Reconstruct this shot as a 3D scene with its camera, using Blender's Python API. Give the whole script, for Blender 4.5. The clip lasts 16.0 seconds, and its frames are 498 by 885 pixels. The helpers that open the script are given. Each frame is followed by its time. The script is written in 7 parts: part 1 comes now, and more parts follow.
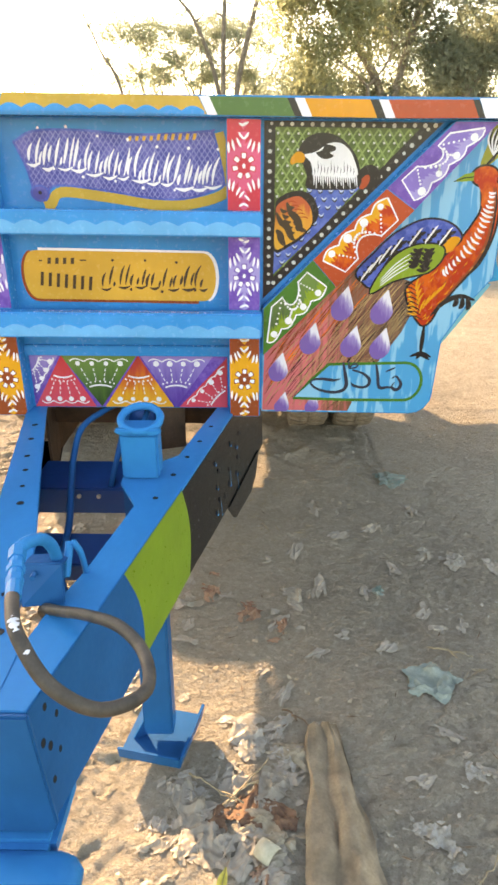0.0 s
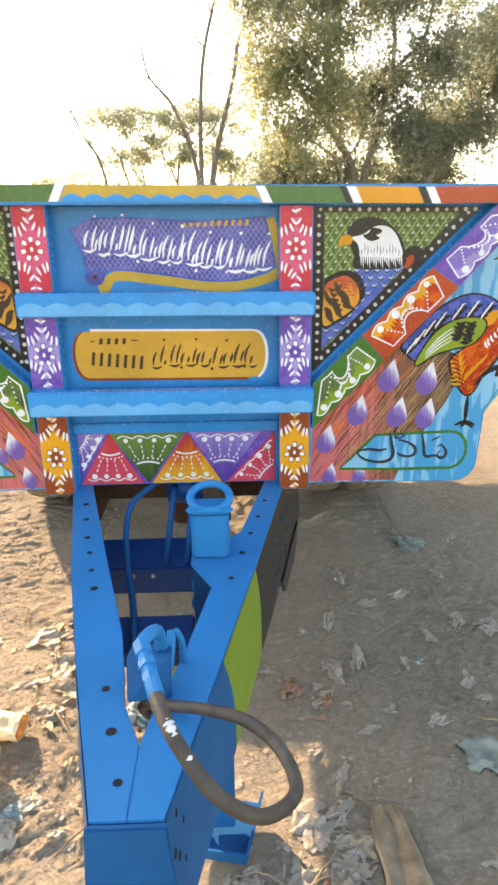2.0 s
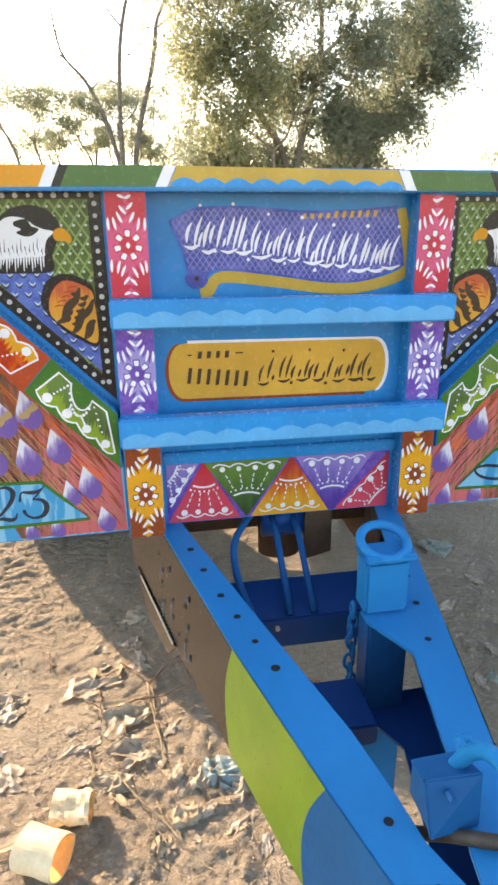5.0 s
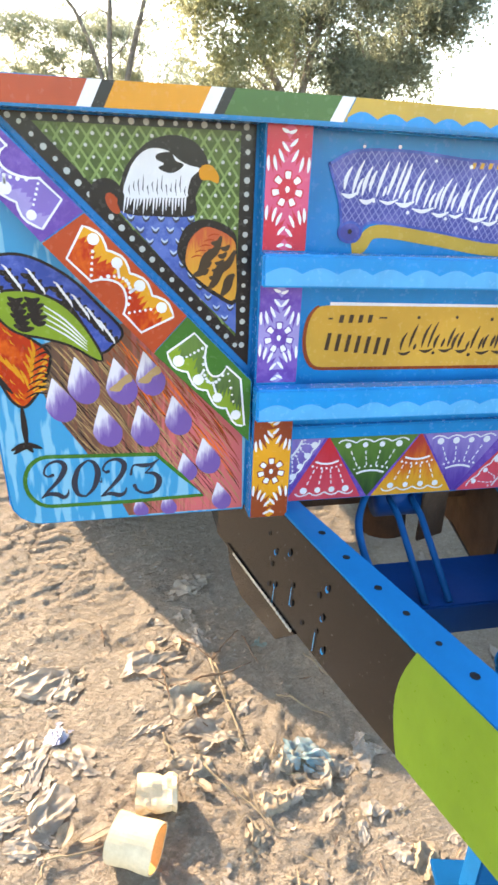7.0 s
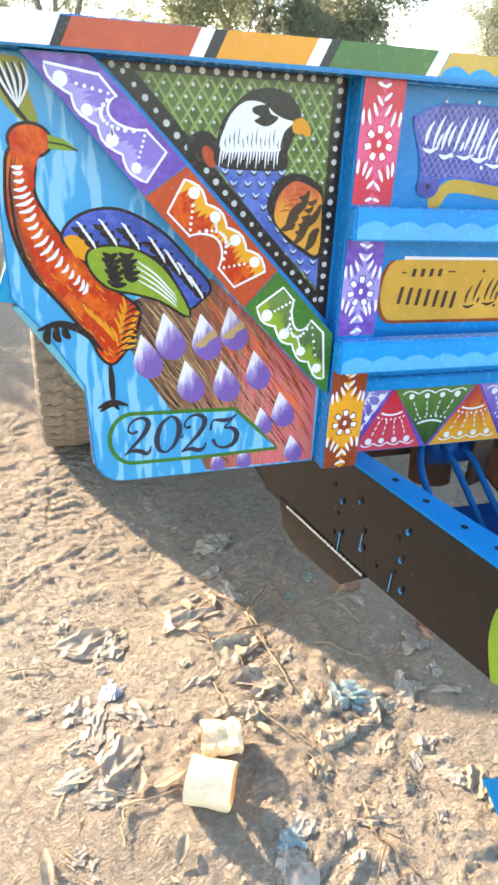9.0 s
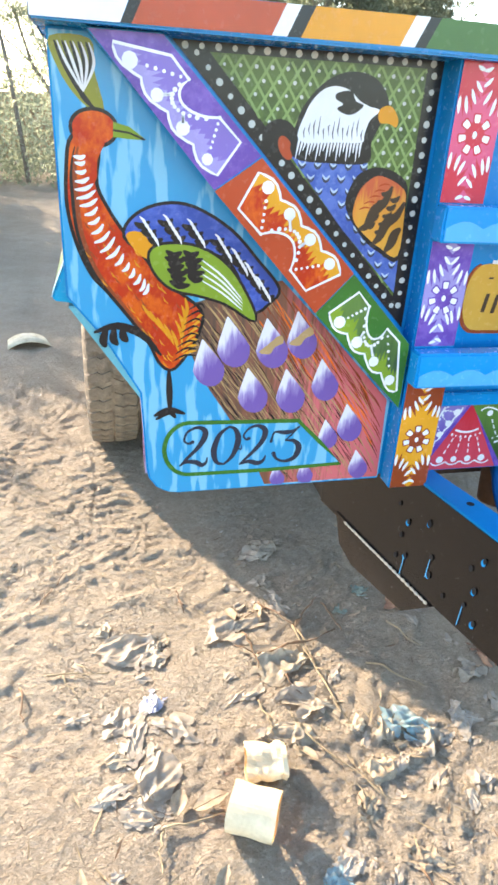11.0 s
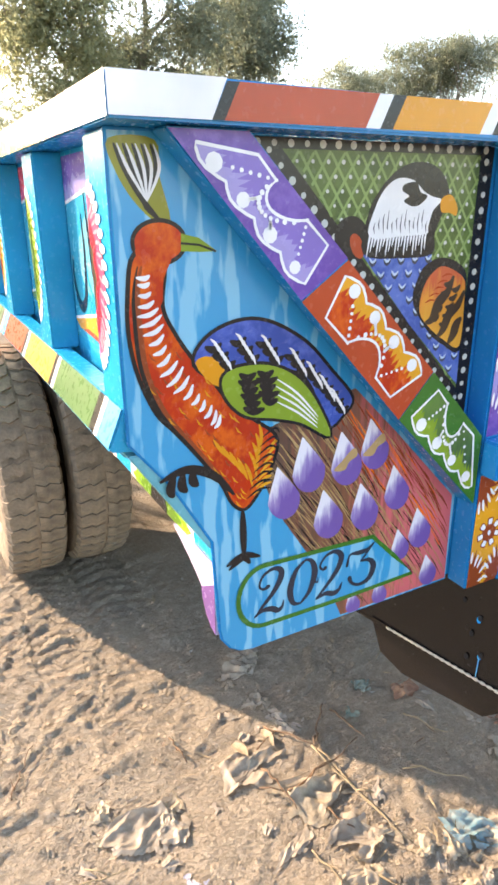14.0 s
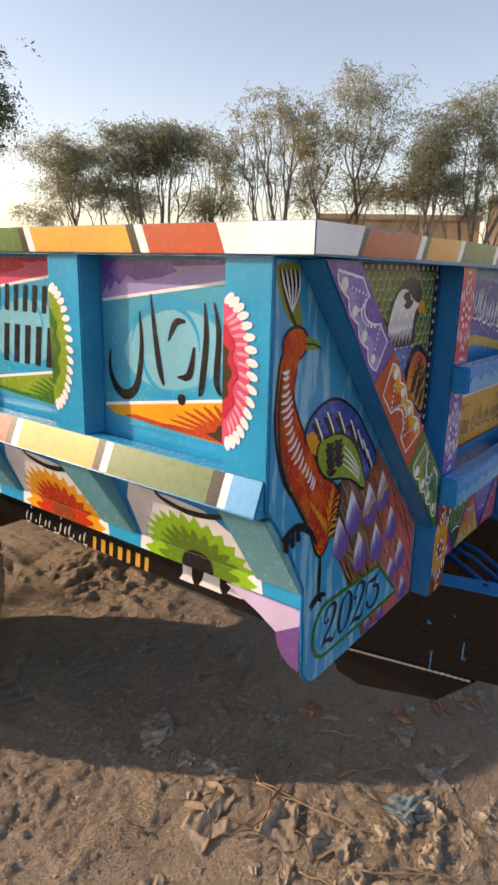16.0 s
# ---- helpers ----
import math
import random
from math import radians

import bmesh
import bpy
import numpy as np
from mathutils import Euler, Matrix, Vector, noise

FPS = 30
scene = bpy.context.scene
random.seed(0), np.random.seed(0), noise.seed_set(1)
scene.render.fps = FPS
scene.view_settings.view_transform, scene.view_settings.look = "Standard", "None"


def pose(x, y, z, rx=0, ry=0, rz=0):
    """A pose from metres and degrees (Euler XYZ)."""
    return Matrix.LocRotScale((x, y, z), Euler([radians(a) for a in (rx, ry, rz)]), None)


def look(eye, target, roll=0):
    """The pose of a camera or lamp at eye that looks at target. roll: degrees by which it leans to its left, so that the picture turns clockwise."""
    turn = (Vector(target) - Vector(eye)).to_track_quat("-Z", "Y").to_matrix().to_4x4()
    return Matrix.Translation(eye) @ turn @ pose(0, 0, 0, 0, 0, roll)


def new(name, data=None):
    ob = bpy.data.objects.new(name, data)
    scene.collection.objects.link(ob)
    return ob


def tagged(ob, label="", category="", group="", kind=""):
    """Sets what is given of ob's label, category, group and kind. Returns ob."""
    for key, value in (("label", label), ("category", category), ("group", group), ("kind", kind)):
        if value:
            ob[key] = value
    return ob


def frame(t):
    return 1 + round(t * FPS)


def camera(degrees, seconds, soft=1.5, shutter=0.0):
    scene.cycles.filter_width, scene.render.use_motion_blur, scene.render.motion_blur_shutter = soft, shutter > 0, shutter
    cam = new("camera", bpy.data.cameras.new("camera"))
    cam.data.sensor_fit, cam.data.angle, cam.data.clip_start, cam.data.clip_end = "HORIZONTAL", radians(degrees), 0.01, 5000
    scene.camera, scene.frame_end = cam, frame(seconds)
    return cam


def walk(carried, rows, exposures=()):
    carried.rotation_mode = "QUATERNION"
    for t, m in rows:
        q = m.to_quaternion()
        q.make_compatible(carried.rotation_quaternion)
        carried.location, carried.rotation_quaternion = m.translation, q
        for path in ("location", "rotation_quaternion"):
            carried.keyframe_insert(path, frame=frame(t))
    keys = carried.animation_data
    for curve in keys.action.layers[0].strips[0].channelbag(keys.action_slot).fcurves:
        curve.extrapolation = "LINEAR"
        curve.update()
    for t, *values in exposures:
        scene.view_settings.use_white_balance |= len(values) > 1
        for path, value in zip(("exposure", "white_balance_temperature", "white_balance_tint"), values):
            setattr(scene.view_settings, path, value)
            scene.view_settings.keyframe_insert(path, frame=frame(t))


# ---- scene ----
cam = camera(42.4, 16.0, soft=2.8)
EXPOSURES = [(0, 2.44, 9400, 14), (0.5, 2.50, 10200, 13), (1, 2.66, 9900, 12), (1.5, 2.60, 9700, 13), (2, 2.31, 8800, 15), (3.2, 2.15, 8400, 15), (6, 2.13, 7600, 13), (7, 2.38, 7250, 12), (8, 2.54, 7050, 11), (10.4, 2.50, 7050, 12), (11, 2.49, 6750, 9), (12.5, 2.48, 6800, 9), (13.5, 2.25, 7150, 12), (14, 2.22, 7300, 15), (14.6, 2.06, 7650, 21), (15, 1.54, 7800, 25), (15.5, 0.76, 7850, 24), (16, 0.68, 7850, 23)]
PATH = [
    (0, (0.388, -1.772, 1.575), (0.357, 0.051, 0.753), -0.0),
    (0.5, (0.432, -1.75, 1.528), (0.277, 0.0, 0.572), -1.1),
    (1, (0.386, -1.752, 1.543), (0.223, 0.044, 0.679), -0.7),
    (1.5, (0.287, -1.746, 1.569), (0.229, 0.106, 0.817), -0.5),
    (2, (0.172, -1.761, 1.608), (0.216, 0.132, 0.965), -0.9),
    (2.5, (0.082, -1.749, 1.611), (0.204, 0.159, 1.023), -0.4),
    (3, (0.027, -1.699, 1.62), (0.192, 0.193, 0.994), 0.9),
    (3.2, (0.007, -1.663, 1.62), (0.167, 0.234, 1.007), 0.7),
    (5.3, (-0.387, -1.426, 1.62), (-0.05, 0.413, 0.911), -0.0),
    (5.5, (-0.419, -1.414, 1.617), (-0.083, 0.416, 0.883), 0.8),
    (6, (-0.483, -1.352, 1.605), (-0.191, 0.474, 0.844), -0.2),
    (6.5, (-0.563, -1.255, 1.601), (-0.256, 0.555, 0.809), 0.7),
    (7, (-0.672, -1.23, 1.599), (-0.272, 0.558, 0.799), 2.4),
    (7.5, (-0.858, -1.251, 1.61), (-0.445, 0.533, 0.807), 1.9),
    (8, (-0.948, -1.26, 1.614), (-0.457, 0.482, 0.764), 2.0),
    (8.2, (-0.951, -1.246, 1.605), (-0.453, 0.487, 0.74), 2.2),
    (10.3, (-0.959, -1.195, 1.566), (-0.351, 0.491, 0.678), 3.6),
    (10.5, (-0.938, -1.185, 1.567), (-0.454, 0.533, 0.665), 3.3),
    (11, (-0.97, -1.099, 1.567), (-0.553, 0.633, 0.658), 3.3),
    (11.5, (-0.973, -1.021, 1.575), (-0.6, 0.739, 0.702), 3.7),
    (12, (-0.954, -0.958, 1.577), (-0.622, 0.805, 0.693), 4.1),
    (12.5, (-1.03, -0.936, 1.592), (-0.52, 0.825, 0.792), 3.7),
    (13, (-1.174, -0.888, 1.583), (-0.445, 0.806, 0.81), 2.6),
    (13.5, (-1.235, -0.839, 1.581), (-0.446, 0.829, 0.81), 3.7),
    (14, (-1.274, -0.762, 1.585), (-0.399, 0.892, 0.88), -0.4),
    (14.5, (-1.341, -0.649, 1.591), (-0.258, 0.895, 0.924), 0.2),
    (15, (-1.511, -0.592, 1.604), (-0.196, 0.796, 1.019), 2.3),
    (15.5, (-1.72, -0.569, 1.647), (-0.274, 0.673, 1.041), 3.6),
    (16, (-1.829, -0.507, 1.652), (-0.286, 0.651, 1.123), 1.4),
]
walk(cam, [(t, look(eye, target, roll)) for t, eye, target, roll in PATH], EXPOSURES)

# ---- light ----
SUN_AZ, SUN_EL = -32.0, 22.4          # degrees from +y towards +x, and above the horizon
world = bpy.data.worlds.new("world")
scene.world = world
world.use_nodes = True
sky = world.node_tree.nodes.new("ShaderNodeTexSky")
sky.sky_type, sky.sun_disc = "NISHITA", False
sky.sun_elevation, sky.sun_rotation = radians(SUN_EL), radians(SUN_AZ)
sky.air_density, sky.dust_density, sky.ozone_density = 1.0, 1.2, 1.0
world.node_tree.nodes["Background"].inputs["Strength"].default_value = 0.157
world.node_tree.links.new(sky.outputs[0], world.node_tree.nodes["Background"].inputs["Color"])
sun = new("sun", bpy.data.lights.new("sun", "SUN"))
sun.data.energy, sun.data.angle, sun.data.color = 3.15, radians(0.6), (1.0, 0.84, 0.66)
to_sun = Vector((math.sin(radians(SUN_AZ)) * math.cos(radians(SUN_EL)), math.cos(radians(SUN_AZ)) * math.cos(radians(SUN_EL)), math.sin(radians(SUN_EL))))
sun.matrix_world = look(to_sun * 30, (0, 0, 0))


# ---- materials ----
class Nodes:
    """A small hand for building node materials."""

    def __init__(self, name):
        self.mat = bpy.data.materials.new(name)
        self.mat.use_nodes = True
        self.tree = self.mat.node_tree
        self.bsdf = self.tree.nodes["Principled BSDF"]

    def node(self, kind, links=None, **values):
        n = self.tree.nodes.new("ShaderNode" + kind)
        for key, value in values.items():
            setattr(n, key, value)
        for key, value in (links or {}).items():
            if hasattr(value, "is_output"):
                self.tree.links.new(value, n.inputs[key])
            else:
                n.inputs[key].default_value = value
        return n

    def coords(self, scale=(1, 1, 1), kind="Object", turn=(0, 0, 0)):
        c = self.node("TexCoord")
        return self.node("Mapping", {"Vector": c.outputs[kind], "Scale": scale, "Rotation": turn}).outputs[0]

    def noise(self, vector, scale, detail=4.0, rough=0.55):
        return self.node("TexNoise", {"Vector": vector, "Scale": scale, "Detail": detail, "Roughness": rough}).outputs["Fac"]

    def ramp(self, fac, stops):
        r = self.node("ValToRGB", {"Fac": fac}).color_ramp
        while len(r.elements) < len(stops):
            r.elements.new(0.5)
        for e, (p, c) in zip(r.elements, stops):
            e.position, e.color = p, (*c, 1) if len(c) == 3 else c
        return self.tree.nodes[-1].outputs["Color"]

    def grey(self, fac, lo, hi, a=0.0, b=1.0):
        return self.node("MapRange", {"Value": fac, "From Min": lo, "From Max": hi, "To Min": a, "To Max": b}).outputs[0]

    def mix(self, fac, a, b, kind="MIX"):
        m = self.node("Mix", data_type="RGBA", blend_type=kind)
        for socket, value in ((m.inputs[0], fac), (m.inputs[6], a), (m.inputs[7], b)):
            if hasattr(value, "is_output"):
                self.tree.links.new(value, socket)
            else:
                socket.default_value = (*value, 1) if isinstance(value, tuple) and len(value) == 3 else value
        return m.outputs[2]

    def done(self, color, rough=0.5, metal=0.0, bump=None, strength=0.2, distance=0.004, coat=0.0, spec=0.5):
        for key, value in (("Base Color", color), ("Roughness", rough), ("Metallic", metal), ("Coat Weight", coat), ("Specular IOR Level", spec)):
            if hasattr(value, "is_output"):
                self.tree.links.new(value, self.bsdf.inputs[key])
            else:
                self.bsdf.inputs[key].default_value = (*value, 1) if isinstance(value, tuple) else value
        if bump is not None:
            b = self.node("Bump", {"Height": bump, "Strength": strength, "Distance": distance})
            self.tree.links.new(b.outputs[0], self.bsdf.inputs["Normal"])
        return self.mat


def tint(c, k):
    return tuple(min(1.0, v * k) for v in c)


def paint(name, rgb, rough=0.25, second=None, stretch=(1, 1, 1), amount=1.0, dust=0.010, spec=0.32, coat=0.04):
    """Brushed gloss enamel: uneven coats, dust and a slightly rippled film. second: a colour worked into it in strokes."""
    n = Nodes(name)
    p = n.coords(stretch)
    big, fine = n.noise(p, 7, 3), n.noise(p, 90, 4)
    base = n.mix(n.grey(big, 0.3, 0.7), tint(rgb, 0.86), tint(rgb, 1.10))
    brush = n.noise(n.coords((9, 9, 1.6)), 9, 4, 0.6)
    base = n.mix(n.grey(brush, 0.35, 0.65, 0.0, 0.12), base, tint(rgb, 0.72))
    if second:
        base = n.mix(n.grey(n.noise(p, 28, 5, 0.65), 0.46, 0.6, 0, amount), base, second)
    base = n.mix(n.grey(fine, 0.35, 0.8, 0.0, dust), base, (0.42, 0.36, 0.3))
    return n.done(base, n.grey(fine, 0.3, 0.7, rough * 0.9, rough * 1.15), bump=n.noise(n.coords(), 60, 3), strength=0.08, coat=coat, spec=spec)


def graded(name, stops, turn=(0, 0, 0), streak=(1, 1, 1), ragged=0.3, axis=2, lean=0.0):
    """Enamel that runs from colour to colour across the shape, with ragged brush ends."""
    n = Nodes(name)
    g = n.node("SeparateXYZ", {"Vector": n.coords(kind="Generated")}).outputs
    g = n.node("Math", {0: g[axis], 1: n.grey(g[0], 0, 1, -lean, lean)}, operation="ADD").outputs[0]
    ruffle = n.noise(n.coords(streak, turn=turn), 30, 4, 0.6)
    f = n.node("Math", {0: g, 1: n.grey(ruffle, 0.2, 0.8, -ragged, ragged)}, operation="ADD").outputs[0]
    color = n.ramp(f, stops)
    color = n.mix(n.grey(n.noise(n.coords(), 80), 0.35, 0.8, 0, 0.02), color, (0.42, 0.36, 0.3))
    return n.done(color, 0.32, bump=n.noise(n.coords(), 60, 3), strength=0.08, coat=0.15)


def dripped(name, dark, light):
    """Blue ground with paler runs drawn downwards."""
    n = Nodes(name)
    runs = n.noise(n.coords((26, 26, 4.2)), 1.7, 2, 0.4)
    edge = n.noise(n.coords((40, 40, 9)), 2.0, 3)
    f = n.node("Math", {0: runs, 1: n.grey(edge, 0.3, 0.7, -0.05, 0.05)}, operation="ADD").outputs[0]
    c = n.mix(n.grey(f, 0.50, 0.56), dark, light)
    c = n.mix(n.grey(n.noise(n.coords(), 80), 0.35, 0.8, 0, 0.02), c, (0.42, 0.36, 0.3))
    return n.done(c, 0.3, bump=n.noise(n.coords(), 60, 3), strength=0.08, coat=0.15)


def worn(name, rgb, rough=0.8, scale=10, second=None, bump=0.5, distance=0.004, metal=0.0, grain=(1, 1, 1), spec=0.4):
    """Rough, uneven stuff: cloth, earth, rubber, wood."""
    n = Nodes(name)
    p = n.coords(grain)
    a, b = n.noise(p, scale, 6, 0.6), n.noise(p, scale * 9, 4, 0.6)
    c = n.mix(n.grey(a, 0.3, 0.7), tint(rgb, 0.65), second or tint(rgb, 1.3))
    c = n.mix(n.grey(b, 0.35, 0.75, 0, 0.35), c, tint(rgb, 0.55))
    return n.done(c, rough, metal, bump=b, strength=bump, distance=distance, spec=spec)


BLUE, SKYBLUE, DEEP = (0.001, 0.200, 0.49), (0.075, 0.36, 0.66), (0.01, 0.13, 0.48)
M = {
    "blue": paint("blue_enamel", BLUE, spec=0.28),
    "railblue": paint("rail_blue_enamel", (0.0, 0.245, 0.60), spec=0.28),
    # tow blue darkened for the shade between the beams; also the dark hub
    "shadenavy": paint("dark_blue_enamel", (0.0, 0.055, 0.21), 0.4, spec=0.22, coat=0.0),
    "beam": paint("tow_blue_enamel", (0.0, 0.185, 0.445), 0.36, stretch=(1, 0.4, 1), dust=0.003, spec=0.10, coat=0.0),
    # tow blue darkened: the dimmer light on upright faces is in the colour
    "shadeblue": paint("dull_blue_enamel", (0.001, 0.090, 0.25), 0.42, dust=0.004, spec=0.12, coat=0.0),
    "pale": paint("pale_blue_enamel", SKYBLUE),
    "cyan": paint("cyan_enamel", (0.0, 0.285, 0.52), spec=0.25),
    "ice": paint("ice_blue_enamel", (0.14, 0.41, 0.52)),
    "teal": paint("teal_enamel", (0.12, 0.38, 0.46)),
    "drip": dripped("dripped_blue_enamel", (0.006, 0.255, 0.51), (0.15, 0.42, 0.61)),
    "black": paint("black_enamel", (0.012, 0.011, 0.012), 0.25, dust=0.01),
    "beamblack": paint("beam_black_enamel", (0.008, 0.0065, 0.006), 0.24, dust=0.004, spec=0.36, coat=0.03),
    "cyanpale": paint("light_cyan_enamel", (0.02, 0.30, 0.46)),
    "sungreen": paint("sun_green_enamel", (0.22, 0.46, 0.02)),
    "vermilion": paint("vermilion_enamel", (0.80, 0.15, 0.012)),
    "scarlet": paint("scarlet_enamel", (0.46, 0.036, 0.008)),
    "midgreen": paint("mid_green_enamel", (0.10, 0.20, 0.015)),
    "white": paint("white_enamel", (0.72, 0.72, 0.75)),
    "dotwhite": paint("dulled_white_enamel", (0.50, 0.50, 0.46)),
    "ink": paint("dark_brown_enamel", (0.05, 0.027, 0.012), 0.35),
    "weave": paint("weave_violet_enamel", (0.20, 0.22, 0.48)),
    "ink2": paint("blue_black_enamel", (0.02, 0.026, 0.045), 0.3),
    "scaleblue": paint("scale_blue_enamel", (0.05, 0.10, 0.36), second=(0.09, 0.15, 0.44)),
    "skywash": paint("sky_wash_enamel", (0.40, 0.50, 0.66)),
    "strand": paint("pale_ochre_enamel", (0.42, 0.28, 0.13)),
    "rimwhite": paint("rim_white_enamel", (0.78, 0.78, 0.82), 0.4),
    "lime": paint("lime_enamel", (0.165, 0.265, 0.020), 0.3, dust=0.006, spec=0.25),
    "rosepale": paint("pale_rose_enamel", (0.80, 0.30, 0.36)),
    "pink": paint("pink_enamel", (0.60, 0.085, 0.18)),
    "crimson": paint("crimson_enamel", (0.50, 0.03, 0.055)),
    "violet": paint("violet_enamel", (0.19, 0.13, 0.44)),
    "lilac": paint("lilac_enamel", (0.29, 0.245, 0.53)),
    "purple": paint("purple_enamel", (0.115, 0.055, 0.31), second=(0.16, 0.085, 0.38)),
    "grape": paint("grape_enamel", (0.150, 0.070, 0.235)),
    "mauve": paint("mauve_enamel", (0.50, 0.42, 0.62)),
    "gold": paint("golden_enamel", (0.66, 0.30, 0.018)),
    "plate": paint("plate_yellow_enamel", (0.57, 0.31, 0.045)),
    "ochre": paint("ochre_enamel", (0.47, 0.30, 0.045)),
    "orange": paint("orange_enamel", (0.62, 0.255, 0.01)),
    "rust": paint("rust_red_enamel", (0.40, 0.055, 0.016)),
    "brown": paint("brown_enamel", (0.25, 0.05, 0.015)),
    "green": paint("green_enamel", (0.035, 0.14, 0.02)),
    "rimgreen": paint("rim_green_enamel", (0.07, 0.15, 0.045), 0.25, spec=0.25, coat=0.0),
    "leafgreen": paint("leaf_green_enamel", (0.19, 0.29, 0.025)),
    "mesh": paint("mesh_green_enamel", (0.085, 0.135, 0.03), second=(0.05, 0.085, 0.02)),
    "olive": paint("olive_enamel", (0.24, 0.24, 0.03)),
    "lattice": paint("lattice_green_enamel", (0.20, 0.29, 0.09)),
    "navy": paint("navy_enamel", (0.03, 0.07, 0.33), second=(0.07, 0.12, 0.45)),
    "scroll": paint("scroll_violet_enamel", (0.050, 0.060, 0.27), second=(0.10, 0.105, 0.36)),
    "flame": paint("flame_orange_enamel", (0.43, 0.026, 0.004), second=(0.62, 0.110, 0.006), stretch=(1, 1, 0.7), amount=0.8),
    "tail": graded("tail_enamel", [(0.0, (0.06, 0.032, 0.022)), (0.45, (0.19, 0.065, 0.035)), (0.74, (0.54, 0.11, 0.125))], turn=(0, radians(45), 0), streak=(4.0, 1, 0.28), ragged=0.35, axis=0),
    "tail_m": graded("tail_enamel_turned", [(0.26, (0.54, 0.11, 0.125)), (0.55, (0.19, 0.065, 0.035)), (1.0, (0.06, 0.032, 0.022))], turn=(0, radians(-45), 0), streak=(4.0, 1, 0.28), ragged=0.35, axis=0),
    "drop": graded("drop_enamel", [(0.34, (0.13, 0.07, 0.30)), (0.60, (0.25, 0.19, 0.43)), (0.82, (0.62, 0.61, 0.69))], streak=(3.4, 1, 0.5), ragged=0.26, lean=-0.30),
    "drop_m": graded("drop_enamel_turned", [(0.34, (0.13, 0.07, 0.30)), (0.60, (0.25, 0.19, 0.43)), (0.82, (0.62, 0.61, 0.69))], streak=(3.4, 1, 0.5), ragged=0.26, lean=0.30),
    "fire": graded("fire_enamel", [(0.2, (0.66, 0.30, 0.02)), (0.5, (0.56, 0.12, 0.012)), (0.8, (0.38, 0.03, 0.02))], streak=(3, 1, 0.4), ragged=0.3),
    "plum": graded("plum_enamel", [(0.1, (0.075, 0.03, 0.26)), (0.9, (0.21, 0.155, 0.44))], streak=(3, 1, 0.4)),
    "rose": graded("rose_enamel", [(0.1, (0.60, 0.055, 0.090)), (0.9, (0.48, 0.018, 0.030))], streak=(3, 1, 0.4)),
    "moss": graded("moss_enamel", [(0.1, (0.018, 0.055, 0.014)), (0.9, (0.085, 0.175, 0.028))], streak=(3, 1, 0.4)),
    "ember": graded("ember_enamel", [(0.20, (0.62, 0.29, 0.018)), (0.62, (0.60, 0.22, 0.014)), (0.84, (0.46, 0.065, 0.010))], streak=(3, 1, 0.4), ragged=0.32),
    "rubber": worn("dusty_rubber", (0.20, 0.155, 0.115), 0.9, 12, (0.40, 0.31, 0.22), 0.4),
    "hose": worn("hose_rubber", (0.04, 0.034, 0.028), 0.55, 25, (0.10, 0.08, 0.06), 0.3, 0.001),
    "hole": worn("hole_shadow", (0.01, 0.01, 0.012), 0.9),
    "weld": paint("weld_metal", (0.50, 0.45, 0.37), 0.40),
    "steel": worn("greasy_steel", (0.05, 0.045, 0.04), 0.55, 20, (0.14, 0.09, 0.06), 0.3, 0.002, 0.3),
    "axle": worn("rusty_steel", (0.10, 0.055, 0.03), 0.75, 18),
    "inner": worn("bare_steel_inside", (0.12, 0.10, 0.09), 0.7, 9),
}


# ---- building helpers ----
for key in ("pale", "white", "black", "rimgreen", "plate", "rust"):        # thick fresh enamel on the ledge
    M["ledge_" + key] = paint("thick_" + key + "_enamel", {"pale": SKYBLUE, "white": (0.72, 0.72, 0.75), "black": (0.012, 0.011, 0.012), "rimgreen": (0.07, 0.15, 0.045), "plate": (0.57, 0.31, 0.045), "rust": (0.40, 0.055, 0.016)}[key], 0.28, spec=0.33, coat=0.06)


def thing(name, label, category, group="", kind="", at=(0, 0, 0)):
    ob = new(name)
    ob.location = at
    ob.empty_display_size = 0.1
    return tagged(ob, label, category, group, kind)


def part(name, bm, material, parent=None, label="", smooth=False):
    """Links a bmesh as one mesh object under a thing or a part."""
    me = bpy.data.meshes.new(name)
    bm.normal_update()
    bm.to_mesh(me)
    bm.free()
    me.materials.append(material)
    if smooth:
        me.polygons.foreach_set("use_smooth", [True] * len(me.polygons))
    ob = new(name, me)
    if parent is not None:
        ob.parent = parent
        ob.matrix_parent_inverse = Matrix.Identity(4) if not parent.parent else Matrix.Identity(4)
    if label:
        ob["label"] = label
    return ob


def raw(name, verts, faces, material, parent=None, label="", smooth=False):
    me = bpy.data.meshes.new(name)
    me.from_pydata(verts, [], faces)
    me.update()
    me.materials.append(material)
    if smooth:
        me.polygons.foreach_set("use_smooth", [True] * len(me.polygons))
    ob = new(name, me)
    ob.parent = parent
    if label:
        ob["label"] = label
    return ob


def prism(points, direction, bevel=0.003, bm=None):
    """A plate or bar: a flat outline in space pushed along a direction."""
    own = bmesh.new()
    vs = [own.verts.new(p) for p in points]
    f = own.faces.new(vs)
    out = bmesh.ops.extrude_face_region(own, geom=[f])
    bmesh.ops.translate(own, vec=Vector(direction), verts=[v for v in out["geom"] if isinstance(v, bmesh.types.BMVert)])
    bmesh.ops.recalc_face_normals(own, faces=own.faces)
    if bevel:
        bmesh.ops.bevel(own, geom=[e for e in own.edges if e.calc_face_angle(0) > 0.5], offset=bevel, segments=2, affect="EDGES", clamp_overlap=True)
    big = [f for f in own.faces if len(f.verts) > 4]
    bmesh.ops.triangulate(own, faces=big)
    return join(bm, own)


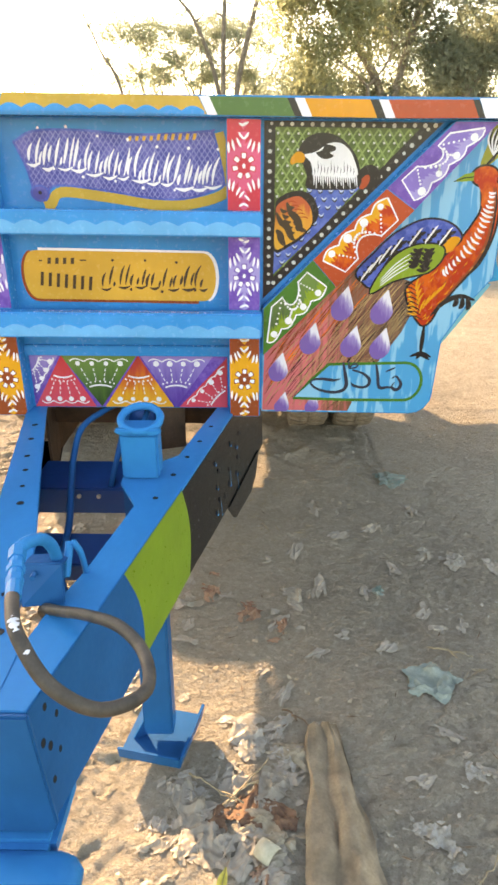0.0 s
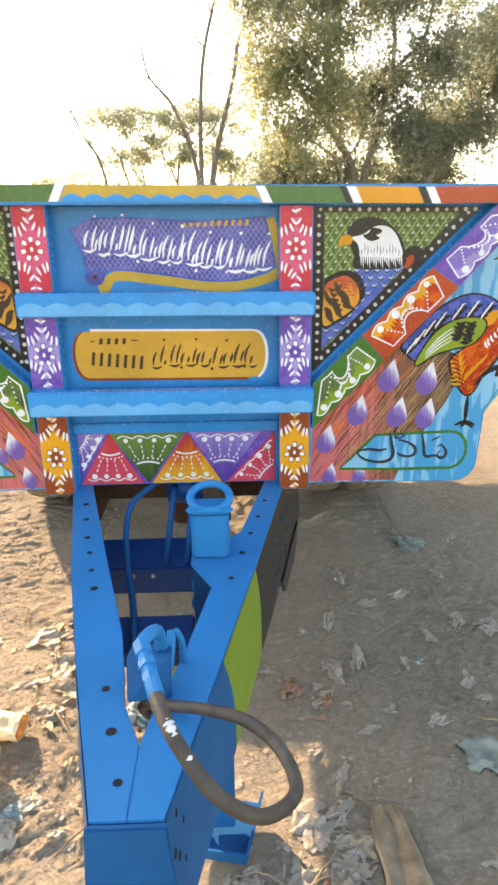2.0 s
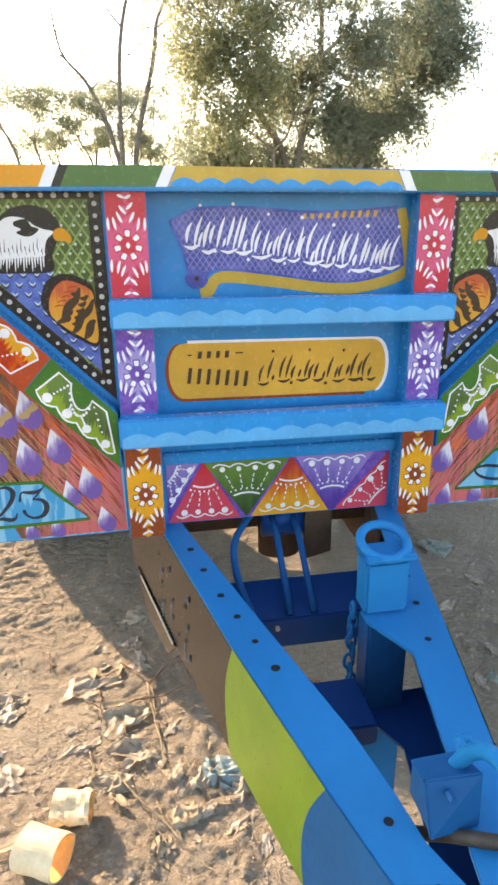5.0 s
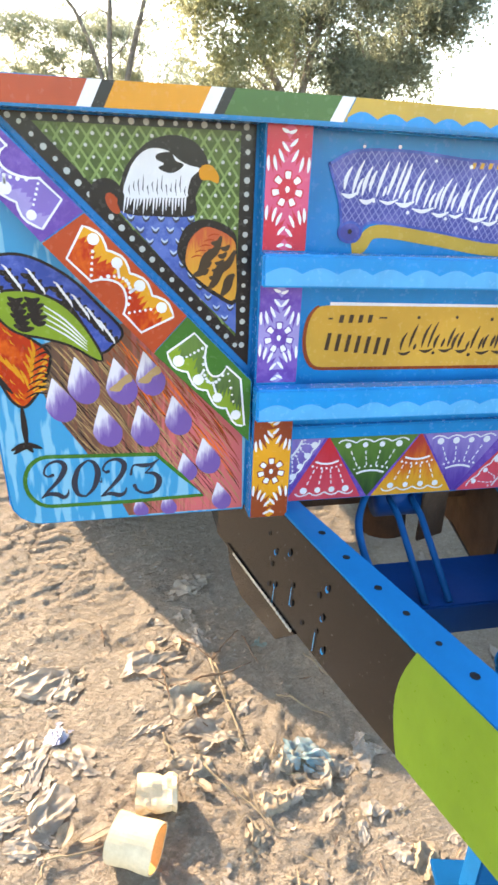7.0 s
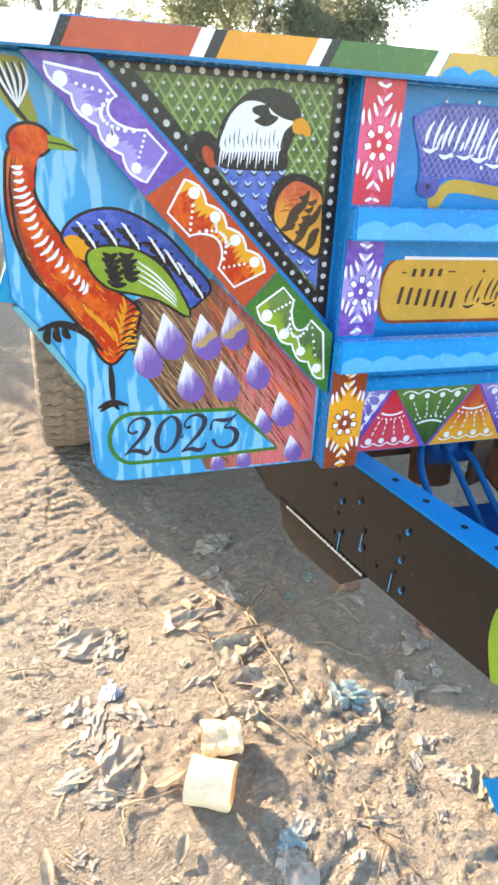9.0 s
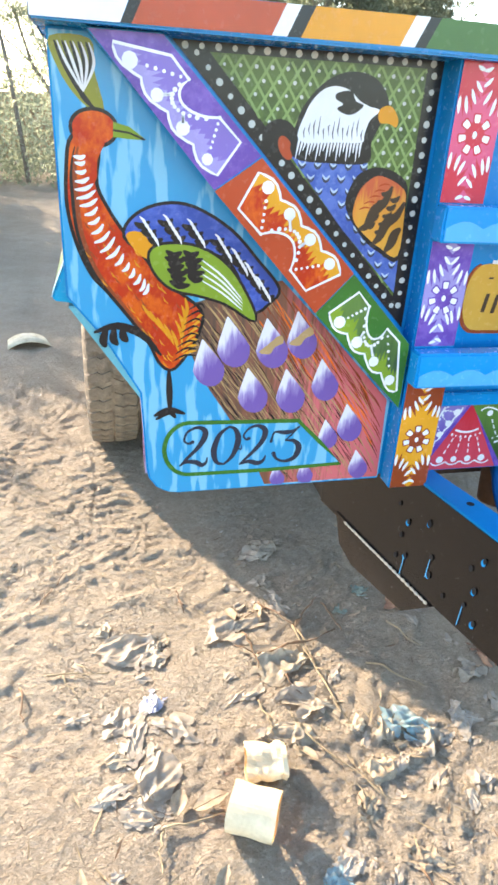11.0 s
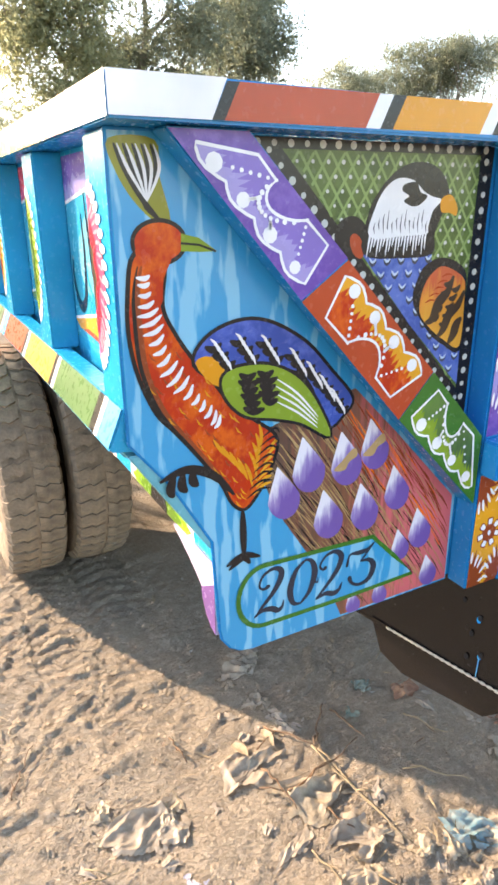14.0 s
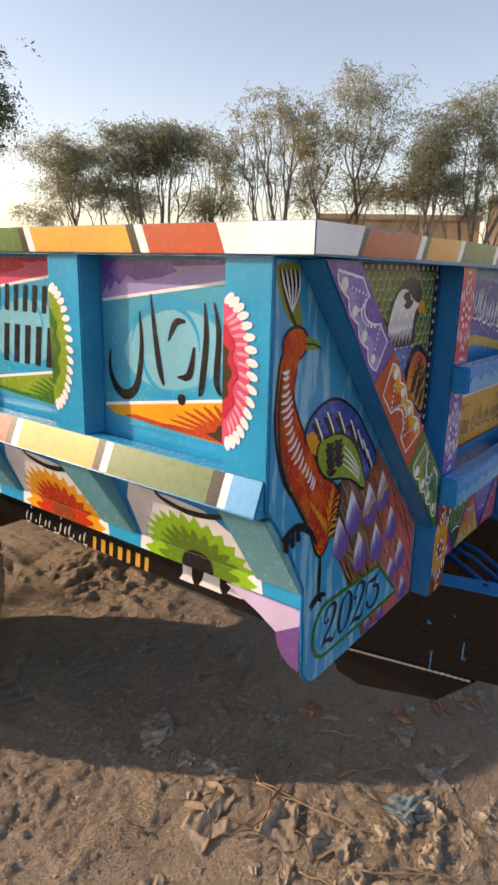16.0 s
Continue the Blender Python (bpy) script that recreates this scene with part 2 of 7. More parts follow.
def join(bm, own):
    if bm is None:
        return own
    me = bpy.data.meshes.new("tmp")
    own.to_mesh(me)
    own.free()
    bm.from_mesh(me)
    bpy.data.meshes.remove(me)
    return bm


def block(x0, x1, y0, y1, z0, z1, bevel=0.003, bm=None):
    return prism([(x0, y0, z0), (x1, y0, z0), (x1, y1, z0), (x0, y1, z0)], (0, 0, z1 - z0), bevel, bm)


def tube(points, radius, sides=10, bm=None, closed=False, caps=True):
    """A round bar along points; radius may be one number or one for each point."""
    bm = bm or bmesh.new()
    pts = [Vector(p) for p in points]
    rad = radius if hasattr(radius, "__len__") else [radius] * len(pts)
    rings, up = [], None
    for i, p in enumerate(pts):
        a = pts[i - 1] if (i or closed) else p
        b = pts[(i + 1) % len(pts)] if (i + 1 < len(pts) or closed) else p
        d = (b - a).normalized()
        up = up or d.orthogonal()
        side = (up - d * up.dot(d)).normalized()
        up = side
        other = d.cross(side)
        rings.append([bm.verts.new(p + rad[i] * (math.cos(k * math.tau / sides) * side + math.sin(k * math.tau / sides) * other)) for k in range(sides)])
    pairs = list(zip(rings, rings[1:])) + ([(rings[-1], rings[0])] if closed else [])
    for r, s in pairs:
        for k in range(sides):
            bm.faces.new((r[k], r[(k + 1) % sides], s[(k + 1) % sides], s[k]))
    if caps and not closed:
        bm.faces.new(rings[0][::-1])
        bm.faces.new(rings[-1])
    return bm


def curve(points, steps=8, closed=False):
    """A smooth line through points of any dimension."""
    p = [np.array(q, float) for q in points]
    n, out = len(p), []
    for i in range(n if closed else n - 1):
        a, b, c, d = (p[(i + k) % n] if closed else p[min(max(i + k, 0), n - 1)] for k in (-1, 0, 1, 2))
        for s in range(steps):
            t = s / steps
            out.append(tuple(0.5 * (2 * b + (c - a) * t + (2 * a - 5 * b + 4 * c - d) * t * t + (3 * b - a - 3 * c + d) * t**3)))
    if not closed:
        out.append(tuple(p[-1]))
    return out


class Canvas:
    """A painted face: flat coats of enamel, one over the other, on a plane given by its origin and two directions."""

    def __init__(self, origin, u, v, parent, flip=1):
        self.o, self.u, self.v, self.parent, self.flip = Vector(origin), Vector(u), Vector(v), parent, flip
        self.n = self.u.cross(self.v)

    def at(self, p, layer):
        return self.o + self.u * (p[0] * self.flip) + self.v * p[1] + self.n * (0.0004 * layer)

    def _face(self, bm, pts, layer):
        vs = [bm.verts.new(self.at(p, layer)) for p in (pts if self.flip > 0 else pts[::-1])]
        f = bm.faces.new(vs)
        f.normal_update()
        if f.normal.dot(self.n) < 0:
            f.normal_flip()
        return f

    def shape(self, name, pts, material, layer=1, smooth=0, label=""):
        bm = bmesh.new()
        f = self._face(bm, curve(pts, smooth, True) if smooth else pts, layer)
        bmesh.ops.triangulate(bm, faces=[f])
        return part(name, bm, M[material], self.parent, label)

    def shapes(self, name, many, material, layer=1, label=""):
        for i, pts in enumerate(many):
            self.shape(name, pts, material, layer + 0.03 * i, 0, label)

    def bits(self, name, many, material, layer=1, label=""):
        """Pieces too small to pick apart, joined."""
        bm = bmesh.new()
        for pts in many:
            self._face(bm, pts, layer)
        bmesh.ops.triangulate(bm, faces=bm.faces[:])
        return tagged(part(name, bm, M[material], self.parent, label), kind="stuff")

    def _strip(self, bm, pts, width, layer, closed):
        n = len(pts)
        w = width if hasattr(width, "__len__") else [width] * n
        left, right = [], []
        for i, p in enumerate(pts):
            a = pts[i - 1] if (i or closed) else p
            b = pts[(i + 1) % n] if (i + 1 < n or closed) else p
            dx, dy = b[0] - a[0], b[1] - a[1]
            k = w[i] / 2 / (math.hypot(dx, dy) or 1)
            left.append((p[0] - dy * k, p[1] + dx * k))
            right.append((p[0] + dy * k, p[1] - dx * k))
        for i in range(n if closed else n - 1):
            j = (i + 1) % n
            self._face(bm, [right[i], right[j], left[j], left[i]], layer)

    def lines(self, name, many, width, material, layer=2, smooth=0, closed=False, taper=False, label="", joined=None):
        """Brush strokes, each a part of its own unless there are many fine ones. taper: each one swells and ends in points."""
        if joined is None:
            joined = len(many) > 30
        if not joined and len(many) > 1:
            for i, pts in enumerate(many):
                self.lines(name, [pts], width, material, layer + 0.015 * i, smooth, closed, taper, label)
            return None
        bm = bmesh.new()
        for i, pts in enumerate(many):
            layer += 0.002
            pts = curve(pts, smooth, closed) if smooth else pts
            w = [width * (0.25 + 0.75 * math.sin(math.pi * min(1, max(0, i / (len(pts) - 1))))) for i in range(len(pts))] if taper else width
            self._strip(bm, pts, w, layer, closed)
        ob = part(name, bm, M[material], self.parent, label)
        return tagged(ob, kind="stuff") if len(many) > 1 else ob

    def brush(self, name, pts, material, layer=5, steps=7, label=""):
        """One stroke of a loaded brush through (x, z, width)."""
        bm = bmesh.new()
        line = curve(pts, steps)
        self._strip(bm, [(p[0], p[1]) for p in line], [max(0.0012, p[2]) for p in line], layer, False)
        for p in (line[0], line[-1]):
            if p[2] > 0.003:
                self._face(bm, ellipse(p[0], p[1], p[2] / 2, p[2] / 2, 10), layer + 0.02)
        return part(name, bm, M[material], self.parent, label)

    def dots(self, name, centres, r, material, layer=3, label="", squash=1.0):
        if r > 0.005 and len(centres) > 1 and len(centres) < 70:
            for c in centres:
                self.dots(name, [c], r, material, layer, label, squash)
            return None
        bm = bmesh.new()
        for i, c in enumerate(centres):
            k = r * (0.82 + 0.36 * random.random())
            a0 = random.random() * 3
            self._face(bm, [(c[0] + k * math.cos(a0 + a * math.tau / 9), c[1] + squash * k * math.sin(a0 + a * math.tau / 9)) for a in range(9)], layer)
        ob = part(name, bm, M[material], self.parent, label)
        return tagged(ob, kind="stuff") if len(centres) > 1 else ob

    def bars(self, name, boxes, material, layer=4, label=""):
        """Unreadable lettering as plain slanted bars: (x, z, length, height, slant)."""
        many = []
        for x, z, w, h, s in boxes:
            many.append([(x, z), (x + w, z), (x + w + s * h, z + h), (x + s * h, z + h)])
        return self.shapes(name, many, material, layer, label)


def ellipse(cx, cz, rx, rz, n=28, turn=0.0):
    c, s = math.cos(turn), math.sin(turn)
    return [(cx + rx * math.cos(a) * c - rz * math.sin(a) * s, cz + rx * math.cos(a) * s + rz * math.sin(a) * c) for a in (k * math.tau / n for k in range(n))]


def along(a, b, n, inset=0.0):
    return [(a[0] + (b[0] - a[0]) * t, a[1] + (b[1] - a[1]) * t) for t in ((inset + (1 - 2 * inset) * (k / (n - 1)) if n > 1 else 0.5) for k in range(n))]


def inside(p, poly):
    hit, j = False, len(poly) - 1
    for i in range(len(poly)):
        (xi, zi), (xj, zj) = poly[i], poly[j]
        if (zi > p[1]) != (zj > p[1]) and p[0] < (xj - xi) * (p[1] - zi) / (zj - zi) + xi:
            hit = not hit
        j = i
    return hit


def hatch(poly, step, angle):
    """Short pieces of parallel lines that lie inside an outline."""
    c, s = math.cos(angle), math.sin(angle)
    us = [p[0] * c + p[1] * s for p in poly]
    vs = [-p[0] * s + p[1] * c for p in poly]
    out, v = [], min(vs)
    while v < max(vs):
        run, u = [], min(us)
        while u <= max(us):
            p = (u * c - v * s, u * s + v * c)
            if inside(p, poly):
                run.append(p)
            elif len(run) > 1:
                out.append([run[0], run[-1]])
                run = []
            else:
                run = []
            u += 0.006
        if len(run) > 1:
            out.append([run[0], run[-1]])
        v += step
    return out


# ---- the trailer ----
FRONT = ((1, 0, 0), (0, 0, 1))        # directions of a face that looks towards -y
HALF, TOP, COL0, COL1 = 1.035, 1.668, 0.300, 0.390
LENGTH = 4.25
trailer = thing("tractor_trailer", "blue steel tractor trailer with bright hand-painted decoration on sand", "trailer")


def fan(c, a, b, tip, base, material, name="painted_fan"):
    """A painted fan between two base corners a, b and a tip: coat, scalloped hem, rays of dashes and dots."""
    mid = ((a[0] + b[0]) / 2, (a[1] + b[1]) / 2)
    c.shape(name, [a, b, tip], material, 1)

    def inw(p, k, j):                                     # from the base towards the tip
        q = (a[0] + (b[0] - a[0]) * p, a[1] + (b[1] - a[1]) * p)
        return (q[0] + (tip[0] - q[0]) * k + (mid[0] - q[0]) * j, q[1] + (tip[1] - q[1]) * k + (mid[1] - q[1]) * j)

    hem = []
    for s in range(4):
        hem += [inw((s + t) / 4, 0.12 - 0.055 * math.sin(math.pi * t), 0.10) for t in (0.04, 0.25, 0.5, 0.75, 0.96)]
    c.lines("hem_line", [hem], 0.0035, "white", 3)
    c.dots("hem_dot", [inw((s + 0.5) / 4, 0.155, 0.10) for s in range(4)], 0.0078, "white", 3.6)
    rays = []
    for s in (0.14, 0.38, 0.62, 0.86):
        for k in (0.25, 0.34, 0.43):
            rays.append([inw(s, k, 0.08), inw(s, k + 0.055, 0.08)])
    c.lines("ray_dash", rays, 0.0030, "white", 3)
    c.lines("tip_arc", [[inw(t, 0.62 - 0.05 * math.sin(math.pi * t), 0.05) for t in (0.05, 0.3, 0.5, 0.7, 0.95)]], 0.005, "white", 3)
    c.dots("arc_dot", [inw(t, 0.55 - 0.05 * math.sin(math.pi * t), 0.05) for t in (0.05, 0.2, 0.35, 0.5, 0.65, 0.8, 0.95)], 0.0028, "white", 3.3)


def blossom(c, x, z, dark, r=0.0185):
    """A dark-centred flower with seven pale petals, each with a dark edge."""
    c.shape("flower", ellipse(x, z, r, r * 1.12, 22), dark, 2)
    edges, petals = [], []
    for k in range(7):
        a = k * math.tau / 7 + math.pi / 2
        for many, w, h in ((edges, 0.0088, 0.0082), (petals, 0.0062, 0.0056)):
            px, pz = x + 1.22 * r * math.cos(a), z + 1.32 * r * math.sin(a)
            u, v = (math.cos(a), math.sin(a)), (-math.sin(a), math.cos(a))
            many.append([(px + i * w * u[0] + j * h * v[0], pz + i * w * u[1] + j * h * v[1]) for i, j in ((-1, -0.62), (-0.6, -0.85), (0.7, -1.0), (1, -0.7), (1, 0.7), (0.7, 1.0), (-0.6, 0.85), (-1, 0.62))])
    c.bits("petal_edge", edges, dark, 2.3)
    c.bits("flower_petal", petals, "white", 3)
    c.shape("flower_eye", ellipse(x, z, 0.0042, 0.0060, 12), "white", 4)


def column_panel(c, x0, x1, z0, z1, ground, dark, pale, middle):
    """One painted field of a column: ground, dark corner flames, white leaf strokes and a flower."""
    c.shape("column_field", [(x0, z0), (x1, z0), (x1, z1), (x0, z1)], ground, 1)
    xm, w = (x0 + x1) / 2, x1 - x0
    rnd = random.Random(round(z0 * 1000 + x0 * 77))
    flames, leaves = [], []
    for sx in (-1, 1):
        for sz, ze in ((1, z0), (-1, z1)):
            e = xm + sx * w / 2
            put = lambda a, k: (e - sx * 0.0405 * k * math.cos(a) * (1 + 0.25 * math.sin(2 * a)), ze + sz * 0.078 * k * math.sin(a) * (1 + 0.10 * math.sin(2 * a)))  # noqa: E731
            turns = [radians(v + rnd.uniform(-3, 3)) for v in (8, 29, 47, 64, 80)]
            ring = [(e, ze), put(0.0, 1.0)]
            for k, a in enumerate(turns):
                ring += [put(a, 0.66)]
                if k < 4:
                    ring += [put((a + turns[k + 1]) / 2, 1.02 + rnd.uniform(-0.06, 0.06))]
            flames.append(ring + [put(math.pi / 2, 1.0)])
            for a in turns:
                k0 = 0.66 + rnd.uniform(-0.05, 0.05)
                leaves.append([put(a, k0), put(a + 0.03, k0 + 0.16), put(a + 0.02, k0 + 0.33)])
    c.shapes("corner_flame", flames, dark, 2)
    c.lines("leaf_stroke", leaves, 0.0062, pale, 3, smooth=3, taper=True)
    blossom(c, xm, middle, dark)


def scallops(c, x0, x1, z, n, h, material, name="scallop_band", base=None, layer=1):
    pts = [(x0, base), (x1, base)]
    for k in range(n, 0, -1):
        for t in (1.0, 0.8, 0.6, 0.4, 0.2):
            u = x0 + (x1 - x0) * (k - 1 + t) / n
            pts.append((u, z + h * math.sin(math.pi * t)))
    pts.append((x0, z))
    return c.shape(name, pts, material, layer)


def lace(c, quad, ground, inner, tinted, turned=False):
    """A field of the slanting brace with a scalloped lace shape, dotted rays and dots at its lobes. turned: the lobes look inwards."""
    c.shape("brace_field", quad, ground, 1)
    p0, p1, p2, p3 = (np.array(q) for q in quad)      # top outer, top inner, bottom inner, bottom outer
    if turned:
        p0, p1, p2, p3 = p2, p3, p0, p1

    def at(s, t):                                     # s down the brace, t from the lobed to the notched edge
        a, b = p0 + (p3 - p0) * s, p1 + (p2 - p1) * s
        return tuple(a + (b - a) * t)

    shell = [at(0.07, 0.20)]
    for k in range(4):
        for t in (0.15, 0.4, 0.6, 0.85, 1.0):
            shell.append(at(0.07 + 0.87 * (k + t) / 4, 0.20 - 0.12 * math.sin(math.pi * t)))
    arc = lambda deep, n: [at(0.635 - 0.30 * k / n, 0.85 - deep * math.sin(math.pi * k / n) ** 0.7) for k in range(n + 1)]  # noqa: E731
    back = [at(0.84, 0.87)] + arc(0.36, 10) + [at(0.16, 0.87)]
    c.shape("lace_shape", shell + back, inner, 2)
    rag = random.Random(len(ground))
    fringe = [at(0.93 - 0.86 * k / 44, (0.32 if k % 2 else 0.46) + rag.uniform(-0.06, 0.06) + 0.06 * math.cos(k * 0.57)) for k in range(2, 43)]
    c.shape("lace_tint", shell + fringe, tinted, 2.4)
    c.lines("lace_line", [shell + back], 0.0042, "white", 3, closed=True)
    lobes = [at(0.18 + 0.2175 * k, 0.235) for k in range(4)]
    c.dots("lobe_dot", lobes, 0.0102, "white", 4)
    inward = arc(0.50, 12)
    rays = []
    for k, m in enumerate((12, 9, 4, 0)):
        rays += along(lobes[k], inward[m], 8)[2:]
    c.dots("ray_dot", rays, 0.0027, "white", 4.6)
    c.dots("arc_dot", inward[1:-1], 0.0034, "white", 5.2)


# front sheet
edge = [(-HALF, TOP), (-HALF, 1.268), (-0.975, 1.192), (-0.913, 1.083), (-0.904, 0.914)] + [(-0.84 - 0.064 * math.cos(a), 0.914 - 0.06 * math.sin(a)) for a in (0.35, 0.8, 1.2, 1.57)]
outline = edge + [(-0.394, 0.858), (-0.394, 0.868), (0.394, 0.868), (0.394, 0.858)] + [(-x, z) for x, z in edge[::-1]]
front = part("front_wall", prism([(x, 0.050, z) for x, z in outline], (0, 0.005, 0), 0.0012), M["blue"], trailer, "blue sheet steel front wall with painted fields")
face = Canvas((0, 0.0490, 0), *FRONT, front)

# columns with three painted fields each
for sx in (-1, 1):
    x0, x1 = sorted((sx * COL0, sx * COL1))
    col = part("column", block(x0, x1, 0.0, 0.049, 0.860, 1.667, 0.003), M["blue"], trailer, "boxed upright with painted flower fields")
    c = Canvas((0, -0.0008, 0), *FRONT, col)
    column_panel(c, x0 + 0.003, x1 - 0.003, 1.447, 1.664, "pink", "crimson", "white", 1.5555)
    column_panel(c, x0 + 0.003, x1 - 0.003, 1.183, 1.380, "lilac", "purple", "white", 1.277)
    column_panel(c, x0 + 0.003, x1 - 0.003, 0.863, 1.105, "gold", "brown", "white", 0.9775)

# rails across the columns, with a pale scalloped hem
for z0, z1 in ((1.384, 1.446), (1.110, 1.180)):
    rail = part("cross_rail", block(-0.394, 0.394, -0.042, -0.002, z0, z1, 0.004), M["railblue"], trailer, "square blue rail with pale scallops")
    scallops(Canvas((0, -0.0428, 0), *FRONT, rail), -0.388, 0.388, z0 + 0.026, 11, 0.012, "pale", base=z0 + 0.004)
lip = part("lower_lip", block(-0.299, 0.299, 0.030, 0.0485, 1.036, 1.066, 0.003), M["blue"], trailer)

# fans along the bottom of the middle field
zb, zt = 0.871, 1.033
face.shape("fan_ground", [(-0.293, zb), (0.293, zb), (0.293, zt), (-0.293, zt)], "purple", 0.4)
fan(face, (-0.292, 0.893), (-0.206, zt), (-0.292, zt), None, "plum")
fan(face, (-0.106, zb), (-0.292, zb), (-0.198, zt), None, "rose")
fan(face, (-0.200, zt), (0.026, zt), (-0.090, zb), None, "moss")
fan(face, (0.130, zb), (-0.080, zb), (0.030, zt), None, "fire")
fan(face, (0.036, zt), (0.252, zt), (0.136, zb), None, "plum")
fan(face, (0.146, zb), (0.292, zt - 0.006), (0.292, zb), None, "rose")

# scroll with the painters' lettering
scroll = [(-0.250, 1.600), (-0.246, 1.606), (-0.195, 1.630), (-0.08, 1.634), (0.042, 1.626), (0.16, 1.629), (0.260, 1.637), (0.266, 1.634), (0.282, 1.57), (0.292, 1.514), (0.288, 1.505), (0.205, 1.474), (0.108, 1.470), (-0.02, 1.488), (-0.150, 1.500), (-0.180, 1.476), (-0.200, 1.462), (-0.214, 1.482), (-0.226, 1.54)]
face.lines("scroll_underside", [[(0.279, 1.634), (0.299, 1.555), (0.300, 1.492), (0.205, 1.458), (0.108, 1.455), (-0.02, 1.472), (-0.14, 1.483), (-0.172, 1.452), (-0.19, 1.446)]], 0.026, "ochre", 1, smooth=6)
face.shape("painted_scroll", scroll, "scroll", 2, smooth=5, label="violet painted scroll with a fine lattice")
weave = curve(scroll, 5, True)
face.lines("scroll_lattice", hatch(weave, 0.0115, 0.95), 0.0018, "weave", 2.7)
face.lines("scroll_lattice", hatch(weave, 0.0115, -0.95), 0.0018, "weave", 3.0)
face.lines("scroll_edge", [scroll], 0.005, "navy", 4, smooth=5, closed=True)
face.shape("scroll_curl", ellipse(-0.198, 1.480, 0.026, 0.022), "scroll", 5)
face.lines("curl_line", [ellipse(-0.198, 1.480, 0.023, 0.019, 20)], 0.005, "navy", 6, closed=True)
face.dots("curl_eye", [(-0.198, 1.481)], 0.006, "black", 6)


def brush_bars(c, name, x0, x1, base, count, low, high, width, material, layer, seed, label, lean=0.3, dip=0.0):
    """Writing that is not given: a row of slanted brush bars, thick in the middle, with dots and long low dashes between them."""
    rnd = random.Random(seed)
    for k in range(count):
        x = x0 + (x1 - x0) * (k + 0.5) / count + rnd.uniform(-0.2, 0.2) * (x1 - x0) / count
        z = base(x) + rnd.uniform(-dip, dip)
        h = rnd.uniform(low, high) * (0.45 if k % 4 == 2 else 1.0)
        w = width * rnd.uniform(0.8, 1.15)
        bow = rnd.uniform(-0.10, 0.02) * h
        c.brush(name, [(x, z, 0.35 * w), (x + 0.35 * lean * h + bow, z + 0.35 * h, w), (x + 0.7 * lean * h + bow, z + 0.7 * h, 0.9 * w), (x + lean * h, z + h, 0.3 * w)], material, layer + 0.01 * k, 4, label)
        if k % 3 == 0:
            d = rnd.uniform(0.5, 0.9) * high * 0.6
            c.brush(name, [(x - 0.2 * d, z - 0.10 * high, 0.3 * w), (x + 0.4 * d, z - 0.16 * high, 1.15 * w), (x + d, z - 0.06 * high, 0.4 * w)], material, layer + 0.4 + 0.01 * k, 4, label)
        elif k % 3 == 1:
            c.dots(name, [(x + lean * h * 0.6 + 0.6 * width, z + (1.12 if k % 2 else -0.22) * high)], 0.55 * width, material, layer + 0.8, label)


SCROLL_BASE = lambda x: 1.534 - 0.020 * math.sin((x + 0.03) * 8) - 0.05 * max(0.0, x - 0.05)  # noqa: E731
brush_bars(face, "lettering_bar", -0.222, 0.268, SCROLL_BASE, 38, 0.036, 0.078, 0.0070, "white", 5, 8, "plain white lettering bar", dip=0.006)
face.bars("lettering_bar", [(0.045 + 0.0185 * k, 1.610 + 0.0006 * k, 0.008, 0.015 if k > 3 else 0.011, 0.25) for k in range(10)], "plate", 5, "plain pale yellow lettering bar")

# yellow plate with more lettering
plate = [(-0.232 - 0.040 * abs(math.sin(a)) ** 0.8, 1.2655 + 0.067 * math.cos(a)) for a in (k * math.pi / 14 for k in range(15))] + [(0.226 + 0.039 * abs(math.sin(a)) ** 0.8, 1.263 - 0.067 * math.cos(a)) for a in (k * math.pi / 14 for k in range(15))]
face.shape("name_plate", plate, "plate", 2, label="yellow painted plate with dark lettering bars")
face.lines("plate_edge", [[(x - 0.003, z - 0.002) for x, z in plate[1:15]] + [(0.0, 1.195), (0.215, 1.193)]], 0.010, "brown", 1.5)
face.lines("plate_edge", [[(x + 0.004, z + 0.001) for x, z in plate[16:30]] + [(0.0, 1.333), (-0.225, 1.335)]], 0.009, "white", 1.3)
face.bars("lettering_bar", [(-0.203 + 0.0215 * k, 1.296, 0.0095, 0.017, 0.15) for k in range(4)] + [(-0.226, 1.303, 0.010, 0.0035, 0), (-0.112, 1.305, 0.018, 0.0035, 0)]
          + [(-0.230 + 0.0225 * k, 1.236 - 0.002 * k, 0.0088, 0.038, 0.15) for k in range(7)], "ink", 3, "plain dark lettering bar")
brush_bars(face, "lettering_bar", -0.060, 0.232, lambda x: 1.238, 19, 0.026, 0.060, 0.0072, "ink", 3, 4, "plain dark lettering bar", dip=0.004)


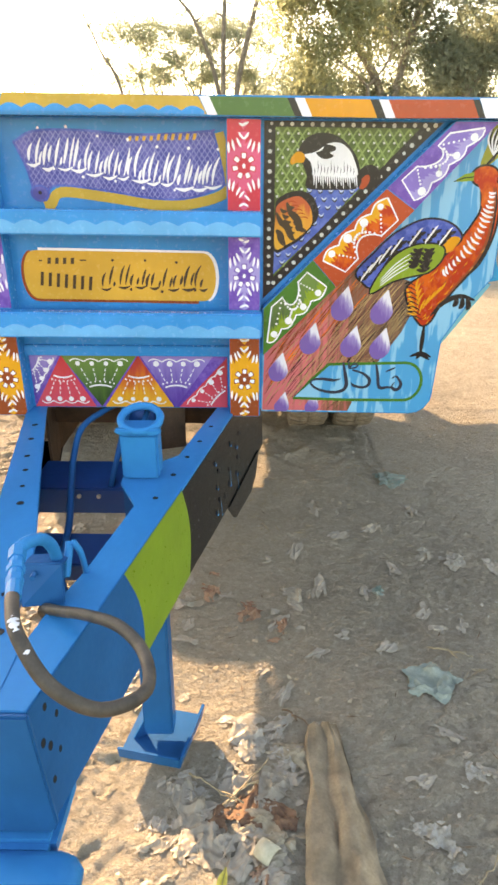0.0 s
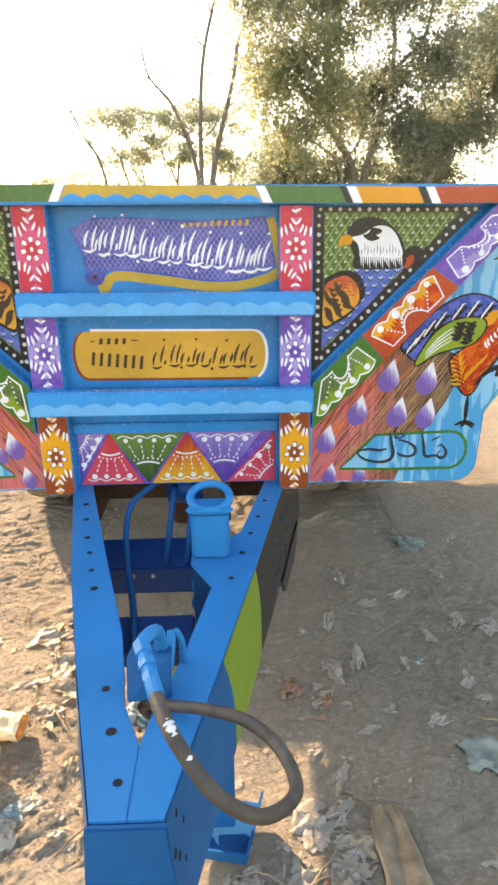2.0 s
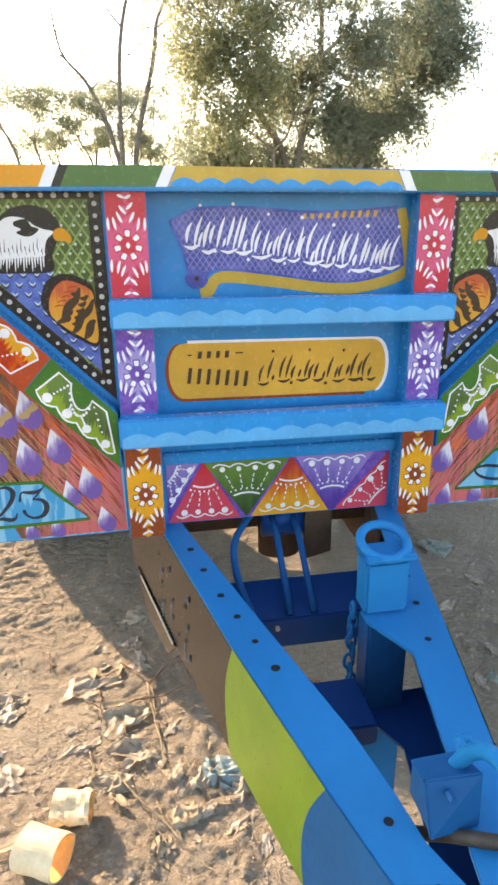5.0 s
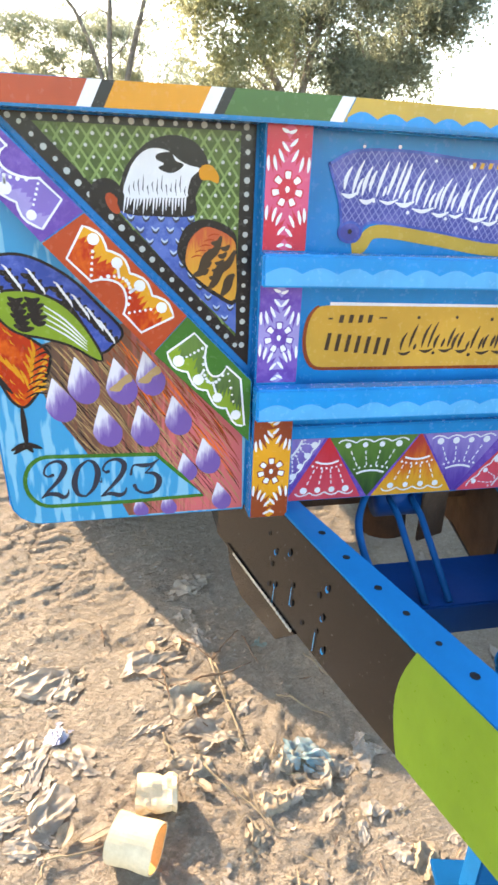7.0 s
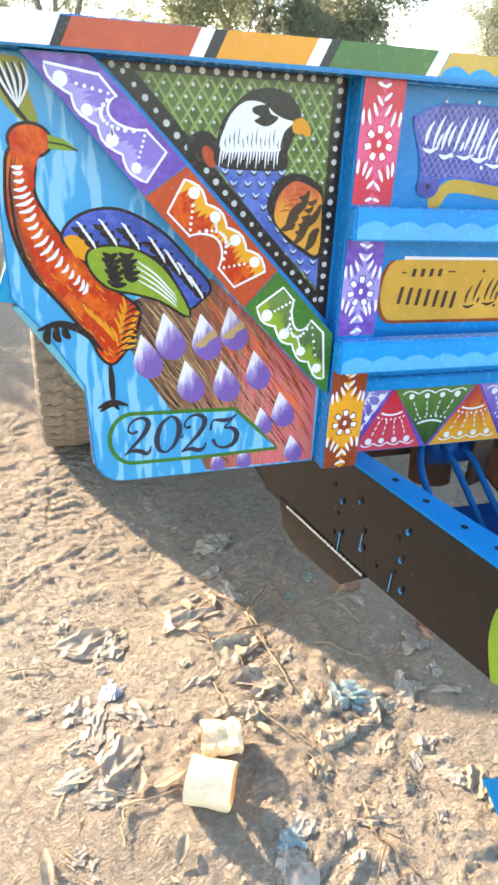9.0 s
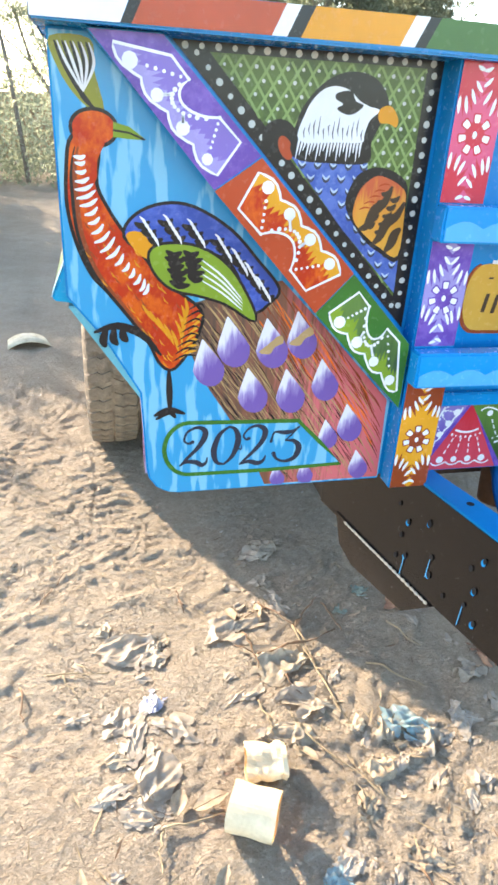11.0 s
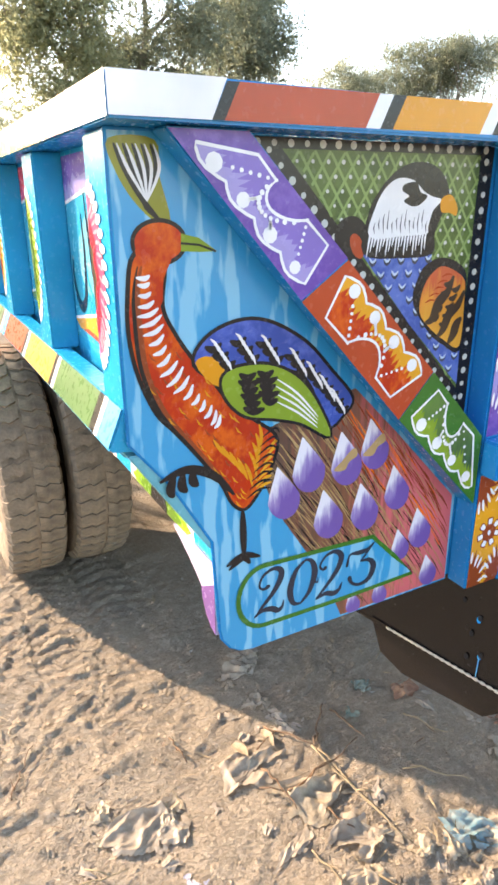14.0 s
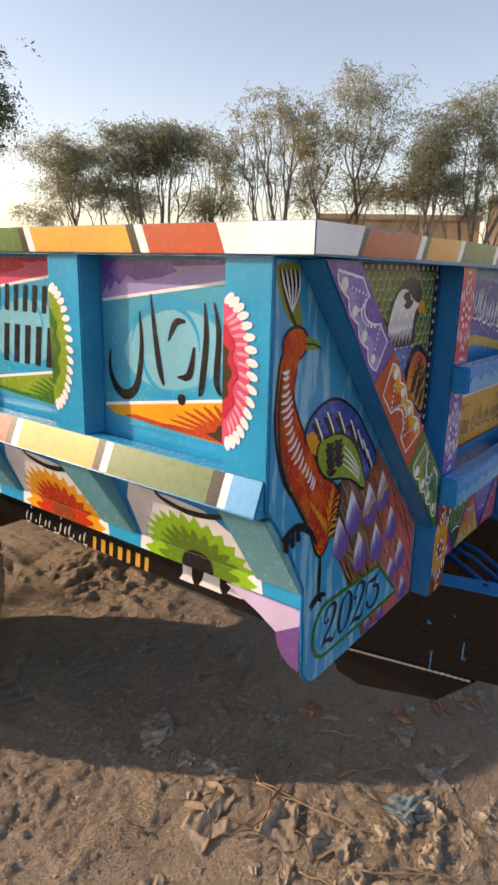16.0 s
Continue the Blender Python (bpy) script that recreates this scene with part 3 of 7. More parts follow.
# the painted year and word, stroke by stroke: (x, z, width)
YEAR = {
    "digit_two": ([(-0.811, 0.973, 0.008), (-0.820, 0.970, 0.005), (-0.828, 0.978, 0.004), (-0.821, 0.996, 0.005), (-0.801, 1.005, 0.007), (-0.786, 0.997, 0.011), (-0.788, 0.979, 0.012), (-0.803, 0.956, 0.009), (-0.823, 0.935, 0.006), (-0.837, 0.919, 0.003)], [(-0.838, 0.919, 0.003), (-0.823, 0.928, 0.008), (-0.804, 0.926, 0.011), (-0.792, 0.919, 0.010), (-0.783, 0.924, 0.006), (-0.780, 0.937, 0.002)]),
    "digit_zero": ([(-0.736, 1.004, 0.004), (-0.756, 0.987, 0.009), (-0.767, 0.952, 0.013), (-0.761, 0.924, 0.009), (-0.745, 0.918, 0.004)], [(-0.745, 0.918, 0.004), (-0.727, 0.938, 0.009), (-0.717, 0.972, 0.013), (-0.723, 0.996, 0.009), (-0.736, 1.004, 0.004)], [(-0.722, 0.962, 0.005), (-0.711, 0.950, 0.003), (-0.710, 0.962, 0.001)]),
    "digit_two ": ([(-0.695, 0.975, 0.008), (-0.700, 0.973, 0.005), (-0.706, 0.982, 0.004), (-0.695, 0.998, 0.005), (-0.676, 1.003, 0.008), (-0.661, 0.991, 0.012), (-0.666, 0.968, 0.011), (-0.686, 0.942, 0.008), (-0.713, 0.915, 0.003)], [(-0.713, 0.915, 0.003), (-0.693, 0.921, 0.009), (-0.674, 0.916, 0.011), (-0.662, 0.921, 0.007), (-0.657, 0.934, 0.002)]),
    "digit_three": ([(-0.647, 0.965, 0.006), (-0.641, 0.986, 0.004), (-0.620, 0.985, 0.010), (-0.602, 0.987, 0.008), (-0.587, 0.998, 0.003)], [(-0.588, 0.998, 0.003), (-0.604, 0.979, 0.004), (-0.617, 0.966, 0.003)], [(-0.617, 0.966, 0.003), (-0.597, 0.964, 0.009), (-0.586, 0.948, 0.013), (-0.594, 0.925, 0.011), (-0.615, 0.917, 0.007), (-0.633, 0.924, 0.006), (-0.640, 0.937, 0.009)], [(-0.603, 0.922, 0.004), (-0.598, 0.914, 0.001)]),
}
WORD = {
    "joined_letters": ([(0.780, 0.966, 0.003), (0.793, 0.973, 0.006), (0.808, 0.951, 0.009), (0.802, 0.934, 0.010), (0.789, 0.931, 0.008), (0.782, 0.943, 0.005), (0.790, 0.954, 0.003)], [(0.793, 0.934, 0.006), (0.772, 0.939, 0.007), (0.752, 0.936, 0.010), (0.742, 0.945, 0.009), (0.738, 0.976, 0.009), (0.731, 1.010, 0.005)]),
    "vowel_mark": ([(0.761, 0.988, 0.003), (0.775, 0.995, 0.006), (0.788, 1.001, 0.003)],),
    "curved_letter": ([(0.664, 0.992, 0.006), (0.692, 0.983, 0.007), (0.713, 0.965, 0.010), (0.712, 0.946, 0.009), (0.695, 0.938, 0.008), (0.669, 0.943, 0.008), (0.660, 0.953, 0.003)], [(0.650, 1.021, 0.004), (0.651, 0.999, 0.005)], [(0.651, 0.998, 0.004), (0.665, 1.012, 0.005), (0.677, 1.008, 0.006), (0.668, 1.000, 0.005), (0.652, 0.998, 0.004)]),
    "swept_letter": ([(0.634, 1.016, 0.005), (0.642, 0.978, 0.010), (0.647, 0.947, 0.011), (0.636, 0.928, 0.010), (0.605, 0.922, 0.009), (0.564, 0.931, 0.008), (0.542, 0.948, 0.006), (0.547, 0.960, 0.006), (0.574, 0.964, 0.009), (0.608, 0.960, 0.009), (0.629, 0.965, 0.003)],),
}


def brushed(c, letters, label):
    for name, strokes in letters.items():
        for i, pts in enumerate(strokes):
            c.brush(name.strip(), pts, "ink2", 5 + 0.1 * i, 7, label)


def wing(flip):
    """One painted wing of the front wall: the outer field with its large flowing shapes, the slanting brace and the meshed corner."""
    c = Canvas((0, 0.0490, 0), *FRONT, front, flip)
    c.shape("wing_field", [(x + 0.004, z + 0.001) for x, z in edge[1:-1]] + [(-0.84, 0.857), (-0.395, 0.861), (-0.395, 1.15), (-0.90, 1.664), (-HALF + 0.004, 1.664)], "drip", 0.5, label="light blue field with paler runs")
    # tail field, drops and streaks
    tail = [(-0.835, 1.250), (-0.700, 1.290), (-0.648, 1.298), (-0.553, 1.205), (-0.470, 1.120), (-0.402, 1.050), (-0.397, 0.864), (-0.655, 0.862), (-0.668, 0.892), (-0.730, 1.010), (-0.795, 1.110), (-0.818, 1.165)]
    c.shape("tail_field", tail, "tail" if flip > 0 else "tail_m", 1, label="brown to pink streaked field")
    rnd = random.Random(5)
    streaks = []
    for _ in range(1500):
        x = -0.82 + 0.42 * rnd.random()
        z = 1.30 - 0.45 * rnd.random()
        k = 0.035 + 0.05 * rnd.random()
        slope = 0.85 + 0.35 * rnd.random()
        p, q = (x, z), (x + k * 0.72, z - k * slope)
        if inside(p, tail) and inside(q, tail):
            streaks.append([p, ((p[0] + q[0]) / 2 + 0.002, (p[1] + q[1]) / 2), q])
    warm = [t for t in streaks if t[0][0] + t[0][1] > 0.53]       # the pink side
    dark = [t for t in streaks if t[0][0] + t[0][1] <= 0.53]
    c.lines("tail_streak", dark[::3], 0.0018, "strand", 1.9, taper=True, joined=True)
    c.lines("tail_streak", dark[1::4], 0.0022, "black", 1.5, taper=True, joined=True)
    c.lines("tail_streak", warm[::9], 0.0018, "strand", 1.3, taper=True, joined=True)
    c.lines("tail_streak", warm[1::9] + warm[5::9], 0.0024, "brown", 1.75, taper=True, joined=True)
    c.lines("tail_streak", warm[2::9], 0.0026, "vermilion", 1.5, taper=True, joined=True)
    # purple drops
    left_drops = ((-0.782, 1.130, 1), (-0.735, 1.170, 1.05), (-0.659, 1.166, 1.05), (-0.600, 1.182, 1), (-0.692, 1.070, 1), (-0.614, 1.066, 1), (-0.543, 1.088, 0.95), (-0.524, 0.968, 0.72), (-0.478, 0.990, 0.92), (-0.446, 0.890, 0.75), (-0.628, 0.876, 0.55), (-0.566, 0.879, 0.6))
    right_drops = ((-0.734, 1.172, 1.05), (-0.622, 1.182, 1.05), (-0.535, 1.078, 1), (-0.653, 1.070, 1), (-0.738, 1.064, 1), (-0.444, 0.990, 0.95), (-0.456, 0.878, 0.75), (-0.547, 0.877, 0.7))
    for x, z, k in left_drops if flip > 0 else right_drops:
        pts = []
        for a in range(24):
            t = a * math.tau / 24
            r = 0.0300 * k
            px, pz = r * math.sin(t) * (1 if math.cos(t) < 0 else (1 - 0.80 * math.cos(t) ** 1.1)), r * (1.95 if math.cos(t) > 0 else 1.25) * math.cos(t)
            pts.append((x + px - pz * 0.22, max(0.860, z + pz + px * 0.12)))
        c.shape("purple_drop", pts, "drop" if flip > 0 else "drop_m", 2.6)
    if flip > 0:
        for x, z in ((-0.659, 1.166), (-0.600, 1.182)):
            c.shape("gold_smear", [(x - 0.026, z - 0.006), (x - 0.010, z + 0.008), (x + 0.008, z + 0.024), (x + 0.018, z + 0.026), (x + 0.022, z + 0.012), (x + 0.006, z + 0.004), (x - 0.004, z - 0.010)], "strand", 3.0, smooth=3)
    # year or word field
    box = [(-0.592, 1.010), (-0.540, 0.958), (-0.488, 0.903), (-0.650, 0.898)] + [(-0.818 + 0.050 * math.cos(a), 0.957 + 0.059 * math.sin(a)) for a in (radians(270 - 180 * k / 14) for k in range(15))]
    c.shape("word_field", box, "drip", 3)
    c.lines("word_field_edge", [box], 0.009, "green", 4, closed=True)
    if flip > 0:
        brushed(c, YEAR, "painted year 2023")
    else:
        brushed(Canvas((0, 0.0490, 0), *FRONT, front), WORD, "painted Urdu word \u0645\u0627\u0688\u0644")
    # long curved orange shape
    flow = [(-1.006, 1.520), (-1.017, 1.470), (-1.019, 1.417), (-1.009, 1.362), (-0.988, 1.310), (-0.963, 1.280), (-0.928, 1.235), (-0.892, 1.184), (-0.875, 1.148), (-0.858, 1.132), (-0.842, 1.140), (-0.814, 1.181), (-0.798, 1.235), (-0.832, 1.268), (-0.873, 1.298), (-0.897, 1.330), (-0.916, 1.355), (-0.937, 1.380), (-0.960, 1.416), (-0.976, 1.455), (-0.971, 1.515)]
    c.lines("shape_edge", [flow], 0.012, "black", 2.9, smooth=5, closed=True)
    c.shape("orange_shape", flow, "flame", 3, smooth=5, label="flowing orange painted shape")
    c.lines("orange_stroke", [[(-0.838 + 0.004 * k, 1.150 + 0.012 * k), (-0.822 + 0.004 * k, 1.163 + 0.012 * k), (-0.806 + 0.001 * k, 1.166 + 0.011 * k)] for k in range(7)], 0.006, "gold", 4, smooth=3, taper=True)
    ticks = []
    spine = curve([(-0.998, 1.495), (-0.996, 1.460), (-0.988, 1.425), (-0.976, 1.383), (-0.952, 1.345), (-0.922, 1.310), (-0.898, 1.282)], 12)
    for k in range(19):
        x, z = spine[round(k * (len(spine) - 1) / 18)]
        w = (0.0095 + 0.0060 * math.sin(math.pi * k / 18)) * (1 + 0.25 * math.sin(5.3 * k))
        tilt = 0.1 + 0.06 * k + 0.12 * math.sin(3.1 * k)
        ticks.append([(x - w * math.cos(tilt), z - w * math.sin(tilt) * 0.9), (x + 0.002, z - 0.003), (x + w * math.cos(tilt), z + w * math.sin(tilt))])
    c.lines("white_tick", ticks, 0.0068, "white", 4, smooth=4, taper=True)
    c.lines("dark_stroke", [[(-0.850 + 0.004 * k, 1.146 + 0.014 * k), (-0.828 + 0.004 * k, 1.158 + 0.014 * k), (-0.806 + 0.002 * k, 1.156 + 0.013 * k)] for k in range(8)], 0.0040, "black", 4.3, smooth=3, taper=True)
    rnd = random.Random(9)
    scales = []
    for _ in range(420):
        x, z = -1.02 + 0.22 * rnd.random(), 1.14 + 0.36 * rnd.random()
        low = (1.34 - z) / 0.2                                # the breast is marked more than the upper part
        if inside((x, z), flow) and inside((x + 0.012, z - 0.014), flow) and rnd.random() < 0.25 + 0.5 * low:
            scales.append([(x, z), (x + 0.004, z - 0.008), (x + 0.010, z - 0.013)])
    c.lines("feather_mark", scales[::2], 0.0026, "brown", 3.4, taper=True, joined=True)
    c.lines("feather_mark", scales[1::2], 0.0028, "orange", 3.6, taper=True, joined=True)
    c.lines("shape_edge", [ellipse(-0.973, 1.536, 0.033, 0.024)], 0.011, "black", 2.92, closed=True)
    c.shape("orange_oval", ellipse(-0.973, 1.536, 0.033, 0.024), "flame", 3.5)
    c.shape("orange_throat", [(-1.003, 1.535), (-1.003, 1.500), (-1.008, 1.460), (-0.976, 1.455), (-0.970, 1.490), (-0.958, 1.522)], "flame", 3.4, smooth=3)
    c.shape("green_wedge", [(-0.943, 1.546), (-0.918, 1.540), (-0.892, 1.522), (-0.918, 1.522), (-0.944, 1.524)], "leafgreen", 4)
    c.lines("dark_stroke", [[(-0.944, 1.534), (-0.918, 1.531), (-0.894, 1.522)]], 0.003, "black", 4.2)
    for off, wide, m, layer in ((0.0, 0.006, "black", 3.62), (0.005, 0.011, "brown", 3.58)):
        c.lines("dark_stroke", [[(-1.004 + off, 1.508), (-1.011 + off, 1.480), (-1.013 + off, 1.446), (-1.008 + off, 1.372), (-0.983 + off, 1.306), (-0.938 + off, 1.246), (-0.895 + off, 1.188)]], wide, m, layer, smooth=5, taper=True)
    c.lines("gold_stroke", [[(-0.905 + 0.013 * k, 1.255 - 0.012 * k), (-0.893 + 0.012 * k, 1.236 - 0.012 * k), (-0.872 + 0.008 * k, 1.214 - 0.012 * k)] for k in range(5)] + [[(-0.846 + 0.006 * k, 1.225 + 0.014 * k), (-0.836 + 0.004 * k, 1.205 + 0.014 * k), (-0.833 + 0.002 * k, 1.180 + 0.014 * k)] for k in range(4)], 0.0062, "orange", 3.66, smooth=3, taper=True)
    c.shape("olive_tuft", [(-1.030, 1.655), (-0.972, 1.655), (-0.968, 1.615), (-0.956, 1.563), (-0.975, 1.560), (-1.003, 1.585), (-1.024, 1.620)], "olive", 1, smooth=4)
    plumes = [[(-0.968, 1.560), (-0.99, 1.585), (-1.012 + 0.010 * k, 1.622), (-1.024 + 0.0115 * k, 1.650)] for k in range(5)]
    c.lines("tuft_stroke", plumes, 0.0080, "black", 2, smooth=5, taper=True)
    c.lines("tuft_stroke", [[(x + 0.004, z) for x, z in p[1:]] for p in plumes], 0.0045, "white", 2.5, smooth=5, taper=True)
    # dark stems below the orange shape
    c.lines("dark_stem", [[(-0.858, 1.132), (-0.857, 1.085), (-0.856, 1.040)], [(-0.888, 1.034), (-0.858, 1.046), (-0.826, 1.036)], [(-0.884, 1.026), (-0.858, 1.042), (-0.845, 1.028)]], 0.0125, "black", 4, smooth=4, taper=True)
    c.lines("dark_stem", [[(-0.872, 1.158), (-0.906, 1.198), (-0.950, 1.216), (-0.992, 1.204)], [(-0.968, 1.214), (-0.976, 1.190), (-0.972, 1.176)], [(-0.955, 1.214), (-0.958, 1.192), (-0.950, 1.180)], [(-0.940, 1.214), (-0.940, 1.196), (-0.932, 1.186)]], 0.0150, "black", 4, smooth=4, taper=True)
    # arched blue and green leaf shapes
    arch = [(-0.930, 1.372), (-0.912, 1.405), (-0.866, 1.424), (-0.814, 1.420), (-0.749, 1.384), (-0.698, 1.332), (-0.656, 1.283), (-0.672, 1.258), (-0.702, 1.245), (-0.745, 1.330), (-0.82, 1.355), (-0.885, 1.345)]
    c.lines("shape_edge", [arch], 0.011, "black", 4.5, smooth=4, closed=True)
    c.shape("blue_arch", arch, "navy", 5, smooth=4, label="arched blue painted shape")
    c.shape("orange_patch", [(-0.930, 1.374), (-0.905, 1.380), (-0.880, 1.352), (-0.880, 1.335), (-0.905, 1.340)], "orange", 5.5, smooth=3)
    rib = curve([(-0.900, 1.404), (-0.846, 1.408), (-0.794, 1.392), (-0.750, 1.362), (-0.716, 1.330), (-0.690, 1.300)], 4)
    quills, lights = [], []
    for k in range(7):
        x, z = rib[round(k * (len(rib) - 1) / 6.3)]
        for j in range(5):
            f = j / 4 - 0.5
            quills.append([(x + 0.022 * f - 0.004 + 0.010 * (j % 2), z - 0.022 - 0.026 * f), (x + 0.022 * f + 0.010, z - 0.028 - 0.026 * f), (x + 0.022 * f + 0.022 - 0.006 * (j % 2), z - 0.020 - 0.028 * f)])
            lights.append([(x + 0.020 * f + 0.004, z - 0.014 - 0.030 * f), (x + 0.020 * f + 0.012, z - 0.021 - 0.030 * f), (x + 0.020 * f + 0.016, z - 0.033 - 0.030 * f)])
    c.lines("arch_stroke", quills, 0.0115, "black", 6, smooth=3, taper=True)
    c.lines("arch_stroke", lights, 0.0042, "white", 6.6, smooth=3, taper=True)
    leaf = [(-0.889, 1.345), (-0.866, 1.359), (-0.813, 1.357), (-0.764, 1.333), (-0.726, 1.289), (-0.696, 1.224), (-0.752, 1.256), (-0.802, 1.272), (-0.851, 1.284), (-0.882, 1.314)]
    c.lines("shape_edge", [leaf], 0.010, "black", 6.6, smooth=4, closed=True)
    c.shape("green_leaf", leaf, "leafgreen", 7, smooth=4, label="green painted leaf shape")
    c.lines("leaf_mark", [[(-0.862 + 0.030 * j + 0.002 * k - 0.004 * (k % 2), 1.350 - 0.0105 * k), (-0.848 + 0.030 * j + 0.002 * k, 1.341 - 0.0105 * k), (-0.834 + 0.030 * j + 0.002 * k + 0.005 * (k % 2), 1.348 - 0.0115 * k)] for j in range(2) for k in range(5 if j else 6)], 0.0125, "black", 8, smooth=3, taper=True)
    c.lines("leaf_mark", [[(-0.800, 1.335 - 0.012 * k), (-0.760, 1.305 - 0.010 * k), (-0.722, 1.262 - 0.006 * k)] for k in range(4)], 0.0035, "white", 8, smooth=4, taper=True)

    # corner field: dark border, dots and mesh
    tri = [(-0.850, 1.664), (-0.396, 1.664), (-0.396, 1.205)]
    c.shape("corner_border", tri, "black", 0.8)
    green = [(-0.792, 1.650), (-0.425, 1.650), (-0.425, 1.268)]
    c.shape("mesh_field", green, "mesh", 1.2, label="green field with a painted mesh")
    c.lines("mesh_line", hatch(green, 0.0215, 0.98), 0.0042, "lattice", 1.4)
    c.lines("mesh_line", hatch(green, 0.0215, -0.98), 0.0042, "lattice", 1.65)
    knots = []
    for i in range(-40, 40):
        for j in range(-40, 40):
            p = (-0.60 + (i + 0.5 * (j % 2)) * 0.0259, 1.50 + j * 0.0193)
            if inside(p, green):
                knots.append(p)
    c.dots("mesh_dot", knots, 0.0030, "dotwhite", 2.05)
    c.dots("border_dot", along((-0.830, 1.657), (-0.415, 1.657), 17) + along((-0.411, 1.640), (-0.411, 1.250), 17) + along((-0.812, 1.648), (-0.425, 1.250), 22), 0.0052, "dotwhite", 2)
    # rounded shapes in the corner field
    body = [(-0.650, 1.508), (-0.580, 1.518), (-0.512, 1.512), (-0.505, 1.46), (-0.490, 1.40), (-0.426, 1.345), (-0.424, 1.275), (-0.545, 1.392)]
    c.shape("blue_shape", body, "scaleblue", 2.2)
    marks = []
    for i in range(5):
        for j in range(11):
            p = (-0.636 + 0.028 * i + 0.017 * j, 1.498 - 0.021 * j)
            if inside(p, body) and inside((p[0] + 0.012, p[1]), body):
                marks.append([p, (p[0] + 0.007, p[1] - 0.007), (p[0] + 0.014, p[1] - 0.001)])
    c.lines("scale_mark", marks, 0.0058, "ink2", 2.6, smooth=3, taper=True, joined=True)
    c.lines("scale_mark", [[(x, z + 0.004) for x, z in m] for m in marks], 0.0042, "skywash", 2.8, smooth=3, taper=True, joined=True)
    c.shape("dark_knob", ellipse(-0.672, 1.535, 0.030, 0.028), "black", 2.1)
    c.shape("rust_knob", ellipse(-0.660, 1.520, 0.011, 0.020, turn=0.5), "rust", 2.3)
    dome = [(-0.648, 1.508), (-0.642, 1.566), (-0.621, 1.601), (-0.591, 1.627), (-0.554, 1.638), (-0.516, 1.632), (-0.491, 1.609), (-0.484, 1.583), (-0.494, 1.566), (-0.508, 1.535), (-0.510, 1.503), (-0.574, 1.499)]
    c.shape("dark_dome", dome, "black", 2.9, smooth=4)
    pale = [(-0.638, 1.532), (-0.630, 1.574), (-0.613, 1.601), (-0.589, 1.615), (-0.559, 1.612), (-0.538, 1.597), (-0.519, 1.589), (-0.500, 1.584), (-0.516, 1.568), (-0.523, 1.545), (-0.526, 1.534), (-0.571, 1.532)]
    c.shape("white_dome", pale, "white", 3.2, smooth=4, label="white domed painted shape")
    c.lines("dome_fringe", [[(-0.634 + 0.0058 * k, 1.552), (-0.638 + 0.0058 * k, 1.528), (-0.642 + 0.0060 * k, 1.503 + 0.007 * (k % 3))] for k in range(20)], 0.0040, "white", 3.3, taper=True)
    c.lines("dark_streak", [[(-0.629 + 0.0085 * k, 1.536 + 0.006 * (k % 2)), (-0.631 + 0.0085 * k, 1.545 + 0.005 * (k % 3)), (-0.629 + 0.0085 * k, 1.553 + 0.006 * (k * 5 % 4))] for k in range(13)], 0.0024, "ink2", 3.5, taper=True)
    c.shape("dark_patch", [(-0.578, 1.606), (-0.554, 1.610), (-0.545, 1.596), (-0.530, 1.590), (-0.543, 1.578), (-0.559, 1.575), (-0.577, 1.583), (-0.566, 1.590), (-0.580, 1.597)], "black", 3.6, smooth=3)
    c.shape("yellow_wedge", [(-0.502, 1.582), (-0.492, 1.591), (-0.478, 1.590), (-0.465, 1.573), (-0.467, 1.560), (-0.481, 1.565), (-0.498, 1.566)], "orange", 3.6, smooth=3)
    oval = [(-0.541, 1.426), (-0.538, 1.460), (-0.521, 1.486), (-0.482, 1.496), (-0.434, 1.475), (-0.426, 1.430), (-0.426, 1.337), (-0.464, 1.349), (-0.502, 1.375)]
    c.shape("dark_oval", oval, "black", 3.0, smooth=4)
    c.shape("orange_oval", [(-0.526, 1.411), (-0.522, 1.450), (-0.504, 1.474), (-0.480, 1.482), (-0.436, 1.462), (-0.428, 1.430), (-0.428, 1.345), (-0.466, 1.359), (-0.501, 1.383)], "ember", 3.4, smooth=4)
    c.lines("dark_bar", [[(-0.512, 1.392), (-0.497, 1.398), (-0.486, 1.424), (-0.468, 1.440), (-0.458, 1.466)], [(-0.482, 1.366), (-0.470, 1.378), (-0.460, 1.402), (-0.442, 1.416), (-0.430, 1.440)], [(-0.456, 1.352), (-0.446, 1.366), (-0.440, 1.384), (-0.430, 1.394)]], 0.019, "ink", 3.8, smooth=5, taper=True)
    c.lines("dark_bar", [[(-0.500 + 0.019 * j + 0.0055 * k, 1.398 - 0.010 * j + 0.014 * k), (-0.490 + 0.019 * j + 0.0055 * k, 1.396 - 0.010 * j + 0.014 * k), (-0.482 + 0.019 * j + 0.0055 * k, 1.404 - 0.010 * j + 0.014 * k)] for j in range(2) for k in range(5)], 0.010, "ink", 4.0, smooth=3, taper=True)
    c.lines("dark_bar", [[(-0.516 + 0.008 * k, 1.425 + 0.010 * k), (-0.506 + 0.008 * k, 1.429 + 0.010 * k), (-0.494 + 0.008 * k, 1.428 + 0.010 * k)] for k in range(5)], 0.003, "rust", 3.7, smooth=3, taper=True)

    # slanting brace
    quad = [(-0.978, 1.666), (-0.866, 1.666), (-0.395, 1.186), (-0.395, 1.046)]
    pts = [(x * flip, 0.0, z) for x, z in quad]
    brace = part("slanting_brace", prism(pts, (0, 0.0485, 0), 0.003), M["blue"], trailer, "slanting boxed brace painted purple, orange and green")
    b = Canvas((0, -0.0008, 0), *FRONT, brace, flip)
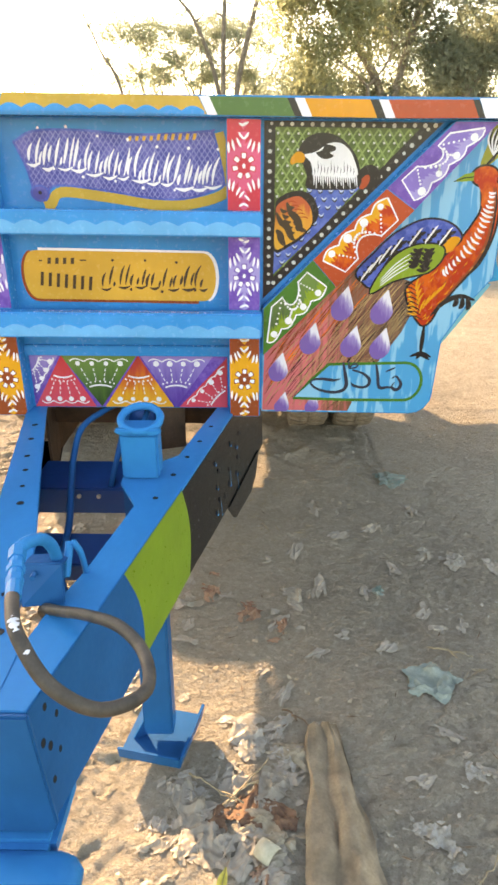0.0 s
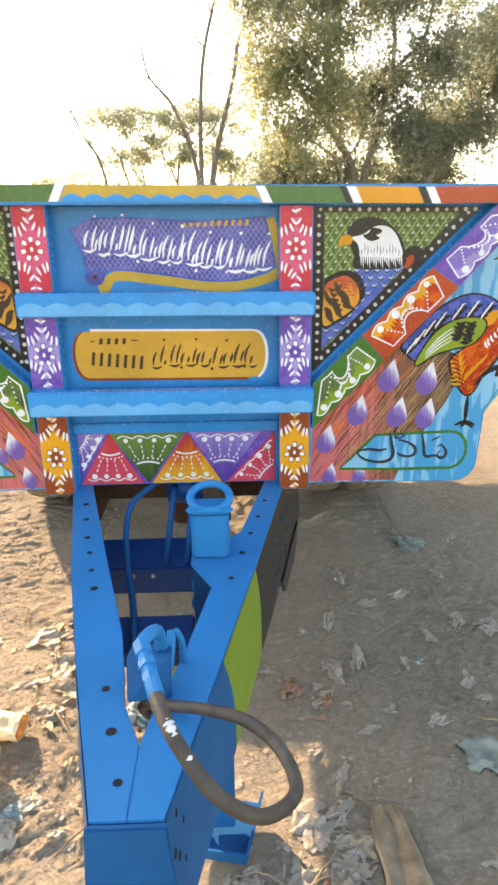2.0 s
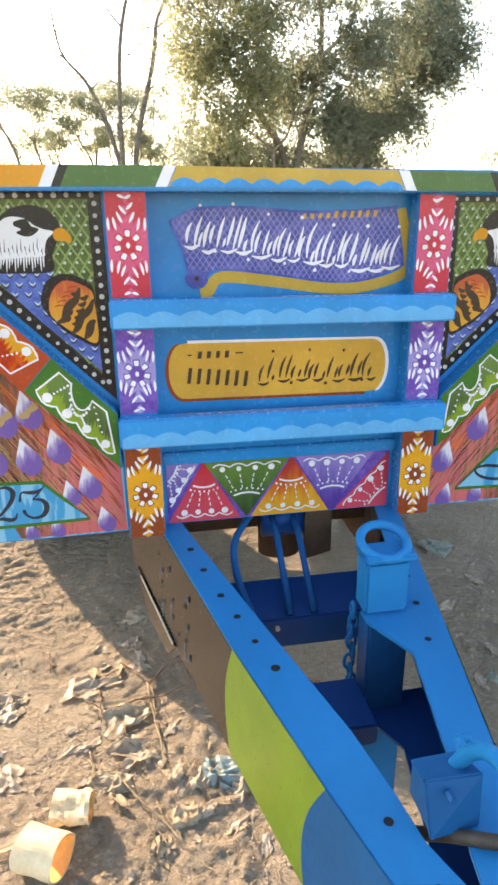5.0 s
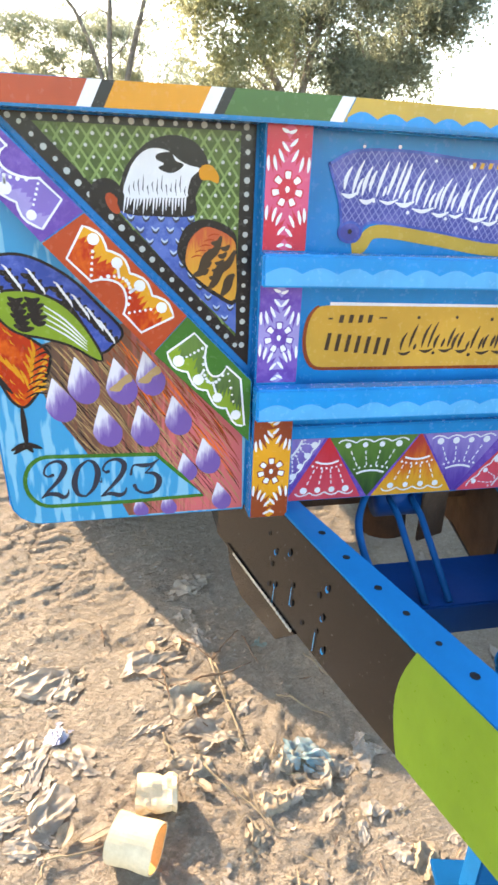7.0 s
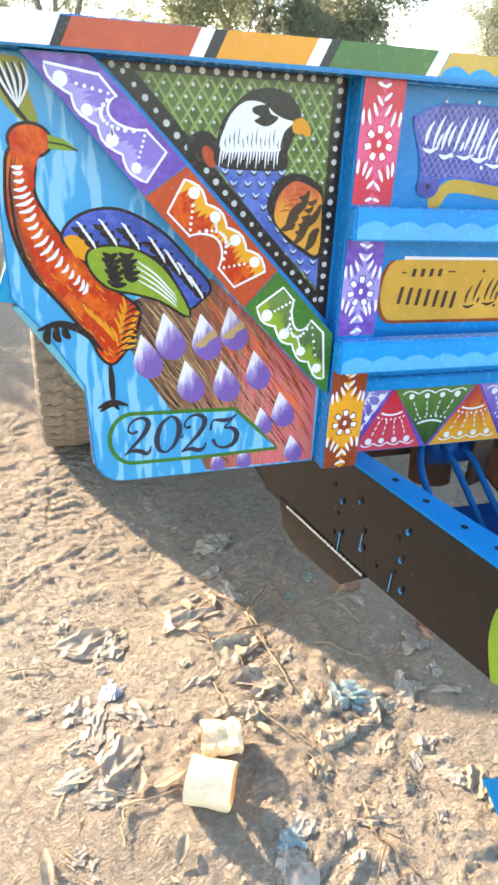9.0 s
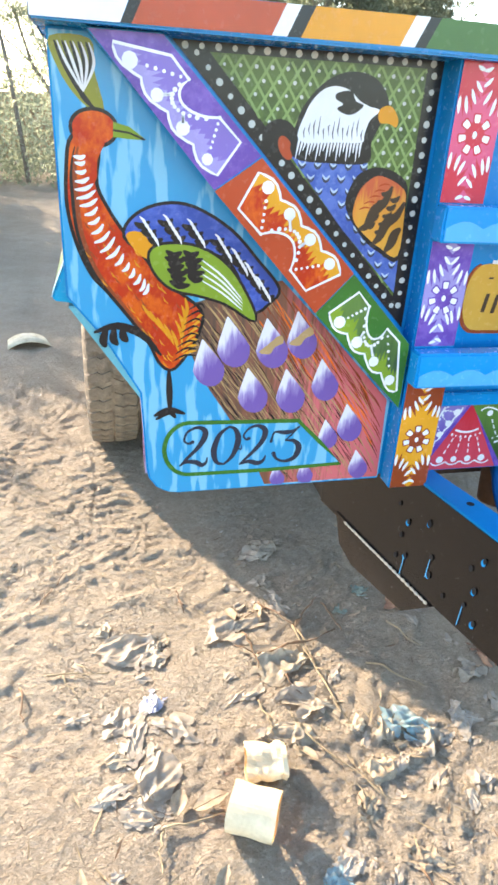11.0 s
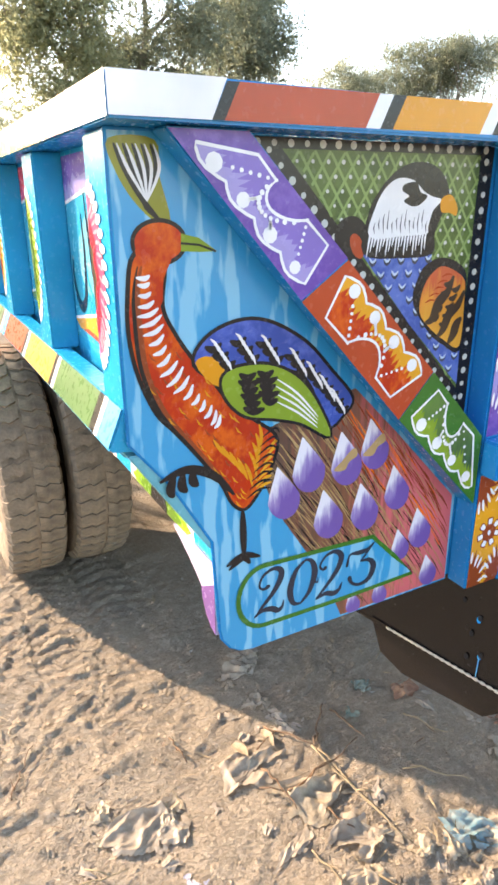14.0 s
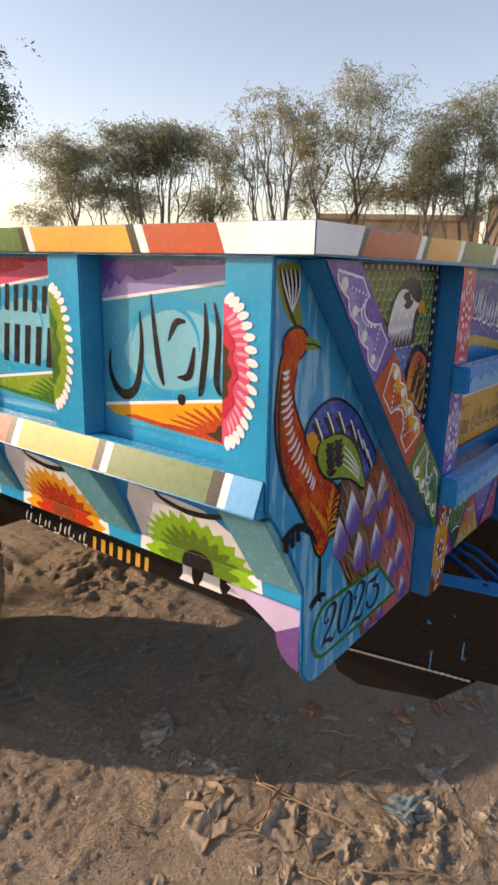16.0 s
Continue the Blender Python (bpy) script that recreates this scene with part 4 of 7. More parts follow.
    lace(b, [(-0.974, 1.664), (-0.868, 1.664), (-0.712, 1.508), (-0.788, 1.455)], "purple", "violet", "lilac")
    lace(b, [(-0.787, 1.453), (-0.711, 1.506), (-0.530, 1.322), (-0.596, 1.250)], "rust", "flame", "gold", True)
    lace(b, [(-0.595, 1.249), (-0.529, 1.321), (-0.398, 1.187), (-0.398, 1.052)], "green", "moss", "leafgreen")


wing(1)
wing(-1)

# ---- top rim with its painted stripes ----
RX, RY = 1.051, -0.027
rim = part("top_rim", block(-RX, RX, RY, 0.085, 1.6685, 1.7155, 0.003), M["blue"], trailer, "boxed top rim painted in coloured stripes")
rc = Canvas((0, RY - 0.0006, 0), *FRONT, rim)
LEAN = 0.020


def stripe(c, a, b, material, lean=LEAN, z0=1.671, z1=1.7115, name="rim_stripe", square=False):
    l0 = 0 if square else lean
    c.shape(name, [(a, z0), (b, z0), (b + lean, z1), (a + l0, z1)], material, 1)


for flip in (1, -1):
    rc.flip = flip
    stripe(rc, -RX + 0.0005, -0.930, "rimwhite", z1=1.7145, square=True)
    stripe(rc, -0.930, -0.914, "black")
    stripe(rc, -0.914, -0.713, "rust")
    stripe(rc, -0.713, -0.690, "white")
    stripe(rc, -0.690, -0.669, "black")
    stripe(rc, -0.669, -0.512, "orange")
    stripe(rc, -0.512, -0.488, "white")
    stripe(rc, -0.488, -0.470, "black")
    stripe(rc, -0.470, -0.282, "rimgreen")
    stripe(rc, -0.282, -0.258, "white")
rc.flip = 1
rc.shape("rim_stripe", [(-0.256, 1.672), (0.256, 1.672), (0.236, 1.7115), (-0.236, 1.7115)], "ochre", 1)
scallops(rc, -0.250, 0.250, 1.679, 9, 0.011, "railblue", "rim_wave", base=1.672, layer=2)

# ---- side walls (built for the left, turned over for the right) ----
SIDE = ((0, -1, 0), (0, 0, 1))
PITCH, POST0, POST1, REC = 0.447, 0.049, 0.145, 0.983
BAYS = 9


def clipped(pts, level, keep):
    """The part of an outline above (keep 1) or below (keep -1) a level."""
    out = []
    for p, q in zip(pts, pts[1:] + pts[:1]):
        a, b = keep * (p[1] - level), keep * (q[1] - level)
        if a >= 0:
            out.append(p)
        if (a < 0) != (b < 0):
            t = a / (a - b)
            out.append((p[0] + (q[0] - p[0]) * t, level))
    return out


def side(sx):
    mx = lambda p: (p[0] * sx, p[1], p[2])  # noqa: E731
    wall = part("side_wall", prism([mx((-REC, 0.056, 1.255)), mx((-REC, LENGTH, 1.255)), mx((-REC, LENGTH, 1.6675)), mx((-REC, 0.056, 1.6675))], (0.006 * sx, 0, 0), 0), M["cyan"], trailer, "recessed blue steel side wall with painted panels")
    for k in range(BAYS + 1):
        y = k * PITCH
        p = part("side_post", prism([mx((-REC + 0.001, POST0 + y, 1.318)), mx((-REC + 0.001, POST1 + y, 1.318)), mx((-HALF, POST1 + y, 1.318)), mx((-HALF, POST0 + y, 1.318))], (0, 0, 0.349), 0.003), M["cyan"], trailer)
        # sloping rib under the ledge
        rib = [(-0.985, 1.250), (-1.034, 1.250), (-0.910, 1.066), (-0.890, 1.066)]
        part("skirt_rib", prism([mx((x, POST0 + 0.004 + y, z)) for x, z in rib], (0, 0.105, 0), 0.002), M["teal"], trailer)
    ledge = [(-1.000, 1.320), (-1.036, 1.320), (-1.060, 1.264), (-1.057, 1.259), (-1.000, 1.251)]
    lg = part("side_ledge", prism([mx((x, 0.0565, z)) for x, z in ledge], (0, LENGTH - 0.0565, 0), 0.003), M["cyan"], trailer, "sloping ledge with painted stripes")
    skirt = [(-0.988, 1.252), (-0.982, 1.252), (-0.890, 1.063), (-0.897, 1.063)]
    sk = part("skirt_panel", prism([mx((x, 0.060, z)) for x, z in skirt], (0, LENGTH - 0.06, 0), 0), M["blue"], trailer, "sloping skirt with painted half suns")
    sr = part("skirt_rail", block(*sorted((-0.9005 * sx, -0.885 * sx)), 0.056, LENGTH, 1.030, 1.0655, 0.002), M["cyan"], trailer)
    ch = part("bottom_channel", block(*sorted((-0.650 * sx, -0.62 * sx)), 0.30, 1.50, 0.795, 1.0375, 0.002), M["beamblack"], trailer, "black side channel of the frame with painted lettering bars and checks")
    part("rim_side", block(*sorted((-RX * sx, -0.955 * sx)), 0.086, LENGTH, 1.6685, 1.7155, 0.004), M["blue"], trailer)
    # curved corner gusset under the skirt rail
    gus = [(0.056, 1.0295), (0.056, 0.902), (0.074, 0.906), (0.094, 0.922), (0.106, 0.944), (0.110, 0.968), (0.160, 0.997), (0.235, 1.0295)]
    g = part("corner_gusset", prism([mx((-0.906, y, z)) for y, z in gus], (0.006 * sx, 0, 0), 0), M["mauve"], trailer, "mauve curved gusset")
    if sx < 0:
        return
    # painted work on the seen side
    U, V = SIDE
    gc = Canvas((-0.9068, 0, 0), U, V, g)
    gc.shape("gusset_patch", [(-0.0565, 1.0), (-0.0565, 0.903), (-0.074, 0.907), (-0.094, 0.923), (-0.1055, 0.945), (-0.1095, 0.968)], "grape", 1)
    cc = Canvas((-0.6506, 0, 0), U, V, ch)
    for u0, u1, z0 in ((-0.606, -0.552, 0.816), (-0.534, -0.454, 0.821), (-0.436, -0.385, 0.830)):
        m = (u0 + u1) / 2
        cc.shape("check", [(u0, z0), (u1, z0), (u1 - 0.008, z0 + 0.018), (u1 - 0.006, 0.90), (m - 0.012, 0.90), (u0 + 0.012, z0 + 0.020)], "white", 1)
    cc.bars("lettering_bar", [(-0.972 + 0.038 * k, 0.797 + 0.001 * (k % 3), 0.015 + 0.004 * (k % 2), 0.044, 0.10) for k in range(7)], "plate", 2, "plain yellow lettering bar")
    brush_bars(cc, "lettering_bar", -1.33, -1.00, lambda x: 0.806, 13, 0.022, 0.046, 0.0065, "dotwhite", 2, 6, "plain white lettering bar")
    # ledge stripes lie on its sloping face and its upright edge
    d = Vector((-0.024, 0, -0.056)).normalized()
    lc = Canvas((-1.036 - 0.0006, 0, 1.320 + 0.0006), U, tuple(-d), lg)
    bands = [(0.0575, 0.118, "pale"), (0.118, 0.134, "white"), (0.134, 0.160, "black"), (0.160, 0.410, "rimgreen"), (0.410, 0.430, "white"), (0.430, 0.452, "black"), (0.452, 0.700, "plate"), (0.700, 0.722, "white"), (0.722, 0.745, "black"), (0.745, 0.98, "rust")]
    for a, b, m in bands:
        for rep in range(5):
            off = rep * 0.93
            if b + off < LENGTH:
                lc.shape("ledge_stripe", [(-b - off, -0.0600), (-a - off, -0.0600), (-a - off, -0.001), (-b - off, -0.001)], "ledge_" + m, 1)
    # rim stripes
    rs = Canvas((-RX - 0.0006, 0, 0), U, V, rim)
    for a, b, m in ((-0.0265, 0.130, "rimwhite"), (0.130, 0.290, "rust"), (0.290, 0.310, "white"), (0.310, 0.330, "black"), (0.330, 0.60, "plate"), (0.60, 0.62, "white"), (0.62, 0.64, "black"), (0.64, 0.90, "rimgreen"), (0.90, 0.92, "white"), (0.92, 0.94, "black"), (0.94, 1.2, "plate")):
        rs.shape("rim_stripe", [(-b, 1.670), (-a, 1.670), (-a - (0.018 if a > 0 else 0), 1.7145), (-b - 0.018, 1.7145)], m, 1)
    # bay panels
    wc = Canvas((-REC - 0.0012, 0, 0), U, V, wall)
    looks = [("lilac", "purple", "ice", "gold", "rust", "pink", "crimson"), ("pink", "crimson", "ice", "leafgreen", "green", "leafgreen", "green"), ("lilac", "purple", "ice", "gold", "rust", "gold", "rust")]
    for k in range(BAYS):
        a, b = -(POST1 + k * PITCH), -(POST0 + (k + 1) * PITCH)      # right and left edges as one looks at the wall
        top, topd, mid, low, lowd, sun_p, sun_c = looks[k % 3]
        L, Rr = b + 0.006, a - 0.001
        wc.shape("panel_field", [(L, 1.345), (Rr, 1.345), (Rr, 1.660), (L, 1.660)], "cyanpale", 0.6)
        wc.shape("panel_glow", ellipse(b + 0.19, 1.502, 0.125, 0.072, 32, 0.15), mid, 0.9)
        for r0, r1, turn in ((0.140, 0.085, 0.15), (0.105, 0.095, 0.5), (0.070, 0.080, -0.4)):
            arcs = ellipse(b + 0.185, 1.500, r0, r1, 30, turn)
            wc.lines("blue_swirl", [arcs[2:13], arcs[16:27]], 0.009, "cyan", 1.2 + 0.25 * (turn > 0.3) + 0.12 * (turn < 0), smooth=2, taper=True)
        wc.shape("panel_top", [(L, 1.585), (Rr, 1.632), (Rr, 1.660), (L, 1.660)], top, 1.9)
        wc.shape("panel_top_shade", [(L, 1.596), (b + 0.020, 1.612), (b + 0.028, 1.600), (b + 0.044, 1.622), (b + 0.055, 1.612), (b + 0.078, 1.632), (b + 0.10, 1.622), (b + 0.165, 1.630), (b + 0.205, 1.641), (b + 0.19, 1.649), (b + 0.32, 1.654), (b + 0.32, 1.660), (L, 1.660)], topd, 2.3)
        wc.lines("panel_line", [[(L, 1.583), (Rr, 1.631)], [(L, 1.378), (Rr, 1.432)]], 0.006, "white", 2.8)
        wc.shape("panel_foot", [(L, 1.374), (b + 0.03, 1.362), (Rr, 1.345), (Rr, 1.430), (L, 1.377)], low, 1.9)
        flames = [(b + 0.055, 1.3620), (b + 0.090, 1.3680)]
        for n in range(9):
            for f, up in ((0.05, 0.62), (0.30, 0.95), (0.50, 1.0), (0.72, 0.86), (0.95, 0.58)):
                t = math.pi * (1.0 - 0.5 * (n + f) / 9)
                rx, rz = 0.185 * up * (1.0 - 0.35 * (n + f) / 9), 0.066 * up
                flames.append((max(L, min(Rr, Rr + rx * math.cos(t))), min(1.424, 1.357 + rz * math.sin(t))))
        wc.shape("panel_foot_shade", flames + [(Rr, 1.415), (Rr, 1.3465), (b + 0.14, 1.3555)], lowd, 2.3)
        wc.shape("foot_heart", [(Rr, 1.349), (Rr, 1.388), (a - 0.014, 1.380), (a - 0.022, 1.392), (a - 0.034, 1.378), (a - 0.050, 1.382), (a - 0.056, 1.368), (a - 0.078, 1.362), (a - 0.045, 1.352)], "ink" if lowd == "rust" else "green", 2.7, smooth=2)
        if k == 0:
            for q in (((0.025, 1.490, 0.004), (0.022, 1.450, 0.010), (0.040, 1.415, 0.017), (0.070, 1.405, 0.020), (0.098, 1.430, 0.015), (0.112, 1.500, 0.011), (0.108, 1.565, 0.004)),
                      ((0.138, 1.600, 0.003), (0.146, 1.540, 0.010), (0.158, 1.470, 0.014), (0.168, 1.438, 0.006)), ((0.182, 1.520, 0.004), (0.200, 1.552, 0.013), (0.222, 1.556, 0.006)),
                      ((0.205, 1.455, 0.004), (0.232, 1.462, 0.015), (0.244, 1.510, 0.006)), ((0.268, 1.590, 0.003), (0.272, 1.530, 0.012), (0.262, 1.445, 0.013), (0.256, 1.428, 0.004)),
                      ((0.290, 1.590, 0.004), (0.300, 1.540, 0.011), (0.296, 1.460, 0.013), (0.306, 1.436, 0.006))):
                wc.brush("lettering_bar", [(b + x, z, w) for x, z, w in q], "black", 3, 6, "plain black lettering bar")
            wc.dots("lettering_bar", [(b + 0.214, 1.415)], 0.010, "black", 3, "plain black lettering bar")
        else:
            wc.bars("lettering_bar", [(b + 0.05 + 0.034 * j, 1.545, 0.016, 0.058, 0.15) for j in range(8)] + [(b + 0.06 + 0.040 * j, 1.430, 0.019, 0.086, 0.15) for j in range(7)], "black", 3, "plain black lettering bar")
        pc = Canvas((-HALF - 0.0008, 0, 0), U, V, wall)
        petals, inner_petals = [], []
        for j in range(17):
            t = -1.42 + 2.84 * j / 16
            u0, z0 = a + 0.056 * math.cos(t) + 0.004, 1.487 + 0.118 * math.sin(t)
            petals.append(ellipse(u0, z0, 0.0125, 0.0066, 10, t * 0.75 - 0.35))
            inner_petals.append(ellipse(a + 0.001 + 0.040 * math.cos(t) + 0.002, 1.487 + 0.094 * math.sin(t), 0.0130, 0.0030, 9, t * 0.75 - 0.35))
        pc.shapes("white_petal", petals, "white", 1.4)
        pc.bits("petal_stroke", [[(max(u1, a + 0.002), z1) for u1, z1 in q] for q in inner_petals[1:-1]], "rosepale" if sun_p == "pink" else "lime", 2.1)
        pc.shape("petal_ground", [(a + 0.001, 1.370)] + [(a + 0.001 + 0.055 * math.cos(t), 1.487 + 0.116 * math.sin(t)) for t in (-1.35 + 2.7 * j / 18 for j in range(19))] + [(a + 0.001, 1.604)], "pink" if sun_p == "pink" else sun_p, 0.8)
        pc.shape("petal_heart", [(a + 0.001, 1.409)] + [(a + 0.001 + 0.026 * (1 + 0.22 * math.cos(9 * t)) * math.cos(t), 1.487 + 0.076 * math.sin(t)) for t in (-1.4 + 2.8 * j / 40 for j in range(41))] + [(a + 0.001, 1.565)], sun_c, 2.5)
        pc.shape("petal_eye", [(a + 0.001, 1.440)] + [(a + 0.001 + 0.015 * (1 + 0.3 * math.cos(7 * t)) * math.cos(t), 1.487 + 0.046 * math.sin(t)) for t in (-1.4 + 2.8 * j / 30 for j in range(31))] + [(a + 0.001, 1.534)], "ink" if sun_p == "pink" else "moss", 3.0)
    # half suns on the skirt, on the sloping plane
    ds = Vector((0.091, 0, -0.189)).normalized()
    sc = Canvas((-0.9885, 0, 1.252), U, tuple(-ds), sk)
    rcv = Canvas((-0.9012, 0, 1.2745), U, V, sr)      # the rail carries the suns on: same heights as on the skirt

    def over_both(name, pts, material, layer):
        for canvas, lo, hi in ((sc, -0.2085, 0.0), (rcv, -0.2425, -0.2092)):
            q = clipped(clipped(pts, lo, 1), hi, -1)
            if len(q) > 2:
                canvas.shape(name, q, material, layer)

    for k in range(BAYS):
        u = -(0.158 + PITCH * k + 0.158)
        core = ("sungreen", "gold", "vermilion")[k % 3]
        inner, heart = (("midgreen", "black"), ("scarlet", "brown"), ("rust", "crimson"))[k % 3]
        over_both("skirt_cream", [(u - 0.172, -0.242), (u + 0.170, -0.242), (u + 0.158, -0.170), (u + 0.125, -0.100), (u + 0.07, -0.055), (u - 0.02, -0.045), (u - 0.13, -0.040), (u - 0.160, -0.09)], "white", 1)
        zc = -0.238
        for r, m, layer, n, cut in ((0.158, core, 2, 15, 0.84), (0.116, inner, 3.2, 12, 0.74), (0.046, heart, 4.4, 20, 0.97)):
            tooth = [(u, zc - 0.02)]
            for j in range(n):
                a0, a1 = -0.06 + (math.pi + 0.12) * j / n, -0.06 + (math.pi + 0.12) * (j + 1) / n
                for f, rr in ((0.02, cut), (0.3, 0.93), (0.5, 1.0), (0.7, 0.92), (0.98, cut)):
                    t = a0 + (a1 - a0) * f
                    tooth.append((u + r * rr * math.cos(t), zc + r * rr * math.sin(t)))
            over_both("sun_disc", tooth, m, layer)
        sc.lines("skirt_swirl", [[(u - 0.052, -0.030), (u - 0.046, -0.054), (u + 0.005, -0.072), (u + 0.052, -0.073), (u + 0.106, -0.060), (u + 0.124, -0.042)]], 0.017, "black", 2.6, smooth=5, taper=True)


side(1)
side(-1)

# floor, rear wall and inner faces close the box
part("load_floor", block(-0.885, 0.885, 0.056, LENGTH, 1.040, 1.060, 0.0), M["inner"], trailer)
part("rear_wall", block(-1.03, 1.03, LENGTH + 0.001, LENGTH + 0.03, 1.04, 1.70, 0.003), M["cyan"], trailer)

# ---- tow frame ----
TZ, BZ = 0.870, 0.630                 # top and bottom of the tow beams
OUT = 0.014                           # the webs lean out towards their feet
SL = 0.2157                           # how far the beams run together per metre


BEND = {-1: ((-1.12, 0.031), (-0.80, 0.120), (-0.475, 0.204), (0.03, 0.314), (0.36, 0.387)), 1: ((-1.12, 0.068), (-0.797, 0.141), (-0.489, 0.208), (0.011, 0.312), (0.36, 0.387))}


def beam_x(y, sx=1):
    """How far the outer edge of a tow beam stands from the middle; the left beam bends in more than the right."""
    return float(np.interp(y, [p[0] for p in BEND[sx]], [p[1] for p in BEND[sx]]))


def beam_foot(y):
    return float(np.interp(y, (-1.12, -0.5, -0.1), (0.650, 0.645, 0.615)))


class WebCanvas(Canvas):
    """The outer web of a tow beam as a painted face: places are (y, z)."""

    def __init__(self, sx, parent):
        self.sx, self.parent, self.flip, self.n = sx, parent, 1, Vector((sx, 0, 0))

    def at(self, p, layer):
        lean = OUT * (TZ - p[1]) / (TZ - 0.64)
        return Vector((self.sx * (beam_x(p[0], self.sx) + lean + 0.0012 + 0.0004 * layer), p[0], p[1]))



for sx in (-1, 1):
    ya, yb = 0.62, -1.120
    outer = [(sx * beam_x(y, sx), y) for y in (ya, 0.36, 0.02, -0.48, -0.80, yb)]
    if sx < 0:
        inner = [(-0.018, -0.90), (-0.029, -0.825), (-0.053, -0.703), (-0.147, -0.367), (-0.254, 0.027), (-0.315, 0.30), (-0.315, ya)]
        top = outer + [(0.0183, -1.120), (0.0183, -0.990)] + inner
    else:
        inner = [(0.030, -0.92), (0.068, -0.786), (0.115, -0.546), (0.064, -0.442), (0.064, -0.405), (0.181, -0.291), (0.246, -0.013), (0.315, 0.30), (0.315, ya)]
        top = outer + [(0.0185, -1.120), (0.0185, -0.985)] + inner
    beam = part("tow_beam", prism([(x, y, TZ - 0.008) for x, y in top], (0, 0, 0.008), 0.0015), M["beam"], trailer, "blue top plate of the tow beam with bolt holes")
    bm = bmesh.new()
    stations = (yb, -0.95, -0.80, -0.64, -0.475, -0.25, 0.02, 0.20, 0.36, ya)
    rows = []
    for y in stations:
        x, zf = beam_x(y, sx), beam_foot(y)
        rows.append([bm.verts.new((sx * (x + o), y, z)) for o, z in ((0.0, TZ - 0.0085), (OUT, zf), (OUT - 0.008, zf), (-0.008, TZ - 0.0085))])
    for a, b in zip(rows, rows[1:]):
        for k in range(4):
            bm.faces.new((a[k], a[(k + 1) % 4], b[(k + 1) % 4], b[k]))
    bm.faces.new(rows[0])
    bm.faces.new(rows[-1][::-1])
    bmesh.ops.recalc_face_normals(bm, faces=bm.faces)
    w = part("beam_web", bm, M["beamblack"], beam, "outer web painted black, lime green and blue")
    part("beam_flange", prism([(sx * (beam_x(y, sx) + OUT - d), y, 0.606) for y, d in ((0.36, 0.0), (-0.1, 0.0), (-0.1, 0.07), (0.36, 0.075))], (0, 0, 0.008), 0), M["beamblack"], beam)
    rim_in = [p for p in inner if p[1] > -0.02]
    part("inner_web", prism([(x + sx * 0.002, y, 0.610) for x, y in rim_in] + [(x + sx * 0.010, y, 0.610) for x, y in rim_in[::-1]], (0, 0, TZ - 0.0085 - 0.610), 0), M["axle"], beam, "rust-brown inner web of the beam")
    # painted fields of the web
    wc = WebCanvas(sx, w)
    ts = [k / 10 for k in range(11)]
    arc_a = [(-0.478 + 0.030 * math.sin(math.pi * t) - 0.01 * t, TZ - 0.0005 - (TZ - beam_foot(-0.48)) * t) for t in ts]
    arc_b = [(-0.800 + 0.045 * math.sin(math.pi * t * 0.8), TZ - 0.0005 - (TZ - beam_foot(-0.8)) * t) for t in ts]
    wc.shape("lime_field", arc_a + arc_b[::-1], "lime", 1, label="lime green field")
    wc.shape("blue_field", arc_b + [(yb + 0.001, 0.6505), (yb + 0.001, TZ - 0.0005)], "shadeblue", 1)
    holes = [(0.051, 0.785), (0.011, 0.760), (0.024, 0.716), (-0.050, 0.795), (0.026, 0.657), (-0.004, 0.676), (-0.080, 0.725), (-0.086, 0.682), (-0.185, 0.774), (-0.211, 0.810), (-0.137, 0.665), (-0.209, 0.735), (-0.195, 0.688), (-0.230, 0.667)]
    if sx > 0:
        holes = holes + [(-1.085, 0.842), (-1.064, 0.807), (-1.093, 0.773), (-1.074, 0.745), (-1.102, 0.713), (-1.106, 0.793)]
    wc.dots("bolt_hole", holes, 0.0052, "hole", 2, squash=1.45)
    wc.dots("blue_overspray", [(y + 0.002, z - 0.005) for y, z in holes[1:14:2]], 0.0055, "railblue", 1.5, squash=1.4)
    wc.lines("paint_run", [[(y + 0.002, z - 0.005), (y + 0.002, z - 0.055)] for y, z in (holes[5], holes[6], holes[12])], 0.0024, "pale", 1.6)
    if sx < 0:
        ys = (-0.098, -0.196, -0.303, -0.382, -0.465, -0.544, -0.863, -0.961, -1.058)
        xs = (-0.249, -0.228, -0.203, -0.181, -0.160, -0.138, -0.055, -0.029, -0.003)
    else:
        ys = (-0.102, -0.205, -0.302, -0.402, -0.516)
        xs = (0.252, 0.229, 0.206, 0.183, 0.157)
    tc = Canvas((0, 0, TZ + 0.0006), (1, 0, 0), (0, 1, 0), beam)
    tc.dots("bolt_hole", list(zip(xs, ys)), 0.0078, "hole", 1)
    # deeper gusset with its weld, where the beam passes under the body
    gp = [(0.275, 0.622), (0.245, 0.535), (0.180, 0.510), (-0.028, 0.530), (-0.118, 0.618)]
    gus = part("beam_gusset", prism([(sx * (beam_x(y, sx) + OUT + (0.004 if z > 0.6 else 0.001)), y, z) for y, z in gp], (-0.01 * sx, 0, 0), 0), M["beamblack"], beam, "black gusset welded below the beam")
    if sx < 0:
        bead = [(sx * (beam_x(y, sx) + OUT + 0.005), y, 0.617) for y in (0.23 - 0.0055 * k for k in range(62))]
        part("weld_bead", tube(bead, [0.0012 + 0.0030 * abs(math.sin(k * 1.07)) for k in range(62)], 6), M["weld"], beam, "bare weld bead", True)

